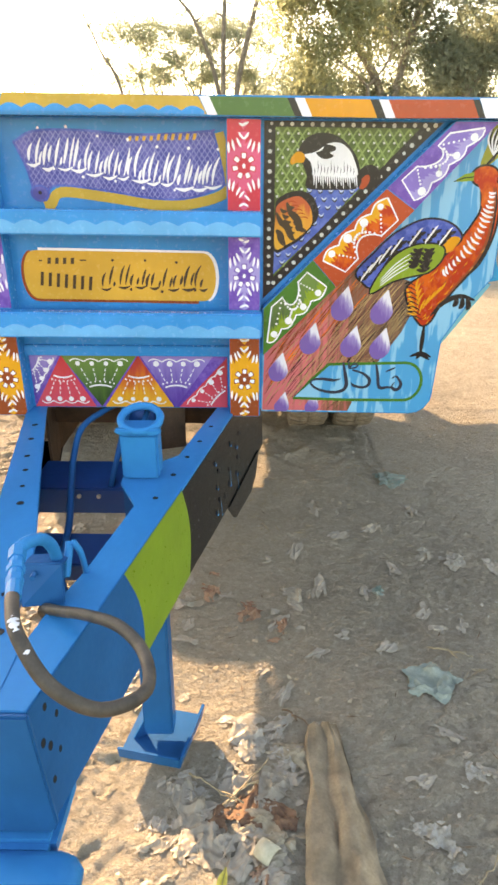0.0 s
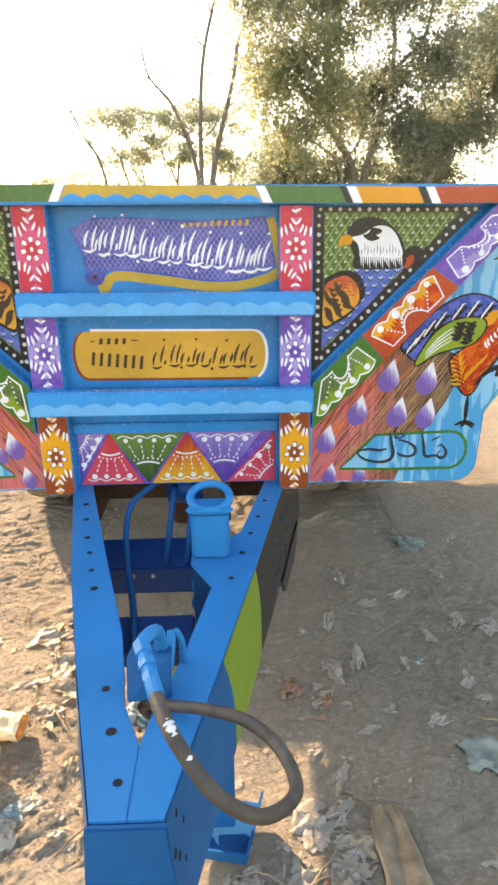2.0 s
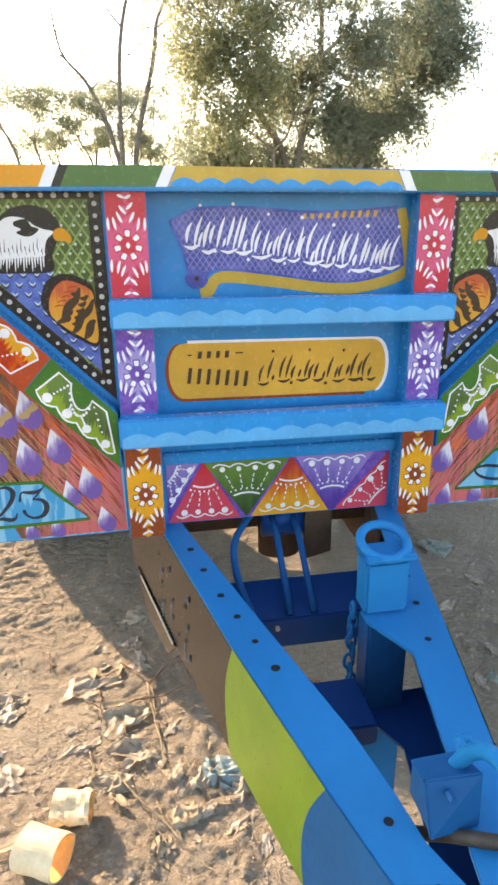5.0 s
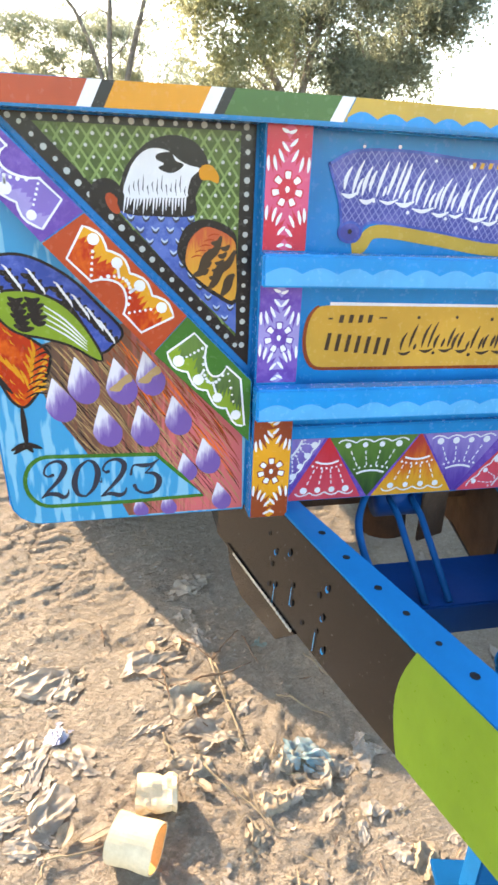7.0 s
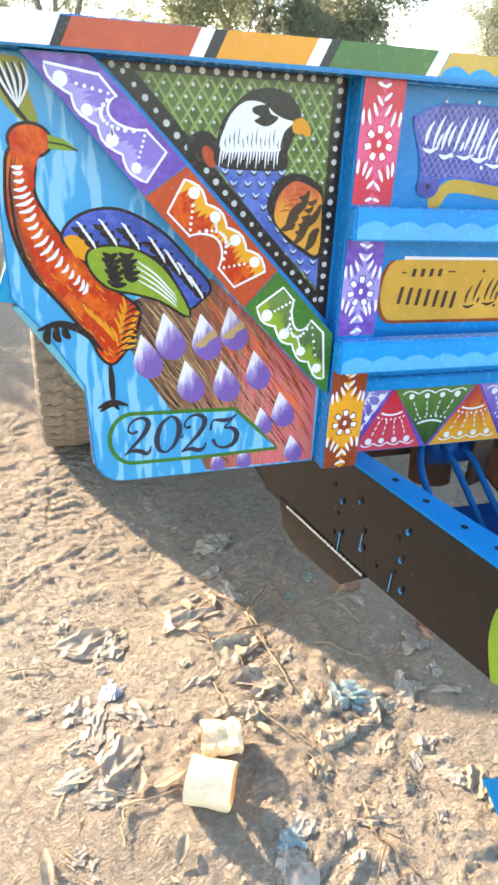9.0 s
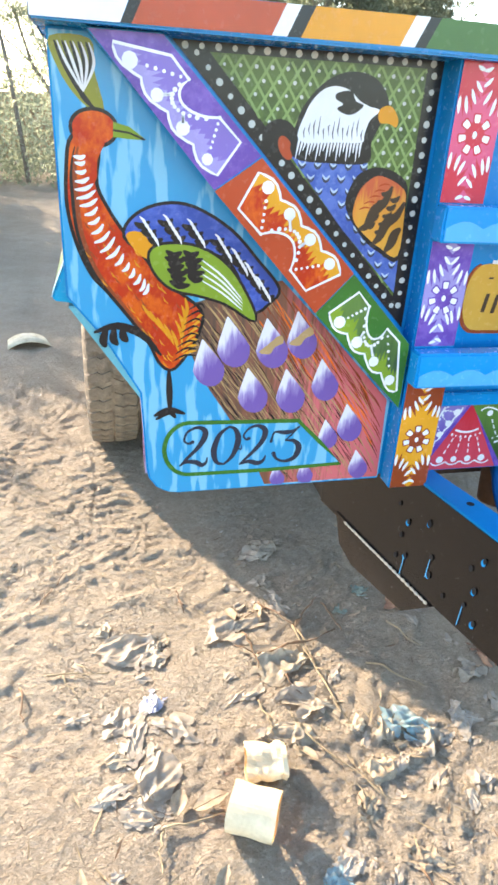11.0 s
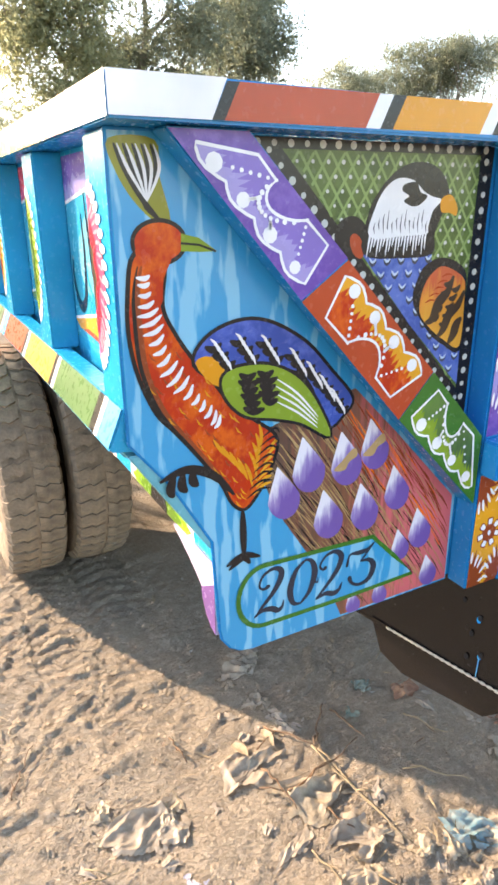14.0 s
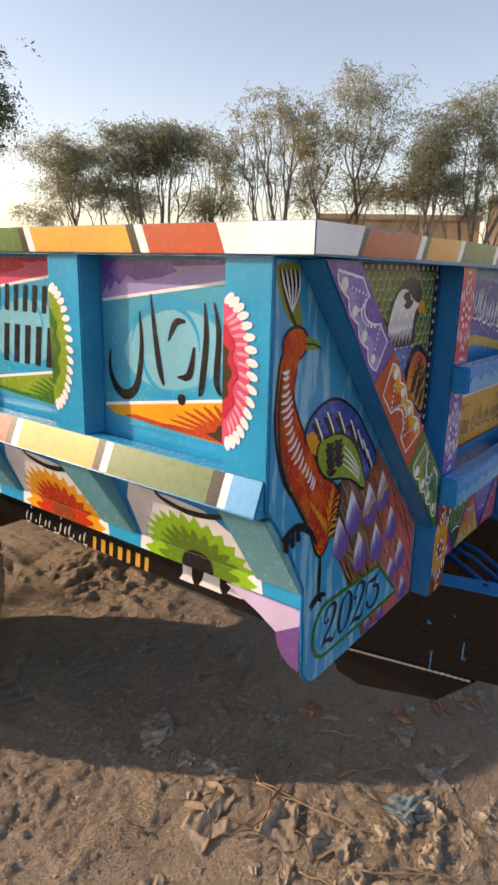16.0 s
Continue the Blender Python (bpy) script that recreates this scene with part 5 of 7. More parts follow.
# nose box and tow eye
nose = part("nose_plate", prism([(-0.036, -1.131, TZ - 0.001), (0.0735, -1.131, TZ - 0.001), (0.0885, -1.131, 0.650), (0.080, -1.131, 0.632), (-0.043, -1.131, 0.632), (-0.0515, -1.131, 0.650)], (0, 0.0105, 0), 0.003), M["shadeblue"], trailer, "blue nose plate")
# flat eye plate with rounded edges round its hole
eye = bmesh.new()
hx, hy, rings = 0.020, -1.285, []
for k in range(48):
    t = k * math.tau / 48
    c, d = math.cos(t), math.sin(t)
    far = 0.112 if d < 0 else min(0.114 / max(abs(c), 1e-6), 0.138 / max(d, 1e-6), 0.165)
    prof = [(0.052, 0.600), (0.060, 0.626), (far - 0.020, 0.6295), (far - 0.005, 0.622), (far, 0.610), (far - 0.003, 0.594), (far - 0.016, 0.586), (0.062, 0.586)]
    rings.append([eye.verts.new((hx + r * c, hy + r * d, z)) for r, z in prof])
for a, b in zip(rings, rings[1:] + rings[:1]):
    for k in range(8):
        eye.faces.new((a[k], b[k], b[(k + 1) % 8], a[(k + 1) % 8]))
bmesh.ops.recalc_face_normals(eye, faces=eye.faces)
part("tow_eye", eye, M["beam"], trailer, "thick blue tow eye plate", True)
part("eye_shank", block(-0.045, 0.085, -1.150, -1.02, 0.592, 0.631, 0.010), M["beam"], trailer)

# cross members between the beams; the blue ones have shade in their colour
part("cross_member", block(-0.258, 0.258, -0.198, -0.018, 0.640, 0.720, 0.004), M["shadenavy"], trailer)
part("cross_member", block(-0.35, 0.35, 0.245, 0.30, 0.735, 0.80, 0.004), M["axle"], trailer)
part("cross_member", block(-0.160, 0.064, -0.535, -0.398, 0.655, 0.703, 0.004), M["shadenavy"], trailer)
for x in (-0.115, -0.06):
    part("plate_bolt", tube([(x, -0.206, 0.698), (x, -0.198, 0.698)], 0.006, 6), M["weld"], trailer)
part("beam_floor", prism([(x, y, 0.648) for x, y in ((0.118, -0.92), (0.150, -0.80), (0.212, -0.47), (0.225, -0.40), (0.060, -0.405), (0.062, -0.45), (0.112, -0.55), (0.066, -0.79), (0.032, -0.92))], (0, 0, 0.006), 0), M["shadenavy"], trailer)
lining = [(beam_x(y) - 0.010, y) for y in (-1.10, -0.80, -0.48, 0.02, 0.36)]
part("beam_lining", prism([(x, y, 0.656) for x, y in lining] + [(x - 0.002, y, 0.656) for x, y in lining[::-1]], (0, 0, 0.20), 0), M["shadenavy"], trailer, "blue inner face of the beam")

# jack post with its tilted ring
post = part("jack_post", block(0.066, 0.154, -0.425, -0.365, TZ + 0.0005, 0.985, 0.006), M["beam"], trailer, "blue box post with a ring on top")
part("post_collar", block(0.062, 0.158, -0.429, -0.361, 0.985, 0.997, 0.004), M["beam"], post)
rp = Vector((0.111, -0.386, 1.010))
ra, rb = Vector((1, 0, 0)), Vector((0, math.cos(0.34), math.sin(0.34)))
part("post_ring", tube([rp + 0.046 * (math.cos(t) * ra + math.sin(t) * rb) for t in (k * math.tau / 28 for k in range(28))], 0.0095, 8, closed=True), M["beam"], post, "", True)
part("post_saddle", block(0.058, 0.164, -0.436, -0.420, 0.990, 1.003, 0.004), M["beam"], post)

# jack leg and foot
leg = part("jack_leg", prism([(0.066, -0.445, 0.055), (0.150, -0.445, 0.055), (0.150, -0.385, 0.055), (0.066, -0.385, 0.055)], (0.002, 0.0, 0.806), 0.005), M["shadeblue"], trailer, "square blue jack leg standing on a folded foot plate")
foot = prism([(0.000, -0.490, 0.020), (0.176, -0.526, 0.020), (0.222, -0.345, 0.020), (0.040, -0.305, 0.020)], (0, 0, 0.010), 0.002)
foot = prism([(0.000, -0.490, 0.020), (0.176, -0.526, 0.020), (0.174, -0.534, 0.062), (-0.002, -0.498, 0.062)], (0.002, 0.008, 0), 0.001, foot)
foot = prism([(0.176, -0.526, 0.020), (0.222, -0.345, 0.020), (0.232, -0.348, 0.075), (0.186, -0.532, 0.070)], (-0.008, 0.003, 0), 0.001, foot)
part("jack_foot", foot, M["shadeblue"], leg, "folded blue foot plate")
part("leg_rib", prism([(0.03, -0.43, 0.031), (0.066, -0.415, 0.031), (0.066, -0.415, 0.10)], (0.003, -0.008, 0), 0), M["shadeblue"], leg)

# hydraulic coupling and hose
cb = part("coupling_bracket", prism([(-0.014, -0.900, 0.8705), (0.058, -0.890, 0.8705), (0.060, -0.880, 0.948), (-0.014, -0.872, 0.940)], (0, 0.006, 0), 0.002), M["shadeblue"], trailer, "blue bracket that holds the hydraulic coupling")
part("bracket_plate", prism([(-0.014, -0.866, 0.931), (0.060, -0.874, 0.939), (0.056, -0.824, 0.926), (-0.012, -0.824, 0.922)], (0, 0, 0.006), 0.001), M["shadeblue"], cb)
part("bracket_side", prism([(-0.010, -0.892, 0.8705), (-0.010, -0.868, 0.930), (-0.010, -0.824, 0.921), (-0.010, -0.824, 0.8705)], (0.005, 0, 0), 0.001), M["shadeblue"], cb)
part("bracket_bolt", tube([(0.012, -0.898, 0.930), (0.012, -0.884, 0.930)], 0.005, 6), M["shadeblue"], cb)
pipe = curve([(0.040, -0.846, 0.930), (0.043, -0.868, 0.972), (0.043, -0.900, 1.008), (0.040, -0.935, 1.030), (0.034, -0.960, 1.038), (0.030, -0.978, 1.036)], 5)
part("steel_pipe", tube(pipe, 0.0105, 10), M["beam"], cb, "", True)
part("bent_rod", tube(curve([(0.052, -0.850, 0.90), (0.056, -0.835, 0.935), (0.056, -0.820, 0.952)], 5), 0.0075, 8), M["beam"], cb, "", True)
part("bent_rod", tube(curve([(0.070, -0.790, 0.86), (0.072, -0.815, 0.925), (0.064, -0.825, 0.955)], 5), 0.006, 8), M["beam"], cb, "", True)
a, b = Vector((0.030, -0.972, 1.037)), Vector((0.066, -1.092, 1.043))
for k, (r, f0, f1) in enumerate(((0.0130, 0.0, 0.24), (0.0098, 0.24, 0.38), (0.0132, 0.38, 0.50), (0.0100, 0.50, 0.62), (0.0122, 0.62, 0.74), (0.0110, 0.74, 1.0))):
    part("coupling_nut" if k % 2 == 0 else "coupling_sleeve", tube([a.lerp(b, f0), a.lerp(b, f1)], r, 6 if k % 2 == 0 else 12), M["beam"], cb)
loop = curve([(0.062, -1.080, 1.043), (0.072, -1.112, 1.045), (0.094, -1.158, 1.038), (0.140, -1.196, 0.995), (0.195, -1.188, 0.948), (0.240, -1.130, 0.922), (0.225, -1.060, 0.922), (0.180, -1.008, 0.925), (0.120, -0.965, 0.910), (0.060, -0.925, 0.885), (0.022, -0.890, 0.862), (0.000, -0.84, 0.81), (0.0, -0.78, 0.74)], 6)
hose = part("hydraulic_hose", tube(loop, 0.0095, 12), M["hose"], trailer, "black rubber hydraulic hose in a loop", True)
for i, n, r in ((9, 4, 0.0075), (14, 2, 0.0055)):
    splash = [Vector(p) + Vector((0.0012, -0.002, 0.0045)) for p in curve(loop[i:i + n], 3)]
    part("hose_paint_mark", tube(splash, [0.0012 + r * math.sin(math.pi * (k + 0.5) / len(splash)) ** 0.7 * (0.72 + 0.28 * math.sin(2.6 * k)) for k in range(len(splash))], 9), M["white"], hose, "", True)
line = curve([(-0.04, 0.13, 0.86), (-0.09, 0.06, 0.852), (-0.135, -0.03, 0.835), (-0.140, -0.12, 0.79), (-0.120, -0.24, 0.755), (-0.085, -0.40, 0.73), (-0.05, -0.60, 0.735), (0.0, -0.72, 0.74)], 6)
part("brake_line", tube(line, 0.009, 10), M["shadeblue"], trailer, "", True)

# tipping ram and struts under the front of the body
ram = part("tipping_ram", tube([(0.02, 0.16, 0.70), (0.02, 0.20, 1.02)], 0.058, 20), M["axle"], trailer, "rust-brown tipping ram between the beams", True)
part("ram_collar", tube([(-0.040, 0.112, 0.822), (0.078, 0.112, 0.822)], 0.043, 20), M["shadenavy"], ram, "dark blue pivot hub", True)
part("ram_cheek", prism([(0.070, 0.06, 0.72), (0.155, 0.09, 0.72), (0.155, 0.09, 1.0), (0.070, 0.06, 1.0)], (0, 0.012, 0), 0.002), M["axle"], ram, "rust-brown cheek plate")
for x in (-0.072, -0.014):
    part("ram_strut", tube([(x + 0.056, 0.100, 0.850), (x + 0.054, 0.010, 0.830), (x + 0.046, -0.188, 0.7225)], 0.0085, 8), M["shadeblue"], ram, "", True)
part("bearing_block", block(-0.075, 0.10, 0.06, 0.12, 0.90, 1.00, 0.012), M["steel"], ram)
# chassis rails behind the tow frame
for sx in (-1, 1):
    part("chassis_rail", block(*sorted((sx * 0.388, sx * 0.30)), 0.625, LENGTH - 0.1, 0.80, 1.035, 0.004), M["beamblack"], trailer)
    part("body_bearer", block(*sorted((sx * 0.40, sx * 0.30)), 0.06, 0.62, 0.871, 1.038, 0.004), M["beamblack"], trailer)
for y in (0.45, 1.3, 2.6, 3.6):
    part("floor_bearer", block(-0.61, 0.61, y, y + 0.07, 0.965, 1.0385, 0.003), M["beamblack"], trailer)
# chain that hangs from the right beam
for k in range(9):
    cpt = Vector((0.070 + 0.004 * math.sin(2.1 * k), -0.345, 0.830 - 0.026 * k))
    s1, s2 = (Vector((1, 0, 0)), Vector((0, 0, 1))) if k % 2 else (Vector((0, 1, 0)), Vector((0, 0, 1)))
    part("chain_link", tube([cpt + 0.010 * math.cos(t) * s1 + 0.019 * math.sin(t) * s2 for t in (j * math.tau / 12 for j in range(12))], 0.0042, 6, closed=True), M["beam"], trailer, "", True)

# ---- wheels: twin tyres on one axle ----
AX_Y, AX_Z, R = 2.11, 0.505, 0.51
part("axle", tube([(-1.05, AX_Y, AX_Z), (1.05, AX_Y, AX_Z)], 0.06, 16), M["axle"], trailer, "", True)
for sx in (-1, 1):
    part("leaf_spring", block(*sorted((sx * 0.39, sx * 0.31)), AX_Y - 0.45, AX_Y + 0.45, 0.60, 0.68, 0.01), M["axle"], trailer)
    part("spring_hanger", block(*sorted((sx * 0.38, sx * 0.32)), AX_Y - 0.48, AX_Y - 0.40, 0.62, 0.81, 0.005), M["axle"], trailer)


def tyre_mesh():
    """A tyre round the x axis with a ribbed road tread and bulged walls."""
    bm = bmesh.new()
    n = 96
    prof = [(-0.085, 0.27), (-0.112, 0.31), (-0.123, 0.38), (-0.120, 0.44), (-0.112, 0.475), (-0.100, 0.494), (-0.075, 0.500), (-0.004, 0.503), (0.004, 0.503), (0.075, 0.500), (0.100, 0.494), (0.112, 0.475), (0.120, 0.44), (0.123, 0.38), (0.112, 0.31), (0.085, 0.27)]
    rings = [[bm.verts.new((x, r * math.sin(k * math.tau / n), r * math.cos(k * math.tau / n))) for x, r in prof] for k in range(n)]
    for k in range(n):
        a, b = rings[k], rings[(k + 1) % n]
        for i in range(len(prof) - 1):
            bm.faces.new((a[i], a[i + 1], b[i + 1], b[i]))
    bmesh.ops.recalc_face_normals(bm, faces=bm.faces)
    return bm


LUGS = 46


def lug_mesh(s):
    """One tread block of the half of the tyre on side s."""
    bm = bmesh.new()
    cols = []
    for x, da, r in ((0.006, 0.30, 0.511), (0.045, 0.05, 0.5105), (0.062, 0.22, 0.510), (0.105, 0.0, 0.502), (0.117, 0.0, 0.478)):
        quad = []
        for e, rr in ((0.0, r - 0.014), (0.0, r), (0.66, r), (0.66, r - 0.014)):
            t = (e + da) * math.tau / LUGS
            quad.append(bm.verts.new((s * x, rr * math.sin(t), rr * math.cos(t))))
        cols.append(quad)
    for p, q in zip(cols, cols[1:]):
        for i in range(3):
            bm.faces.new((p[i], p[i + 1], q[i + 1], q[i]))
    bm.faces.new(cols[0])
    bm.faces.new(cols[-1])
    bmesh.ops.recalc_face_normals(bm, faces=bm.faces)
    me = bpy.data.meshes.new("tread_block")
    bm.to_mesh(me)
    bm.free()
    me.materials.append(M["rubber"])
    return me


def lathe_x(profile, n=40):
    bm = bmesh.new()
    rings = [[bm.verts.new((x, r * math.sin(k * math.tau / n), r * math.cos(k * math.tau / n))) for x, r in profile] for k in range(n)]
    for k in range(n):
        for i in range(len(profile) - 1):
            bm.faces.new((rings[k][i], rings[k][i + 1], rings[(k + 1) % n][i + 1], rings[(k + 1) % n][i]))
    return bm


first = None
lugs = {s: lug_mesh(s) for s in (-1, 1)}
for sx in (-1, 1):
    for x in (0.955, 0.680):
        w = new("wheel")
        w.parent = trailer
        w.matrix_basis = pose(sx * x, AX_Y, AX_Z, 0, 0, 0 if sx < 0 else 180)
        w["label"] = "dusty twin road wheel"
        if first is None:
            first = (part("tyre", tyre_mesh(), M["rubber"], w, "dusty black tyre with chevron tread"), part("wheel_rim", lathe_x([(-0.10, 0.285), (-0.085, 0.262), (-0.02, 0.235), (-0.015, 0.12), (-0.05, 0.10), (-0.05, 0.0)]), M["axle"], w, "", True))
        else:
            for o in first:
                d = new(o.name.split(".")[0], o.data)
                d.parent = w
                if "label" in o:
                    d["label"] = o["label"]
        for k in range(LUGS):
            for s in (-1, 1):
                d = new("tread_block", lugs[s])
                d.parent = w
                d.rotation_euler = (-(k + (0.5 if s > 0 else 0.0)) * math.tau / LUGS, 0, 0)


# the front of the body has settled: its right half stands a finger lower at the top
for ob in trailer.children_recursive:
    if ob.type == "MESH" and ob.parent.name.split(".")[0] != "wheel":
        n = len(ob.data.vertices)
        co = np.empty(n * 3)
        ob.data.vertices.foreach_get("co", co)
        co = co.reshape(-1, 3)
        co[:, 2] -= 0.0105 * np.clip((co[:, 0] + 0.35) / 0.7, 0, 1.5) * np.clip((co[:, 2] - 0.95) / 0.6, 0, 1.3)
        ob.data.vertices.foreach_set("co", co.ravel())
        ob.data.update()


# ---- ground ----
def ground_material():
    n = Nodes("sandy_earth")
    p = n.coords()
    big, mid, fine, grit = n.noise(p, 0.7, 5), n.noise(p, 5.5, 6, 0.62), n.noise(p, 48, 6, 0.7), n.noise(p, 170, 4, 0.65)
    c = n.mix(n.grey(big, 0.35, 0.65), (0.330, 0.266, 0.199), (0.43, 0.358, 0.275))
    c = n.mix(n.grey(mid, 0.42, 0.68, 0, 0.5), c, (0.29, 0.225, 0.165))
    c = n.mix(n.grey(fine, 0.5, 0.75, 0, 0.7), c, (0.53, 0.45, 0.35))
    c = n.mix(n.grey(grit, 0.56, 0.70, 0, 0.65), c, (0.16, 0.12, 0.085))
    c = n.mix(n.grey(n.noise(p, 115, 4, 0.65), 0.58, 0.70, 0, 0.55), c, (0.60, 0.52, 0.42))
    clump = n.noise(p, 21, 8, 0.72)
    h = n.node("Math", {0: n.grey(fine, 0, 1, 0, 0.7), 1: n.grey(grit, 0, 1, 0, 0.40)}, operation="ADD").outputs[0]
    h = n.node("Math", {0: h, 1: n.grey(clump, 0.2, 0.8, 0, 0.9)}, operation="ADD").outputs[0]
    flake = n.noise(n.coords((1.0, 1.7, 1.0), turn=(0, 0, 0.6)), 24, 7, 0.68)
    h = n.node("Math", {0: h, 1: n.grey(flake, 0.50, 0.545, 0, 0.42)}, operation="ADD").outputs[0]
    h = n.node("Math", {0: h, 1: n.grey(n.noise(p, 62, 5, 0.7), 0.52, 0.57, 0, 0.22)}, operation="ADD").outputs[0]
    c = n.mix(n.grey(flake, 0.50, 0.56, 0, 0.22), c, (0.50, 0.415, 0.32))
    return n.done(c, 0.95, bump=h, strength=0.9, distance=0.021, spec=0.15)


M["earth"] = ground_material()


def tread(x, y, x0, w):
    """Chevron tracks pressed into the sand by a tyre that ran along y."""
    u = (x - x0) / w
    if abs(u) > 0.5:
        return 0.0
    ph = (y + abs(u) * 0.09) / 0.068
    tooth = 1 if (ph % 1.0) < 0.55 else -1
    return tooth * 0.0055 * (1 - (2 * abs(u)) ** 6) - 0.008


def smoothstep(a, b, v):
    t = min(1.0, max(0.0, (v - a) / (b - a)))
    return t * t * (3 - 2 * t)


def gz(x, y):
    """The height of the ground."""
    out = math.hypot(max(0.0, -1.75 - x, x - 1.45), max(0.0, -1.05 - y, y - 2.3))
    near = 1 - smoothstep(0.4, 3.5, out)
    h = 0.035 * noise.noise((x * 0.8, y * 0.8, 3.1))
    if near > 0:
        v = Vector((x, y, 0.0))
        rough = 0.25 + 0.75 * smoothstep(-0.3, 0.25, noise.noise((x * 1.3, y * 1.3, 9.0)))
        warp = v + Vector((noise.noise(v * 5), noise.noise(v * 5 + Vector((7, 3, 1))), 0)) * 0.07
        lumps = noise.noise(v * 3.4) * 0.010 + (0.28 - abs(noise.noise(warp * 7.0))) * 0.010
        flake = Vector((warp.x * 8 + warp.y * 3, warp.y * 12 - warp.x * 4, 1.0))
        crust = smoothstep(0.10, 0.20, noise.noise(flake)) * 0.0062 + smoothstep(0.12, 0.20, noise.noise(flake * 2.1 + Vector((3, 1, 0)))) * 0.0040 + smoothstep(0.12, 0.22, noise.noise(warp * 30)) * 0.0028
        crumbs = crust + (0.25 - abs(noise.noise(warp * 17))) * 0.0050 + noise.noise(v * 46) * 0.0020 + noise.noise(v * 70) * 0.0014
        h += near * lumps + (1 - smoothstep(0.05, 0.9, out)) * rough * crumbs
        # churned earth under the body
        churn = smoothstep(-0.25, 0.15, x) * (1 - smoothstep(0.55, 0.85, x)) * smoothstep(1.3, 1.75, y)
        if churn > 0:
            h += churn * near * (0.045 * (0.3 - abs(noise.noise(warp * 2.6 + Vector((1, 5, 2))))) + 0.050 * (0.25 - abs(noise.noise(warp * 7.0 + Vector((4, 2, 6))))) + 0.014 * noise.noise(warp * 21))
        # wheel tracks run forwards from the twin tyres
        for x0 in (-0.955, -0.68, -1.55, 0.68, 0.955):
            fade = smoothstep(0.85, 1.5, y) * (1 - smoothstep(2.6, 3.2, y)) if x0 != -1.55 else smoothstep(0.8, 1.6, y) * (1 - smoothstep(4.5, 6.0, y))
            if fade > 0 and abs(x - x0) < 0.125:
                wob = 0.02 * noise.noise((0, y * 1.5, x0))
                h += tread(x + wob, y, x0, 0.235) * fade * smoothstep(-0.35, 0.1, noise.noise((x * 2.1, y * 2.1, 5)))
        trodden = smoothstep(-0.55, -0.75, y) if y < -0.55 else 0.0
        if trodden > 0:
            h += near * trodden * (0.012 * (0.3 - abs(noise.noise(warp * 9.0 + Vector((2, 2, 8))))) + 0.006 * noise.noise(warp * 22) + 0.004 * noise.noise(v * 60))
    far = smoothstep(30, 250, math.hypot(x, y))
    return h * (1 - 0.6 * smoothstep(4, 14, math.hypot(x, y))) + far * 0.6 * noise.noise((x * 0.01, y * 0.01, 1.7)) - 0.012


def spaced(lo, hi, step, reach, grow=1.13):
    mid = list(np.arange(lo, hi + step / 2, step))
    left, right, s, a, b = [], [], step, lo, hi
    while b < reach:
        s *= grow
        a, b = a - s, b + s
        left.append(a)
        right.append(b)
    return left[::-1] + mid + right


xs, ys = spaced(-1.75, 1.45, 0.0088, 600), spaced(-1.05, 2.3, 0.0095, 600)
verts = [(x, y, gz(x, y)) for y in ys for x in xs]
W = len(xs)
faces = [(j * W + i, j * W + i + 1, (j + 1) * W + i + 1, (j + 1) * W + i) for j in range(len(ys) - 1) for i in range(W - 1)]
ground = raw("ground", verts, faces, M["earth"], smooth=True)
tagged(ground, "dry sandy earth, churned by tyres and strewn with litter", "ground", kind="structure")

# ---- litter ----


def film(name, rgb, second, shine=0.38, rough=0.45):
    """Thin dusty plastic or paper: light shines through it."""
    n = Nodes(name)
    a, b = n.noise(n.coords(), 16, 5, 0.6), n.noise(n.coords(), 120, 4)
    c = n.mix(n.grey(a, 0.35, 0.65), rgb, second)
    c = n.mix(n.grey(b, 0.40, 0.75, 0, 0.5), c, (0.34, 0.27, 0.20))
    c = n.mix(n.grey(n.noise(n.coords(), 34, 5, 0.65), 0.46, 0.60, 0, 0.45), c, (0.36, 0.29, 0.215))
    n.done(c, rough, bump=b, strength=0.2, distance=0.001, spec=0.45)
    t = n.node("BsdfTranslucent", {"Color": c})
    m = n.node("MixShader", {0: shine, 1: n.bsdf.outputs[0], 2: t.outputs[0]})
    n.tree.links.new(m.outputs[0], n.tree.nodes["Material Output"].inputs["Surface"])
    return n.mat


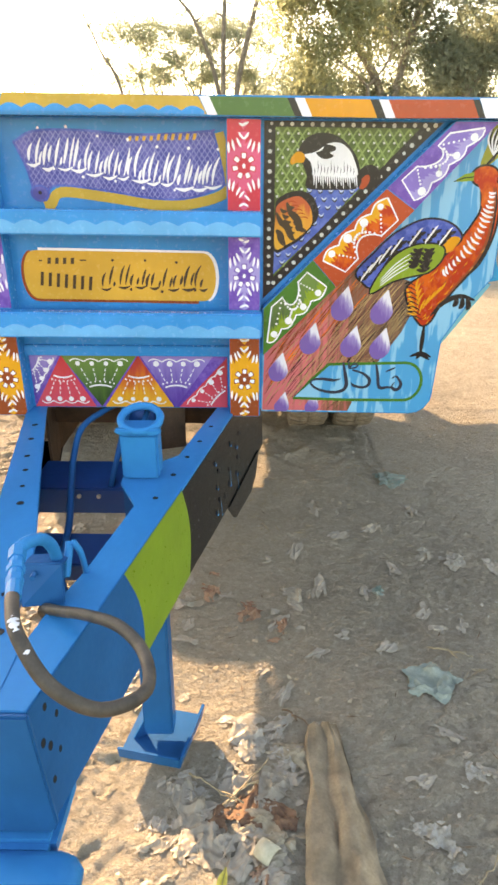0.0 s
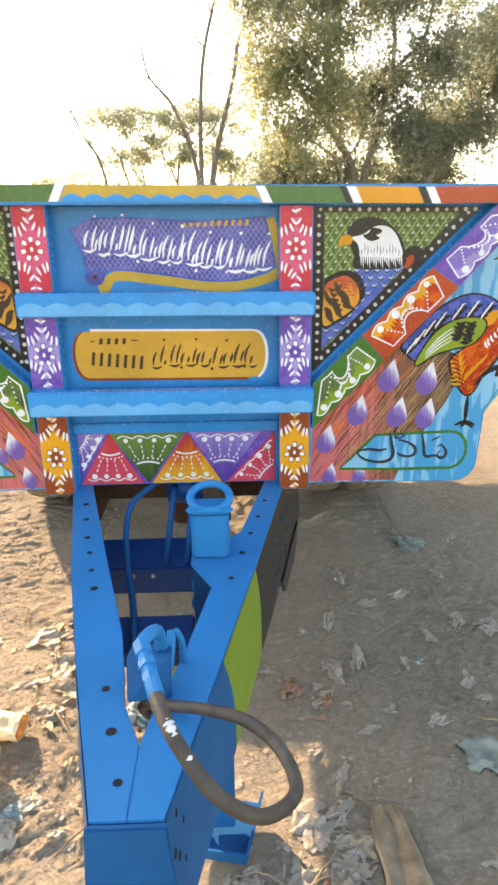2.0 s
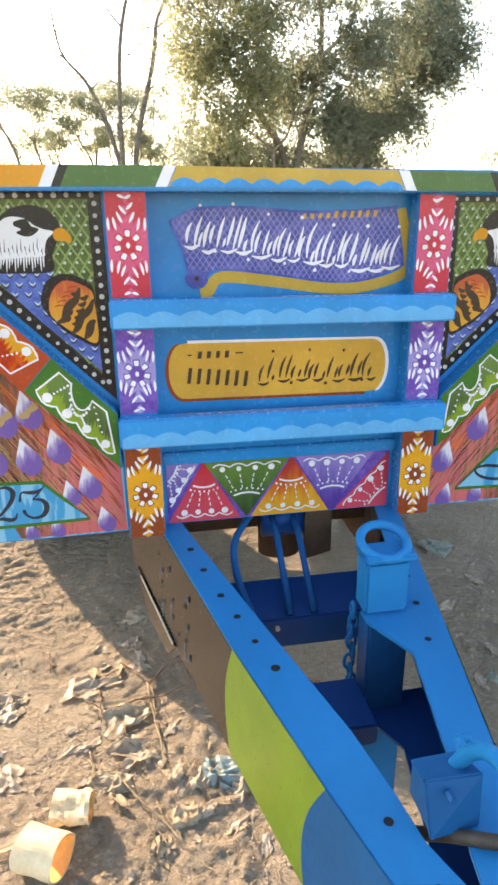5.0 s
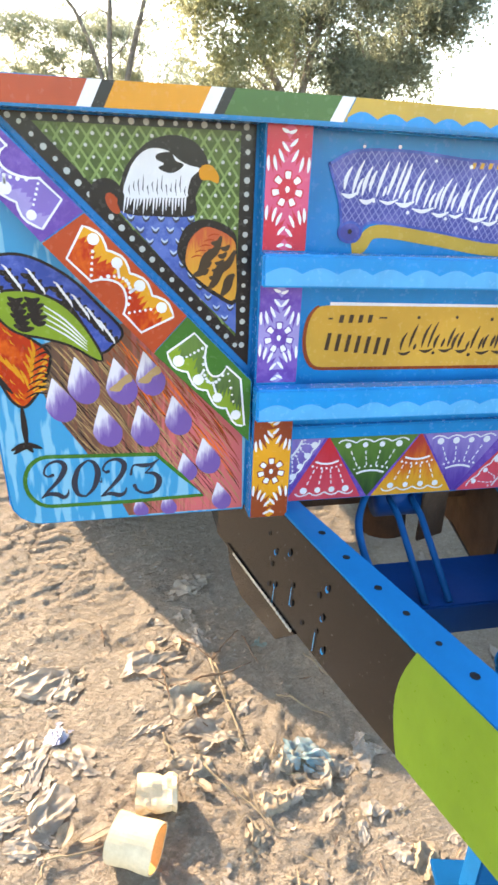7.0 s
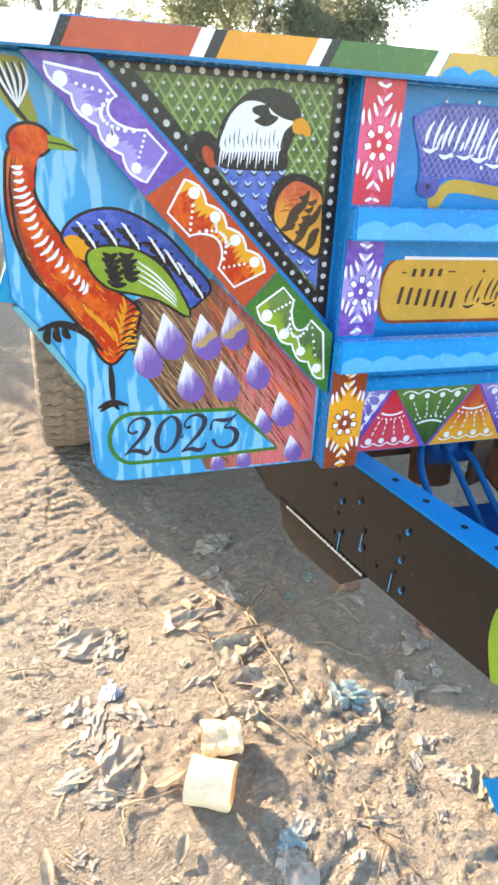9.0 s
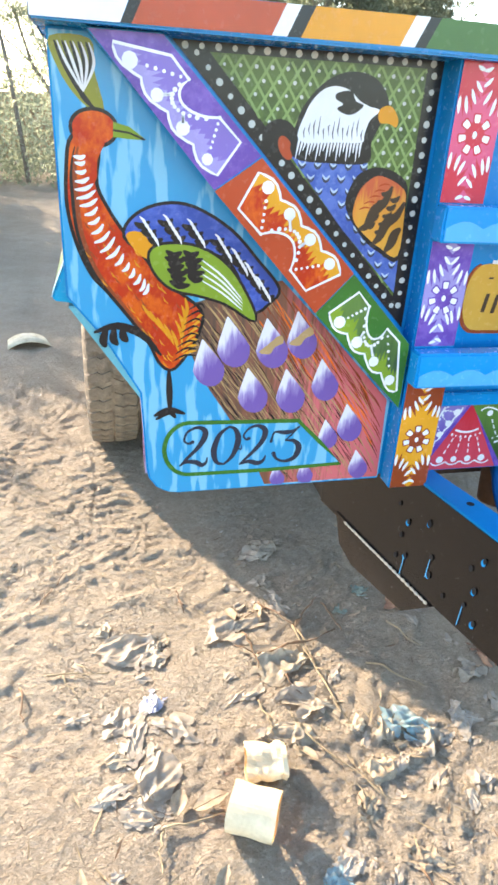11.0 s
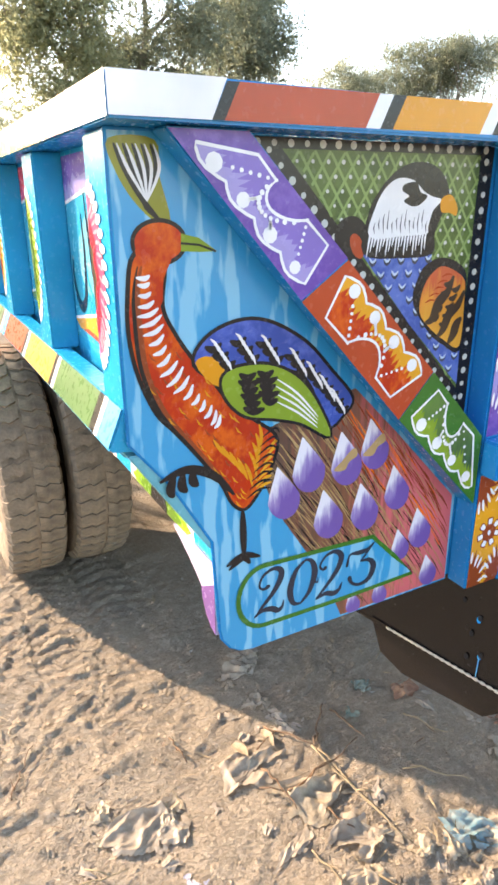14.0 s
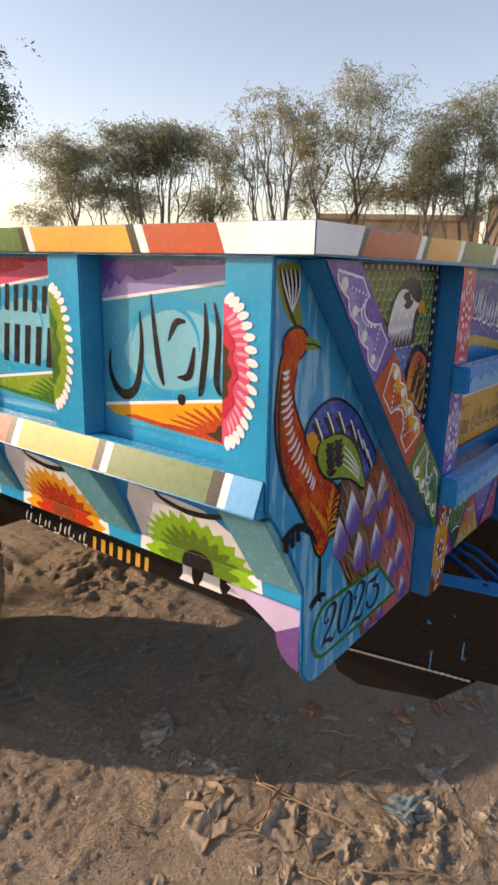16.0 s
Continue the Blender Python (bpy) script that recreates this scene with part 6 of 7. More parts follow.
M.update({
    "straw": worn("dry_straw", (0.36, 0.27, 0.16), 0.8, 20),
    "twig": worn("dry_twig", (0.20, 0.12, 0.07), 0.85, 30),
    "leaf_dry": worn("dry_leaf", (0.36, 0.26, 0.16), 0.75, 30, (0.50, 0.40, 0.28)),
    "bag_grey": film("dirty_grey_plastic", (0.41, 0.345, 0.27), (0.51, 0.445, 0.36)),
    "bag_dust": film("dust_covered_plastic", (0.32, 0.265, 0.21), (0.40, 0.34, 0.275), 0.12, 0.7),
    "bag_white": film("dirty_white_plastic", (0.46, 0.405, 0.335), (0.60, 0.545, 0.47)),
    "bag_blue": film("pale_blue_plastic", (0.16, 0.33, 0.40), (0.34, 0.50, 0.54)),
    "bag_cream": film("cream_plastic", (0.46, 0.38, 0.27), (0.57, 0.485, 0.36)),
    "bag_teal": film("green_plastic", (0.19, 0.29, 0.24), (0.36, 0.44, 0.38)),
    "cloth_green": worn("grey_green_cloth", (0.26, 0.30, 0.25), 0.9, 14, (0.36, 0.39, 0.33), 0.3),
    "leaf_yellow": worn("yellow_leaf", (0.62, 0.46, 0.05), 0.6, 30, (0.72, 0.60, 0.12), 0.2, 0.001),
    "cup": worn("cream_card", (0.58, 0.50, 0.34), 0.6, 20, (0.68, 0.61, 0.45), 0.2, 0.001),
    "wrapper": worn("printed_wrapper", (0.10, 0.14, 0.34), 0.3, 26, (0.70, 0.66, 0.64), 0.2, spec=0.6),
    "card": worn("yellow_card_tube", (0.84, 0.63, 0.36), 0.6, 7, (0.88, 0.73, 0.50), 0.15, 0.001),
    "card_edge": worn("orange_card", (0.74, 0.42, 0.14), 0.6, 9, None, 0.15, 0.001),
    "cloth": worn("brown_sacking", (0.27, 0.19, 0.12), 0.95, 12, (0.42, 0.31, 0.20), 0.6),
    "redrag": worn("rust_red_rag", (0.30, 0.13, 0.075), 0.9, 18, (0.40, 0.24, 0.15)),
    "brick": worn("burnt_shard", (0.12, 0.06, 0.04), 0.9, 20, (0.30, 0.16, 0.09)),
})


def rag(name, label, category, x, y, size, material, seed, height=0.3, ragged=0.28, stretch=1.0, turn=0.0, n=34, ridges=8):
    """A crumpled sheet on the ground: it is drawn together along creases that rise from it, and its edge is torn."""
    rnd = random.Random(seed)
    off = Vector((seed * 3.7, seed * 1.3, 0.5))
    creases = []
    for _ in range(ridges):
        a = rnd.uniform(-1.0, 1.0) * 1.35
        creases.append((math.cos(a), math.sin(a), rnd.uniform(-0.75, 0.75), rnd.uniform(0.10, 0.24), rnd.uniform(0.35, 1.0), rnd.uniform(-0.6, 0.6)))
    verts, faces = [], []
    c, s = math.cos(turn), math.sin(turn)
    for j in range(n):
        for i in range(n):
            u, v = i / (n - 1) * 2 - 1, j / (n - 1) * 2 - 1
            pu = u + 0.45 * noise.noise(Vector((u * 1.3, v * 1.3, 0)) + off)
            pv = v + 0.45 * noise.noise(Vector((u * 1.3, v * 1.3, 4)) + off)
            h = 0.0
            for cx, cy, o, w, k, mid in creases:
                d = -pu * cy + pv * cx - o + 0.10 * noise.noise(Vector((u * 3, v * 3, o * 9)) + off)
                run = pu * cx + pv * cy - mid
                f = max(0.0, 1 - abs(d) / w) * max(0.0, 1 - run * run * 0.8)
                h += k * f
                pull = 0.55 * f * d
                pu, pv = pu + pull * cy, pv - pull * cx
            h += 0.30 * abs(noise.noise(Vector((u * 4 + v * 2, v * 6, 6)) + off)) + 0.28 * abs(noise.noise(Vector((u * 9 - v * 5, v * 8 + u * 3, 1)) + off)) + 0.10 * noise.noise(Vector((u * 17, v * 15, 3)) + off)
            edge = max(0.0, 1 - (u * u + v * v) * 0.8)
            px, py = pu * size * stretch, pv * size
            wx, wy = x + px * c - py * s, y + px * s + py * c
            verts.append((wx, wy, gz(wx, wy) + 0.003 + size * height * max(0.0, h) * (0.25 + 0.75 * edge)))
    for j in range(n - 1):
        for i in range(n - 1):
            u, v = (i + 0.5) / (n - 1) * 2 - 1, (j + 0.5) / (n - 1) * 2 - 1
            if math.hypot(u, v) < 0.76 + 1.6 * ragged * noise.noise(Vector((u * 2.6, v * 2.6, 11)) + off) + 0.25 * ragged * noise.noise(Vector((u * 8, v * 8, 5)) + off):
                a = j * n + i
                faces.append((a, a + 1, a + n + 1, a + n))
    used = sorted({k for f in faces for k in f})
    index = {k: i for i, k in enumerate(used)}
    ob = raw(name, [verts[k] for k in used], [tuple(index[k] for k in f) for f in faces], M[material], smooth=n > 40)
    return tagged(ob, label, category, group="litter on the ground")


RAGS = [
    ("plastic_bag", "crumpled grey plastic bag half buried in sand", "bag_grey", [(-0.951, 0.500, 0.095), (-0.870, 0.435, 0.06), (-0.600, 0.535, 0.100), (-0.440, 0.190, 0.095), (-0.988, 0.220, 0.065), (-0.826, 0.169, 0.055), (-0.915, 0.030, 0.095), (-0.951, -0.078, 0.050), (-0.107, 0.024, 0.075), (-0.415, 0.960, 0.085), (-0.451, 0.751, 0.055), (0.114, 0.222, 0.06), (0.21, -0.60, 0.08), (0.43, -0.56, 0.07), (0.25, -0.70, 0.07), (1.21, 0.53, 0.06), (0.53, 0.26, 0.06)]),
    ("plastic_bag", "dirty white plastic bag crumpled on the sand", "bag_white", [(-0.024, -0.134, 0.042), (0.000, -0.255, 0.060), (-0.509, -0.36, 0.060), (-0.455, -0.289, 0.035), (-0.358, -0.38, 0.03), (0.345, -0.367, 0.07), (0.14, -0.66, 0.04), (0.865, -0.705, 0.05), (1.0, -0.51, 0.035), (-1.011, -0.221, 0.035), (0.36, -0.43, 0.055), (0.22, -0.58, 0.045), (0.47, -0.46, 0.04), (-0.001, 0.046, 0.05)]),
    ("plastic_bag", "torn cream plastic bag on the sand", "bag_cream", [(-0.529, 0.089, 0.055), (-0.237, 0.057, 0.050), (-1.030, 0.598, 0.045), (-0.858, 0.508, 0.050), (-0.470, 0.375, 0.100), (-0.485, 0.078, 0.055), (-1.003, 0.092, 0.045), (-0.32, 0.09, 0.04), (0.44, -0.73, 0.05)]),
    ("plastic_bag", "pale blue plastic bag twisted into a knot", "bag_blue", [(-0.168, 0.070, 0.072), (-0.509, -0.315, 0.045)]),
    ("plastic_bag", "faded green plastic scrap", "bag_teal", [(1.083, 1.267, 0.085), (-0.099, 0.641, 0.040), (-0.21, 0.554, 0.030), (0.86, 0.30, 0.03)]),
    ("cloth_scrap", "flat grey green cloth scrap on the sand", "cloth_green", [(0.96, -0.18, 0.10)]),
    ("wrapper", "crumpled printed wrapper in blue and red", "wrapper", [(-0.893, 0.270, 0.045)]),
    ("rag", "torn scarlet scrap of cloth among the litter", "redrag", [(0.40, -0.79, 0.03), (0.46, -0.85, 0.025)]),
    ("rag", "rust red rag trodden into the sand", "redrag", [(0.008, 0.551, 0.05), (0.20, 0.277, 0.06), (0.36, 0.16, 0.05), (0.475, 0.089, 0.045)]),
    ("cardboard_scrap", "curled dry cardboard scrap", "leaf_dry", [(-0.288, -0.059, 0.055), (-0.276, -0.298, 0.045), (-0.36, -0.14, 0.035), (0.39, -0.67, 0.06), (0.06, -0.30, 0.07), (0.50, -0.45, 0.06)]),
    ("burnt_scrap", "dark burnt scrap among the litter", "brick", [(0.37, -0.63, 0.055), (0.29, -0.645, 0.045), (0.45, -0.64, 0.05)]),
    ("plastic_bag", "clear dusty plastic crumpled beside the jack", "bag_dust", [(0.30, -0.72, 0.05), (0.39, -0.86, 0.05), (0.46, -0.53, 0.05), (0.18, -0.56, 0.045), (0.35, -0.76, 0.045), (0.44, -0.80, 0.05), (0.33, -0.55, 0.05), (0.26, -0.63, 0.045), (0.42, -0.92, 0.05), (0.37, -0.68, 0.05)]),
]
seed = 1
for name, label, material, places in RAGS:
    for x, y, s in places:
        seed += 1
        rag(name, label, "litter", x, y, s * 0.92, material, seed, height=0.17, ragged=0.36, stretch=1.0 + 0.5 * ((seed * 7) % 5) / 5, turn=seed * 1.7, n=44)

# small torn scraps round the larger rubbish
rnd = random.Random(77)
SCRAPS = {"plastic_bag": "plastic_scrap", "rag": "rag_scrap", "cardboard_scrap": "cardboard_scrap"}
for name, label, material, places in RAGS:
    if name not in SCRAPS or material in ("bag_teal", "bag_blue"):
        continue
    for x, y, size in places:
        for _ in range(2):
            seed += 1
            a, r = rnd.random() * math.tau, size * rnd.uniform(1.1, 2.2)
            rag(SCRAPS[name], "small torn scrap of " + label.split(" ", 1)[1] if name != "cardboard_scrap" else "small curled scrap of dry cardboard", "litter", x + r * math.cos(a), y + r * math.sin(a), size * rnd.uniform(0.22, 0.42), material if rnd.random() < 0.5 else "bag_dust", seed, height=0.22, ragged=0.45, stretch=rnd.uniform(1.0, 2.2), turn=rnd.random() * 6, n=14, ridges=4)

# flat scraps trodden into the shaded ground beside the beam
for x, y, size in ((0.424, 0.50, 0.05), (0.744, 0.712, 0.06), (0.551, 0.568, 0.05), (0.632, 0.322, 0.055), (0.814, 0.288, 0.045), (1.135, 0.928, 0.06), (1.213, 0.535, 0.045), (1.019, 0.185, 0.05), (1.144, 0.121, 0.045), (1.039, 0.087, 0.04), (0.514, 0.283, 0.045), (0.464, 0.109, 0.05), (0.898, 0.765, 0.05), (0.399, -0.127, 0.045), (0.474, -0.228, 0.04), (0.958, -0.380, 0.05), (1.033, -0.498, 0.04), (0.854, -0.529, 0.045), (0.139, 0.010, 0.04), (1.374, 0.495, 0.05), (0.70, 0.05, 0.04), (0.60, -0.05, 0.035), (0.84, -0.02, 0.04), (0.95, 0.45, 0.05), (0.66, 0.95, 0.06)):
    seed += 1
    rag("trodden_scrap", "dust-covered plastic scrap trodden into the ground", "litter", x, y, size * 0.62, "bag_dust", seed, height=0.20, ragged=0.38, stretch=1.4 + 1.3 * rnd.random(), turn=rnd.random() * 6, n=24, ridges=6)

# old sacking in two long folds beside the jack
verts, faces, n, m = [], [], 26, 46
for j in range(m):
    t = j / (m - 1)
    for i in range(n):
        u = i / (n - 1)
        w = 0.055 + 0.11 * t
        x = 0.578 + (u - 0.42) * w * 1.5 + 0.02 * noise.noise((u * 3, t * 5, 2)) + 0.01 * t
        y = -0.355 - 0.70 * t + 0.012 * noise.noise((u * 5, t * 2, 7))
        fold = 0.028 * abs(math.sin(u * math.tau + 0.3)) * (0.6 + 0.5 * noise.noise((u * 2, t * 3, 1))) + 0.012 * abs(noise.noise((u * 7, t * 9, 4)))
        verts.append((x, y, gz(x, y) + 0.006 + max(0, fold)))
sack = thing("sacking", "strip of brown sacking in two long folds on the sand", "cloth", at=(0, 0, 0))
for i0, i1 in ((0, 12), (12, n - 1)):
    strip, quads = [], []
    for j in range(m):
        strip += verts[j * n + i0:j * n + i1 + 1]
    w = i1 - i0 + 1
    for j in range(m - 1):
        quads += [(j * w + i, (j + 1) * w + i, (j + 1) * w + i + 1, j * w + i + 1) for i in range(w - 1)]
    raw("fold", strip, quads, M["cloth"], sack, "", True)


# two yellow card tubes lying on the sand
def card_tube(x, y, r, length, turn, squash, label, dent=0.0):
    t = thing("cardboard_tube", label, "tube", group="yellow card tubes", at=(x, y, gz(x, y) + r * squash + 0.002))
    t.rotation_euler = (0, 0, turn)
    n, k = 40, 9

    def rings(bm, rr, reach):
        out = []
        for i in range(k):
            f = i / (k - 1) - 0.5
            row = []
            for q in range(n):
                a = q * math.tau / n
                fold = 1 - dent * max(0.0, noise.noise((1.6 * math.cos(a) + 3 * f, 1.6 * math.sin(a), 4 * f + 8.0)) + 0.15)
                row.append(bm.verts.new((f * length * reach * (1 + 0.02 * math.sin(3 * a)), rr * fold * math.cos(a) * (1 + 0.03 * math.sin(2 * a + i)), rr * fold * squash * math.sin(a) * (1 - 0.08 * max(0, math.cos(a - 1.2 + 0.2 * i))))))
            out.append(row)
        return out

    def skin(bm, rows, inward):
        for p, q in zip(rows, rows[1:]):
            for j in range(n):
                m = (j + 1) % n
                bm.faces.new((q[j], q[m], p[m], p[j]) if inward else (p[j], p[m], q[m], q[j]))

    bm = bmesh.new()
    outer, inner = rings(bm, r, 1.0), rings(bm, r - 0.003, 1.0)
    skin(bm, outer, False)
    skin(bm, inner, True)
    for o, i in ((outer[0], inner[0]), (outer[-1], inner[-1])):
        for q in range(n):
            bm.faces.new((o[q], o[(q + 1) % n], i[(q + 1) % n], i[q]))
    bmesh.ops.recalc_face_normals(bm, faces=bm.faces)
    part("tube_wall", bm, M["card"], t)
    lining = bmesh.new()
    skin(lining, rings(lining, r - 0.0042, 0.985), True)
    part("lining", lining, M["card_edge"], t, "orange inner face", True)


card_tube(-0.674, -0.148, 0.060, 0.118, -0.46, 0.95, "pale yellow card tube, open at both ends, lying on sand")
card_tube(-0.612, -0.010, 0.056, 0.108, -0.12, 0.70, "squashed pale yellow card tube lying on sand", 0.45)


# a long yellow leaf, a torn cream cup and a curled board on the sand
def long_leaf(a, b, width, label="long yellow leaf folded along its midrib", material="leaf_yellow"):
    t = thing("leaf", label, "leaf", at=(0, 0, 0))
    a, b = Vector((*a, 0)), Vector((*b, 0))
    side = (b - a).normalized().cross(Vector((0, 0, 1)))
    verts, faces = [], []
    for k in range(13):
        f = k / 12
        p = a.lerp(b, f)
        w = width * math.sin(math.pi * min(0.98, f + 0.02)) ** 0.7
        for s, up in ((-1, 0.012), (0, 0.002), (1, 0.010)):
            q = p + side * s * w
            verts.append((q.x, q.y, gz(q.x, q.y) + 0.008 + up * w / width + 0.010 * f))
    for k in range(12):
        faces += [(3 * k + i, 3 * k + i + 1, 3 * k + i + 4, 3 * k + i + 3) for i in (0, 1)]
    raw("blade", verts, faces, M[material], t, "", True)
    part("midrib", tube([Vector(verts[3 * k + 1]) + Vector((0, 0, 0.001)) for k in range(13)], [0.0016 - 0.0001 * k for k in range(13)], 5), M["straw"], t)


long_leaf((0.299, -0.880), (0.316, -0.785), 0.012)
for a, b, w in (((-0.862, -0.098), (-0.838, -0.030), 0.020), ((-0.815, -0.085), (-0.722, -0.062), 0.022), ((-0.640, -0.02), (-0.600, 0.06), 0.016), ((-0.505, 0.040), (-0.462, -0.010), 0.013), ((-0.600, 0.640), (-0.585, 0.560), 0.016), ((-0.495, 0.640), (-0.500, 0.555), 0.015), ((-0.790, -0.300), (-0.755, -0.240), 0.014), ((-1.08, -0.30), (-1.09, -0.19), 0.014)):
    long_leaf(a, b, w, "dry tan leaf curled along its midrib", "leaf_dry")


def curled_board(name, label, x, y, length, width, turn, bend, material):
    t = thing(name, label, "litter", group="litter on the ground", at=(x, y, gz(x, y)))
    t.rotation_euler = (0, 0, turn)
    verts, faces = [], []
    n = 14
    for lift in (0.0, 0.003):
        for i in range(n):
            a = (i / (n - 1) - 0.5) * bend
            for s in (-0.5, 0.5):
                verts.append((length / bend * math.sin(a) * (1 - 0.12 * s), s * width, 0.006 + lift + length / bend * (math.cos(a) - math.cos(bend / 2))))
    for i in range(n - 1):
        faces += [(2 * i, 2 * i + 1, 2 * i + 3, 2 * i + 2), (2 * n + 2 * i, 2 * n + 2 * i + 2, 2 * n + 2 * i + 3, 2 * n + 2 * i + 1)]
        faces += [(2 * i, 2 * i + 2, 2 * n + 2 * i + 2, 2 * n + 2 * i), (2 * i + 1, 2 * n + 2 * i + 1, 2 * n + 2 * i + 3, 2 * i + 3)]
    raw("sheet", verts, faces, M[material], t, "", True)


curled_board("paper_cup", "torn cream paper cup lying on the rubbish", 0.415, -0.740, 0.075, 0.050, 0.9, 2.6, "cup")
curled_board("cardboard_piece", "curled pale cardboard piece on the bare ground", -1.53, 3.62, 0.30, 0.22, 0.2, 1.2, "cup")


def stick(name, label, a, b, r, material, seed, forks=0):
    t = thing(name, label, "stick", group="sticks and straws", at=(0, 0, 0))
    rnd = random.Random(seed)
    pts = []
    for k in range(9):
        f = k / 8
        x, y = a[0] + (b[0] - a[0]) * f + rnd.uniform(-1, 1) * 0.006, a[1] + (b[1] - a[1]) * f + rnd.uniform(-1, 1) * 0.006
        pts.append((x, y, gz(x, y) + r + 0.006 + rnd.random() * 0.006))
    part("stem", tube(pts, [0.75 * r * (1.1 - 0.5 * k / 8) for k in range(9)], 6), M[material], t, "", True)
    for _ in range(forks):
        k = rnd.randrange(2, 7)
        p = Vector(pts[k])
        e = p + Vector((rnd.uniform(-0.09, 0.09), rnd.uniform(-0.09, 0.09), 0))
        e.z = gz(e.x, e.y) + 0.012
        part("side_twig", tube([p, p.lerp(e, 0.5) + Vector((0, 0, 0.008)), e], r * 0.6, 5), M[material], t, "", True)


STICKS = [((-0.392, 0.500), (-0.340, 0.110), 0.0034, "straw", 1), ((-0.380, 0.490), (-0.352, 0.150), 0.0026, "straw", 0), ((-0.385, 0.502), (-0.272, 0.633), 0.0055, "twig", 1), ((-0.257, 0.590), (-0.232, 0.448), 0.0050, "twig", 0), ((-0.540, 0.395), (-0.253, 0.455), 0.0045, "twig", 2), ((-0.481, 0.647), (-0.388, 0.503), 0.0040, "twig", 1),
          ((-0.584, 0.217), (-0.553, 0.105), 0.0036, "straw", 0), ((-0.471, 0.076), (-0.300, -0.150), 0.0034, "straw", 0), ((-0.068, 0.463), (0.003, 0.331), 0.0032, "straw", 0), ((-1.198, 0.419), (-1.015, 0.399), 0.0036, "straw", 1), ((-1.152, 0.409), (-1.112, 0.310), 0.0032, "straw", 0), ((-1.276, 0.382), (-1.256, 0.248), 0.0045, "twig", 0),
          ((-0.771, 0.757), (-0.752, 0.670), 0.0040, "twig", 1), ((-0.898, -0.132), (-0.735, -0.105), 0.0036, "straw", 0), ((-0.898, -0.132), (-0.913, -0.240), 0.0036, "straw", 0), ((-0.565, 0.500), (-0.545, 0.340), 0.0040, "twig", 1), ((-0.475, 0.300), (-0.440, 0.215), 0.0040, "twig", 0), ((0.47, -0.30), (0.55, -0.36), 0.004, "twig", 1),
          ((0.98, -0.02), (1.12, -0.06), 0.003, "straw", 0), ((0.88, -0.86), (0.98, -0.74), 0.003, "straw", 0), ((-0.20, 0.30), (-0.05, 0.18), 0.003, "straw", 0), ((0.30, -0.62), (0.42, -0.48), 0.004, "straw", 1), ((-1.25, 0.75), (-1.16, 0.92), 0.003, "twig", 0), ((-0.30, -0.32), (-0.24, -0.47), 0.0040, "twig", 1), ((0.20, -0.52), (0.33, -0.60), 0.0035, "straw", 1)]
for k, (a, b, r, m, f) in enumerate(STICKS):
    stick("twig" if m == "twig" else "straw", "dry brown twig lying on the sand" if m == "twig" else "dry yellow straw lying on the sand", a, b, r, m, 40 + k, f)


# small dry leaves, chips and clods past counting
def chips(name, label, material, count, lo, hi, area, seed, curl=0.4, density=None, slim=(0.25, 0.6)):
    rnd = random.Random(seed)
    verts, faces = [], []
    while len(faces) < count * 2:
        x, y = rnd.uniform(area[0], area[1]), rnd.uniform(area[2], area[3])
        if density is not None and noise.noise((x * 1.7 + seed, y * 1.7, 2.0)) < density * rnd.random():
            continue
        s, t = rnd.uniform(lo, hi), rnd.random() * math.tau
        w, c = s * rnd.uniform(*slim), rnd.uniform(0, curl) * s
        z = gz(x, y) + 0.003
        b = len(verts)
        for u, v, h in ((-1, 0, c), (0, -w / s, 0), (1, 0, c), (0, w / s, 0), (0, 0, -0.3 * c)):
            verts.append((x + s * (u * math.cos(t) - v * math.sin(t)), y + s * (u * math.sin(t) + v * math.cos(t)), z + max(0, h) + rnd.random() * 0.004))
        faces += [(b, b + 1, b + 3), (b + 1, b + 2, b + 3)]
    return tagged(raw(name, verts, faces, M[material]), label, "litter", kind="stuff")


def clods(name, label, count, area, seed):
    """Crumbs of earth, thick in patches and thin between them."""
    rnd = random.Random(seed)
    verts, faces = [], []
    ico = [(0, 0, 1), (0.9, 0, 0.2), (0.28, 0.85, 0.2), (-0.72, 0.53, 0.2), (-0.72, -0.53, 0.2), (0.28, -0.85, 0.2)]
    while len(faces) < 5 * count:
        x, y = rnd.uniform(area[0], area[1]), rnd.uniform(area[2], area[3])
        thick = smoothstep(-0.05, 0.45, noise.noise((x * 4.0, y * 4.0, 7.7)) + 0.5 * noise.noise((x * 1.5, y * 1.5, 2.2)))
        if rnd.random() > 0.05 + 0.95 * thick:
            continue
        s = 0.0018 + 0.0065 * rnd.random() ** 3
        b, z, t = len(verts), gz(x, y) - 0.001, rnd.random() * 6
        for p in ico:
            k = s * rnd.uniform(0.7, 1.3)
            verts.append((x + k * (p[0] * math.cos(t) - p[1] * math.sin(t)), y + k * (p[0] * math.sin(t) + p[1] * math.cos(t)), z + k * p[2] * 0.6))
        faces += [(b, b + 1 + i, b + 1 + (i + 1) % 5) for i in range(5)]
    return tagged(raw(name, verts, faces, M["earth"]), label, "clods", kind="stuff")


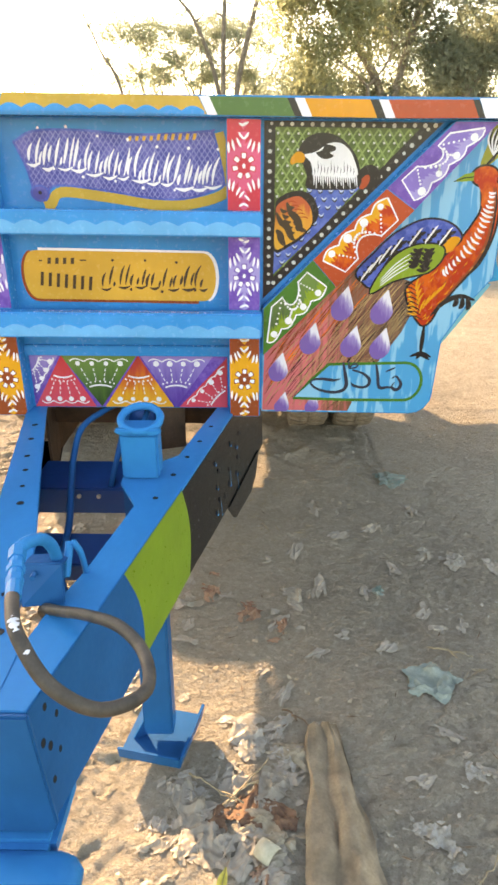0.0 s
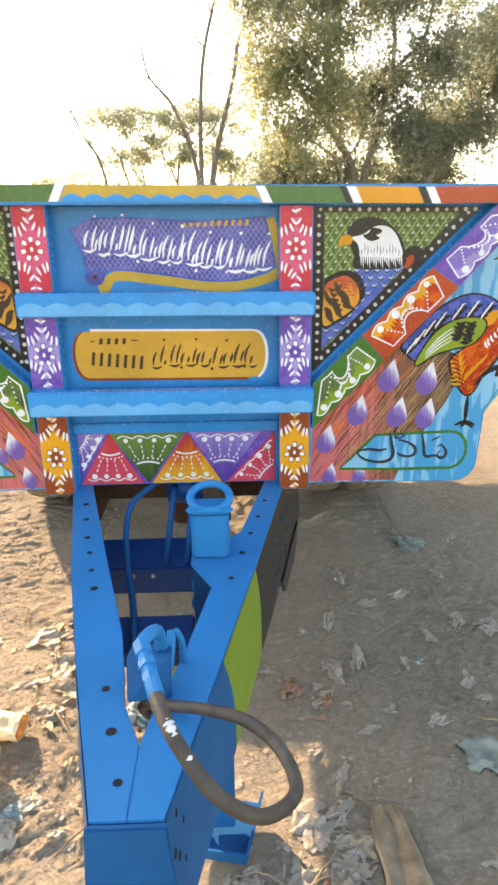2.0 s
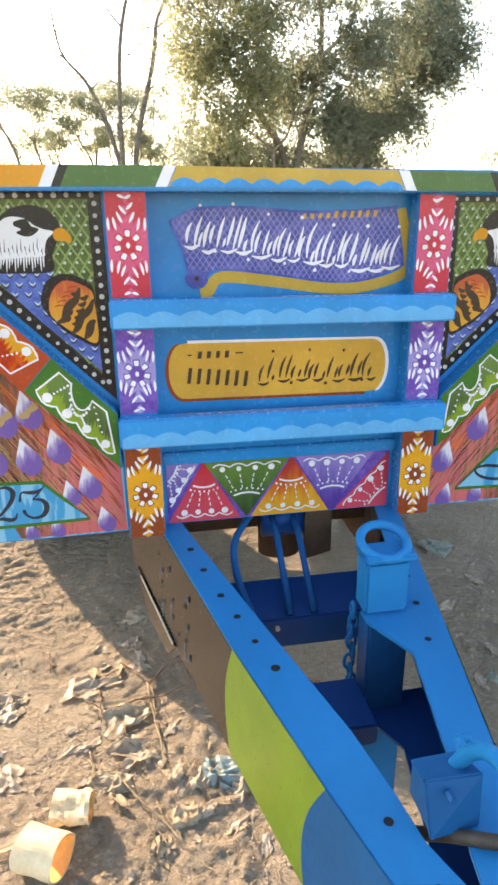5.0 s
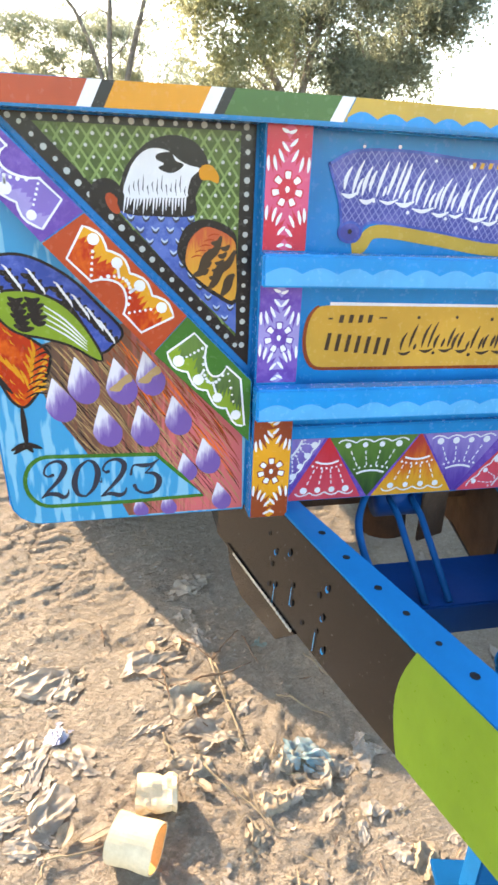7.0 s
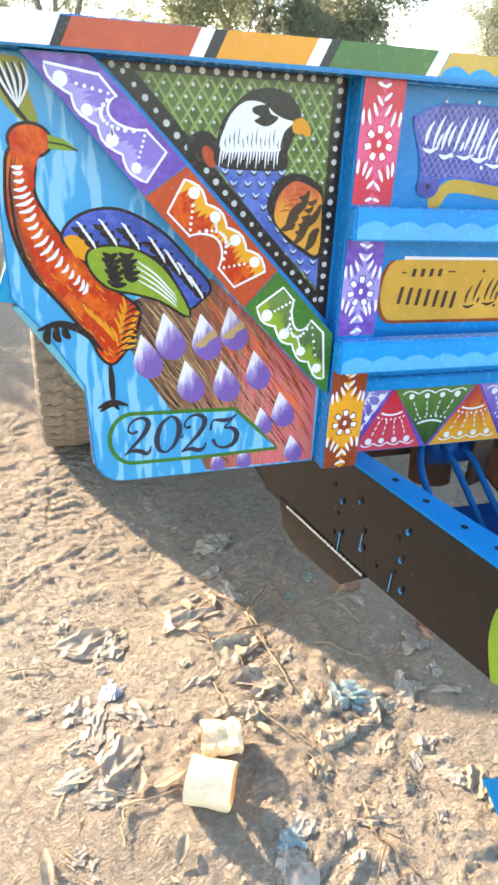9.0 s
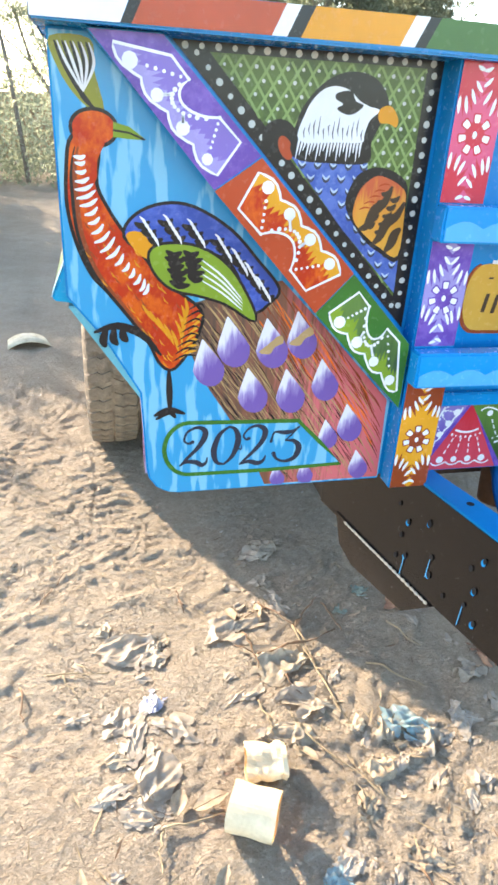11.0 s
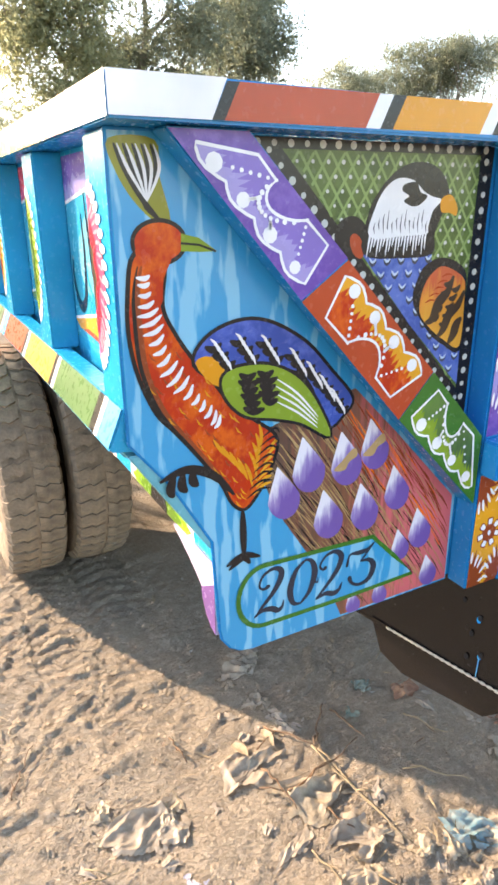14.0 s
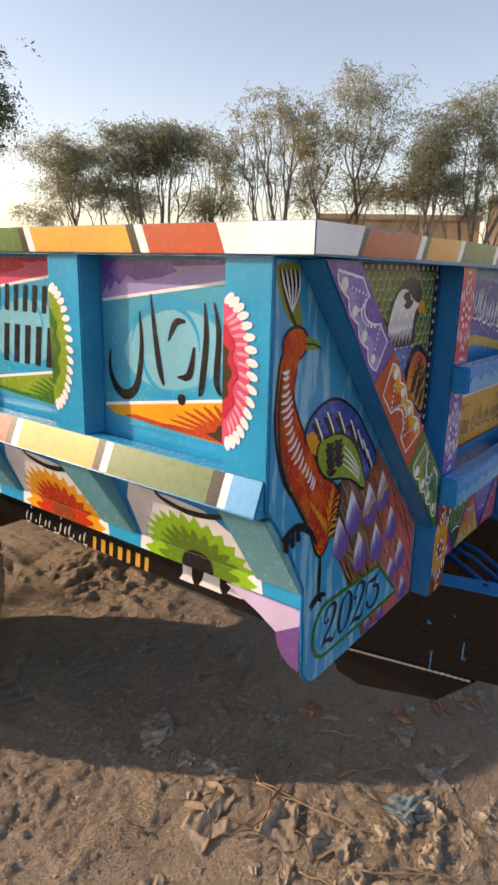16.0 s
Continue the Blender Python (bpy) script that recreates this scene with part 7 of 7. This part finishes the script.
AREA = (-1.9, 1.9, -1.1, 3.0)
chips("dry_leaves", "dry curled leaves scattered over the sand", "leaf_dry", 480, 0.005, 0.016, AREA, 11, 0.5, 0.3)
chips("straw_bits", "short bits of yellow straw", "straw", 1500, 0.010, 0.042, AREA, 12, 0.10, 0.3, (0.035, 0.07))
chips("plastic_bits", "torn bits of pale plastic", "bag_white", 260, 0.005, 0.014, AREA, 13, 0.6, 0.4)
chips("bark_bits", "dark bits of bark and twig", "twig", 380, 0.008, 0.032, AREA, 14, 0.15, None, (0.05, 0.10))
clods("earth_clods", "small clods and grit of dry earth", 22000, (-1.7, 1.4, -1.05, 2.2), 15)


# ---- trees and distance ----

def foliage(name, a, b):
    n = Nodes(name)
    r = n.node("NewGeometry").outputs["Random Per Island"]
    c = n.mix(r, a, b)
    c = n.mix(n.grey(n.noise(n.coords(), 0.8, 3), 0.35, 0.65, 0, 0.6), c, tint(b, 1.25))
    n.done(c, 0.6, spec=0.3)
    n.bsdf.inputs["Subsurface Weight"].default_value = 0.0
    t = n.node("BsdfTranslucent", {"Color": c})
    s = n.node("MixShader", {0: 0.66, 1: n.bsdf.outputs[0], 2: t.outputs[0]})
    n.tree.links.new(s.outputs[0], n.tree.nodes["Material Output"].inputs["Surface"])
    return n.mat


M.update({
    "bark": worn("grey_brown_bark", (0.25, 0.21, 0.165), 0.9, 14, (0.36, 0.31, 0.25), 0.6, 0.02),
    # leaf_a, leaf_b and leaf_c are paled to put distant haze into the colour
    "leaf_a": foliage("olive_leaves", (0.175, 0.200, 0.135), (0.260, 0.280, 0.200)),
    "leaf_y": foliage("yellow_green_leaves", (0.215, 0.23, 0.13), (0.315, 0.315, 0.18)),
    "leaf_t": foliage("straw_green_leaves", (0.21, 0.20, 0.10), (0.31, 0.29, 0.16)),
    "leaf_b": foliage("dusty_green_leaves", (0.25, 0.28, 0.19), (0.37, 0.39, 0.28)),
    "leaf_c": foliage("thorn_tree_leaves", (0.24, 0.265, 0.185), (0.35, 0.365, 0.265)),
    "mud": worn("mud_wall", (0.40, 0.29, 0.18), 0.95, 1.2, (0.50, 0.38, 0.25), 0.6, 0.03),
    "mud_dark": worn("dark_opening", (0.09, 0.065, 0.045), 0.95, 3),
})


def limb(wood, a, b, ra, rb, rnd, bend=0.12, sides=6):
    """One bent, tapering length of wood from a to b."""
    d = (b - a).length
    m = a.lerp(b, 0.5) + Vector((rnd.gauss(0, 1), rnd.gauss(0, 1), rnd.gauss(0.3, 0.6))) * bend * d
    pts = curve([a, m, b], 3)
    n = len(pts) - 1
    tube(pts, [ra + (rb - ra) * k / n for k in range(n + 1)], sides, wood, caps=False)


def boughs(wood, start, goals, r, rnd, fork):
    """Splits the goals into neighbouring groups and leads a limb to each, until every goal has its twig."""
    if len(goals) == 1:
        limb(wood, start, goals[0], r, 0.004, rnd, 0.10, 4)
        return
    seeds = rnd.sample(goals, 2 if len(goals) < 6 or rnd.random() < 0.7 else 3)
    for _ in range(3):
        groups = [[] for _ in seeds]
        for p in goals:
            groups[min(range(len(seeds)), key=lambda k: (seeds[k] - p).length)].append(p)
        seeds = [sum(q, Vector()) / len(q) if q else c for q, c in zip(groups, seeds)]
    for q, c in zip(groups, seeds):
        if not q:
            continue
        k = max(0.006, r * math.sqrt(len(q) / len(goals)) * 0.95)
        f = start.lerp(c, fork * rnd.uniform(0.8, 1.2))
        f.xy = start.xy.lerp(c.xy, min(0.92, 1.5 * fork))
        f.z += 0.05 * (c - start).length * rnd.uniform(-0.3, 0.6)
        limb(wood, start, f, k * 1.1, k * 0.85, rnd, 0.07, 7 if r > 0.05 else 5)
        boughs(wood, f, q, k * 0.85, rnd, min(0.6, fork * 1.1))


def crown_tree(label, x, y, lobes, r0, leaf, seed, goals=9.0, per=230, size=0.045, flat=0.6, clump=(0.22, 0.42), stems=3, second=(), fork=0.42, depth=1.0, bare=0.0, narrow=0.36, wide=1.2, droop=0.4):
    """A tree with forking limbs; its crown is made of uneven lobes (x, y, z, half width, half height) of leaf clumps."""
    rnd = random.Random(seed)
    g = np.random.default_rng(seed)
    t = thing("tree", label, "tree", group="trees round the yard", at=(0, 0, 0))
    base = Vector((x, y, gz(x, y) - 0.05))
    pools = {}
    every = []
    for k, (lx, ly, lz, w, h) in enumerate(lobes):
        for _ in range(max(4, round(goals * (0.4 + w * (w + h))))):
            u = Vector((g.normal(), g.normal(), g.normal())).normalized() * (0.3 + 0.7 * rnd.random() ** 0.5)
            lump = 1 + 0.4 * noise.noise(u * 2.0 + Vector((seed, k, 0)))
            w2 = w * wide
            p = Vector((lx + u.x * w2 * lump, ly + u.y * w2 * lump * depth, lz + u.z * h * lump))
            every.append(p)
            if rnd.random() >= bare:
                pools.setdefault(second[0] if second and k in second[1:] else leaf, []).append(p)
    wood = bmesh.new()
    mids = rnd.sample(every, stems)
    for _ in range(4):
        groups = [[] for _ in mids]
        for p in every:
            groups[min(range(stems), key=lambda k: (mids[k] - p).length)].append(p)
        mids = [sum(q, Vector()) / len(q) if q else c for q, c in zip(groups, mids)]
    for q, c in zip(groups, mids):
        if q:
            r = r0 * math.sqrt(len(q) / len(every))
            f = base.lerp(c, 0.34 * rnd.uniform(0.8, 1.15))
            f.xy = base.xy.lerp(c.xy, 0.42)
            limb(wood, base, f, r * 1.25, r, rnd, 0.06, 9)
            boughs(wood, f, q, r, rnd, fork)
    part("trunk", wood, M["bark"], t, "forked trunk with bent limbs and twigs", True)
    for mat_name, pool in pools.items():
        vs = []
        for c in pool:
            m = max(2, int(per / 16 * rnd.uniform(0.5, 1.4)))
            r = rnd.uniform(*clump)
            # sprays that arch out of the clump and droop, set with leaves all along
            start = g.normal(size=(m, 1, 3)) * np.array((1, 1, flat)) * r * 0.34
            way = g.normal(size=(m, 1, 3)) * np.array((1, 1, 0.7 * flat)) + np.array((0, 0, 0.25))
            way /= np.linalg.norm(way, axis=2, keepdims=True)
            f = np.linspace(0.0, 1.0, 16).reshape(1, 16, 1)
            d = start + way * f * r * (0.5 + 0.6 * g.random((m, 1, 1))) + np.array((0, 0, -1)) * f ** 2 * r * droop + g.normal(size=(m, 16, 3)) * size * 0.7
            d = d.reshape(-1, 3)
            n = len(d)
            a = np.repeat(way, 16, 1).reshape(-1, 3) * 0.6 + g.normal(size=(n, 3)) + np.array((0, 0, -0.4))
            a /= np.linalg.norm(a, axis=1, keepdims=True)
            b = np.cross(a, g.normal(size=(n, 3)))
            b /= np.linalg.norm(b, axis=1, keepdims=True) + 1e-6
            s = size * (0.5 + g.random((n, 1)))
            p = np.array(c) + d
            vs.append(np.stack([p - a * s, p + b * s * narrow, p + a * s, p - b * s * narrow], 1).reshape(-1, 3))
        v = np.concatenate(vs)
        raw("crown", v.tolist(), np.arange(len(v)).reshape(-1, 4).tolist(), M[mat_name], t, "leaf clumps with gaps between them")
    return t


def stem_tree(label, line, r0, seed, twigs=7, leaves=0, reach=0.7):
    """A tall thin stem along a line of points, with a few bare side twigs."""
    rnd = random.Random(seed)
    g = np.random.default_rng(seed)
    t = thing("tree", label, "tree", group="trees round the yard", at=(0, 0, 0))
    wood = bmesh.new()
    pts = [Vector(p) for p in curve([Vector(p) for p in line], 6)]
    n = len(pts) - 1
    tube(pts, [r0 * (1 - 0.85 * k / n) for k in range(n + 1)], 8, wood, caps=False)
    ends = []
    for k in range(twigs):
        s = pts[round(n * (0.35 + 0.6 * k / twigs))]
        a = rnd.random() * math.tau
        e = s + Vector((math.cos(a), math.sin(a), rnd.uniform(0.6, 1.5))).normalized() * reach * rnd.uniform(0.4, 1.2)
        limb(wood, s, e, r0 * 0.32, 0.004, rnd, 0.12, 5)
        q = s.lerp(e, 0.5)
        limb(wood, q, q + Vector((rnd.gauss(0, 0.25), rnd.gauss(0, 0.25), 0.3)) * reach, 0.008, 0.003, rnd, 0.1, 4)
        ends.append(e)
    part("trunk", wood, M["bark"], t, "thin stem with bare side twigs", True)
    if leaves:
        v = []
        for e in ends:
            p = np.array(e) + g.normal(size=(leaves, 3)) * 0.22
            a = g.normal(size=(leaves, 3)) * 0.04
            b = g.normal(size=(leaves, 3)) * 0.016
            v.append(np.stack([p - a, p + b, p + a, p - b], 1).reshape(-1, 3))
        v = np.concatenate(v)
        raw("crown", v.tolist(), np.arange(len(v)).reshape(-1, 4).tolist(), M["leaf_b"], t, "few small leaves")


# the large tree behind the trailer
BIG = [(0.9, 10.6, 4.0, 0.50, 0.6), (1.2, 10.4, 3.1, 0.45, 0.45), (1.6, 10.5, 4.7, 0.65, 0.6), (0.9, 10.9, 5.3, 0.5, 0.6), (2.0, 10.3, 3.7, 0.45, 0.4),
       (1.4, 11.2, 6.1, 0.7, 0.6), (2.4, 11.1, 5.3, 0.75, 0.6), (2.3, 10.8, 6.5, 0.85, 0.6), (1.5, 11.4, 2.5, 0.5, 0.35), (2.4, 11.5, 2.7, 0.4, 0.35),
       (3.5, 10.9, 4.3, 0.70, 0.6), (4.2, 11.2, 3.5, 0.6, 0.45), (4.5, 10.8, 4.7, 0.75, 0.6), (5.0, 11.0, 4.3, 0.55, 0.45), (3.4, 11.4, 5.6, 0.8, 0.6),
       (4.4, 11.2, 6.2, 0.8, 0.6), (5.4, 11.2, 5.2, 0.6, 0.5), (3.6, 11.5, 3.0, 0.5, 0.4), (3.1, 11.0, 7.3, 0.9, 0.6), (4.2, 11.0, 7.2, 0.7, 0.5), (3.0, 11.8, 3.9, 0.6, 0.5)]
BIG += [(4.7, 11.0, 3.3, 0.55, 0.40), (4.0, 11.5, 3.3, 0.5, 0.40), (3.2, 11.0, 3.2, 0.45, 0.40), (1.0, 11.2, 2.4, 0.5, 0.35), (2.0, 11.6, 2.3, 0.5, 0.30), (3.3, 11.8, 2.4, 0.5, 0.30), (4.3, 11.5, 2.6, 0.45, 0.30)]
BIG = [(x * 1.06, y + 1.0, z, w, h) if x > 4.1 else (x, y, z, w, h) for x, y, z, w, h in BIG]      # the far limbs reach backwards
BIG += [(6.0, 12.0, 4.65, 0.34, 0.32), (5.65, 12.0, 4.05, 0.32, 0.26)]
crown_tree("large tree with olive green hanging foliage, yellowing on one side", 2.69, 11.0, BIG, 0.17, "leaf_a", 21, 9.0, 680, 0.038, 1.0, (0.34, 0.60), 2, ("leaf_y", 0, 1, 2, 4), 0.4, 1.1, wide=1.1, droop=0.8)
# thin thorn trees beside it
crown_tree("thorn tree with feathery layered crown and forked limbs", -0.7, 16.2, [(-2.7, 15.8, 4.17, 0.68, 0.30), (-1.9, 16.0, 3.99, 0.74, 0.38), (-1.1, 16.0, 4.30, 0.80, 0.34), (-2.5, 16.0, 3.38, 0.74, 0.38), (-1.4, 16.1, 3.34, 0.68, 0.38), (-0.4, 16.1, 4.06, 0.61, 0.38), (-0.3, 16.2, 3.24, 0.74, 0.38)], 0.13, "leaf_b", 22, 15, 420, 0.026, 0.5, (0.28, 0.48), 3)
crown_tree("thorn tree with feathery haze-pale foliage", 0.7, 17.2, [(0.3, 17.0, 4.41, 0.58, 0.35), (0.8, 17.1, 3.66, 0.71, 0.48), (1.5, 17.1, 3.11, 0.58, 0.39), (0.2, 17.2, 3.11, 0.52, 0.39), (2.2, 17.3, 2.9, 0.6, 0.4)], 0.11, "leaf_b", 27, 12, 420, 0.026, 0.5, (0.28, 0.48), 2)
crown_tree("low thorn tree with feathery haze-pale foliage", -5.2, 18.5, [(-5.6, 18.4, 2.6, 0.8, 0.4), (-4.6, 18.5, 2.8, 0.8, 0.4), (-6.6, 18.6, 2.4, 0.8, 0.4), (-3.8, 18.3, 2.3, 0.6, 0.4)], 0.10, "leaf_b", 26, 10, 420, 0.026, 0.5, (0.3, 0.5), 3)
stem_tree("leaning bare tree stem with few twigs", [(-2.45, 14.6, 0.0), (-2.72, 14.6, 2.68), (-3.20, 14.6, 3.70), (-3.68, 14.6, 4.78)], 0.055, 24, 3, 0, 0.4)
stem_tree("thin leaning tree with a forked bare stem", [(-0.35, 14.7, 0.0), (-0.55, 14.7, 2.70), (-1.05, 14.6, 4.15), (-1.60, 14.6, 4.85), (-1.75, 14.6, 5.9)], 0.065, 33, 4, 10, 0.5)
stem_tree("tall slender tree with bare forked limbs", [(-0.30, 14.6, 0.0), (-0.46, 14.6, 2.60), (-0.36, 14.6, 5.00), (0.09, 14.6, 6.80), (0.15, 14.6, 8.2)], 0.075, 23, 7, 14, 0.8)
stem_tree("tall slender tree with few leaves", [(-0.10, 14.7, 0.0), (-0.20, 14.6, 2.55), (0.32, 14.6, 4.70), (0.50, 14.6, 5.60), (1.15, 14.6, 6.60), (1.6, 14.6, 7.6)], 0.075, 31, 9, 60, 0.7)
# unseen thorn bushes, added only to shade the ground beyond the trailer
for k, (x, y) in enumerate(((-4.1, 7.4), (-5.2, 7.9), (-4.2, 9.2), (-5.4, 9.9), (-4.7, 11.4), (-5.4, 13.2), (-6.4, 11.6))):
    crown_tree("unseen low thorn bush added to shade the ground", x, y, [(x - 0.6, y, 1.5, 0.8, 0.5), (x + 0.6, y + 0.2, 1.6, 0.8, 0.5), (x, y - 0.5, 1.9, 0.8, 0.4), (x + 0.1, y + 0.4, 1.0, 0.9, 0.4)], 0.07, "leaf_b", 60 + k, 8, 330, 0.045, 0.7, (0.3, 0.5), 3)
# thorn trees across the yard
crown_tree("wide thorn tree with drooping haze-pale green crown", 9.7, 13.3, [(8.8, 13.8, 4.27, 0.61, 0.40), (9.4, 13.3, 4.32, 0.80, 0.36), (8.7, 14.0, 2.90, 0.49, 0.28), (9.5, 13.3, 3.68, 0.92, 0.42), (10.2, 12.8, 3.20, 0.80, 0.36), (9.1, 13.7, 3.44, 0.61, 0.33)], 0.11, "leaf_c", 41, 12, 640, 0.024, 0.6, (0.34, 0.58), 3)
crown_tree("thorn tree with dense grey green umbrella crown", 10.6, 11.8, [(10.1, 12.0, 4.60, 0.72, 0.36), (10.6, 11.4, 4.60, 0.66, 0.40), (10.0, 12.2, 4.12, 0.60, 0.36), (10.4, 11.7, 4.14, 0.80, 0.30)], 0.11, "leaf_a", 42, 15, 720, 0.024, 0.6, (0.34, 0.56), 4)
crown_tree("thorn tree with thin drooping crown", 11.9, 11.9, [(12.0, 11.4, 4.70, 0.60, 0.38), (12.3, 11.1, 4.14, 0.50, 0.50), (12.3, 11.3, 3.38, 0.60, 0.40), (12.0, 11.7, 3.09, 0.32, 0.23)], 0.10, "leaf_c", 48, 13, 600, 0.024, 0.7, (0.34, 0.56), 3)
crown_tree("thorn tree with bare upper twigs", 12.6, 9.3, [(11.9, 9.6, 5.35, 0.72, 0.42), (11.8, 10.0, 4.85, 0.48, 0.48), (12.2, 9.3, 5.05, 0.60, 0.60), (12.5, 8.9, 5.30, 0.48, 0.36), (12.3, 9.6, 4.0, 0.8, 0.5)], 0.11, "leaf_c", 43, 26, 190, 0.020, 0.8, (0.16, 0.30), 4, (), 0.4, 1.0, 0.30)
crown_tree("tall thorn tree with feathery yellowish crown", 14.2, 8.7, [(14.0, 8.1, 5.90, 0.78, 0.44), (14.3, 7.6, 5.54, 0.50, 0.45), (13.8, 8.9, 4.76, 1.10, 0.66), (13.4, 9.4, 5.05, 0.57, 0.50), (14.4, 7.9, 4.76, 0.50, 0.66), (13.8, 9.1, 3.71, 1.01, 0.5), (14.4, 8.2, 3.72, 0.50, 0.5)], 0.13, "leaf_c", 44, 12, 460, 0.024, 0.8, (0.34, 0.58), 4, ("leaf_t", 2, 5, 6))
crown_tree("dark green thorn tree in front of mud walls", 13.8, 6.1, [(13.6, 6.1, 4.40, 0.58, 0.50), (13.6, 5.8, 4.90, 0.41, 0.36), (13.6, 6.5, 3.55, 0.64, 0.36), (13.8, 5.8, 3.65, 0.52, 0.40)], 0.10, "leaf_a", 45, 14, 740, 0.024, 0.7, (0.34, 0.58), 3, ("leaf_t", 2))
crown_tree("haze-pale thorn tree in front of mud walls", 15.1, 5.5, [(14.9, 5.6, 4.25, 0.80, 0.55), (14.7, 5.4, 5.45, 0.55, 0.38), (15.0, 4.9, 4.90, 0.74, 0.66), (15.1, 5.2, 3.45, 0.86, 0.45), (15.3, 4.2, 4.3, 0.8, 0.7)], 0.12, "leaf_c", 46, 12, 600, 0.024, 0.7, (0.34, 0.58), 3)

# low scrub past counting, along the edge of the yard
g = np.random.default_rng(9)
cnt = 60000
cx = g.uniform(-16, 5, cnt)
cy = 13.5 + 5.5 * g.random(cnt) + 0.6 * np.sin(cx * 1.7)
hmax = 1.9 + 1.6 * np.abs(np.sin(cx * 0.9 + 1)) * np.abs(np.sin(cx * 2.3))
cz = hmax * g.random(cnt) ** 1.2
c = np.stack([cx, cy, cz], 1)
a = g.normal(size=(cnt, 3))
a /= np.linalg.norm(a, axis=1, keepdims=True)
b = np.cross(a, g.normal(size=(cnt, 3)))
b /= np.linalg.norm(b, axis=1, keepdims=True)
v = np.stack([c - a * 0.06, c + b * 0.024, c + a * 0.06, c - b * 0.024], 1).reshape(-1, 3)
tagged(raw("scrub", v.tolist(), np.arange(cnt * 4).reshape(-1, 4).tolist(), M["leaf_b"]), "low haze-pale scrub along the edge of the yard", "scrub", kind="stuff")

# mud-walled buildings in the distance
def mud_house(x, y, w, d, h, turn, seed):
    t = thing("mud_house", "tan mud-walled farm building with dark openings", "building", group="mud buildings", at=(x, y, 0))
    t.rotation_euler = (0, 0, turn)
    rnd = random.Random(seed)
    bm = block(-w / 2, w / 2, 0, d, -0.1, h, 0.05)
    part("wall", bm, M["mud"], t, "uneven mud wall")
    part("parapet", block(-w / 2 - 0.08, w / 2 + 0.08, -0.08, d + 0.08, h + 0.001, h + 0.25, 0.05), M["mud"], t)
    for k in range(3):
        x0 = -w / 2 + (k + 0.35 + 0.2 * rnd.random()) * w / 3
        o = part("doorway" if k == 1 else "window", block(x0, x0 + 0.9, -0.03, 0.1, 0.0 if k == 1 else 0.9, 2.0, 0.01), M["mud_dark"], t)
        part("lintel", block(x0 - 0.15, x0 + 1.05, -0.07, 0.08, 2.01, 2.16, 0.01), M["bark"], o)


wall_run = thing("mud_brick_wall", "long low mud brick wall behind the scrub", "wall", at=(-4.0, 21.0, 0))
part("wall_body", block(-8.0, 7.0, 0.0, 0.35, -0.1, 1.7, 0.04), M["mud"], wall_run)
part("coping", block(-8.05, 7.05, -0.05, 0.40, 1.701, 1.80, 0.03), M["mud"], wall_run)

mud_house(24.0, 11.5, 6.5, 4.0, 3.6, radians(-62), 3)
mud_house(25.0, 5.0, 6.0, 4.0, 4.2, radians(-72), 4)
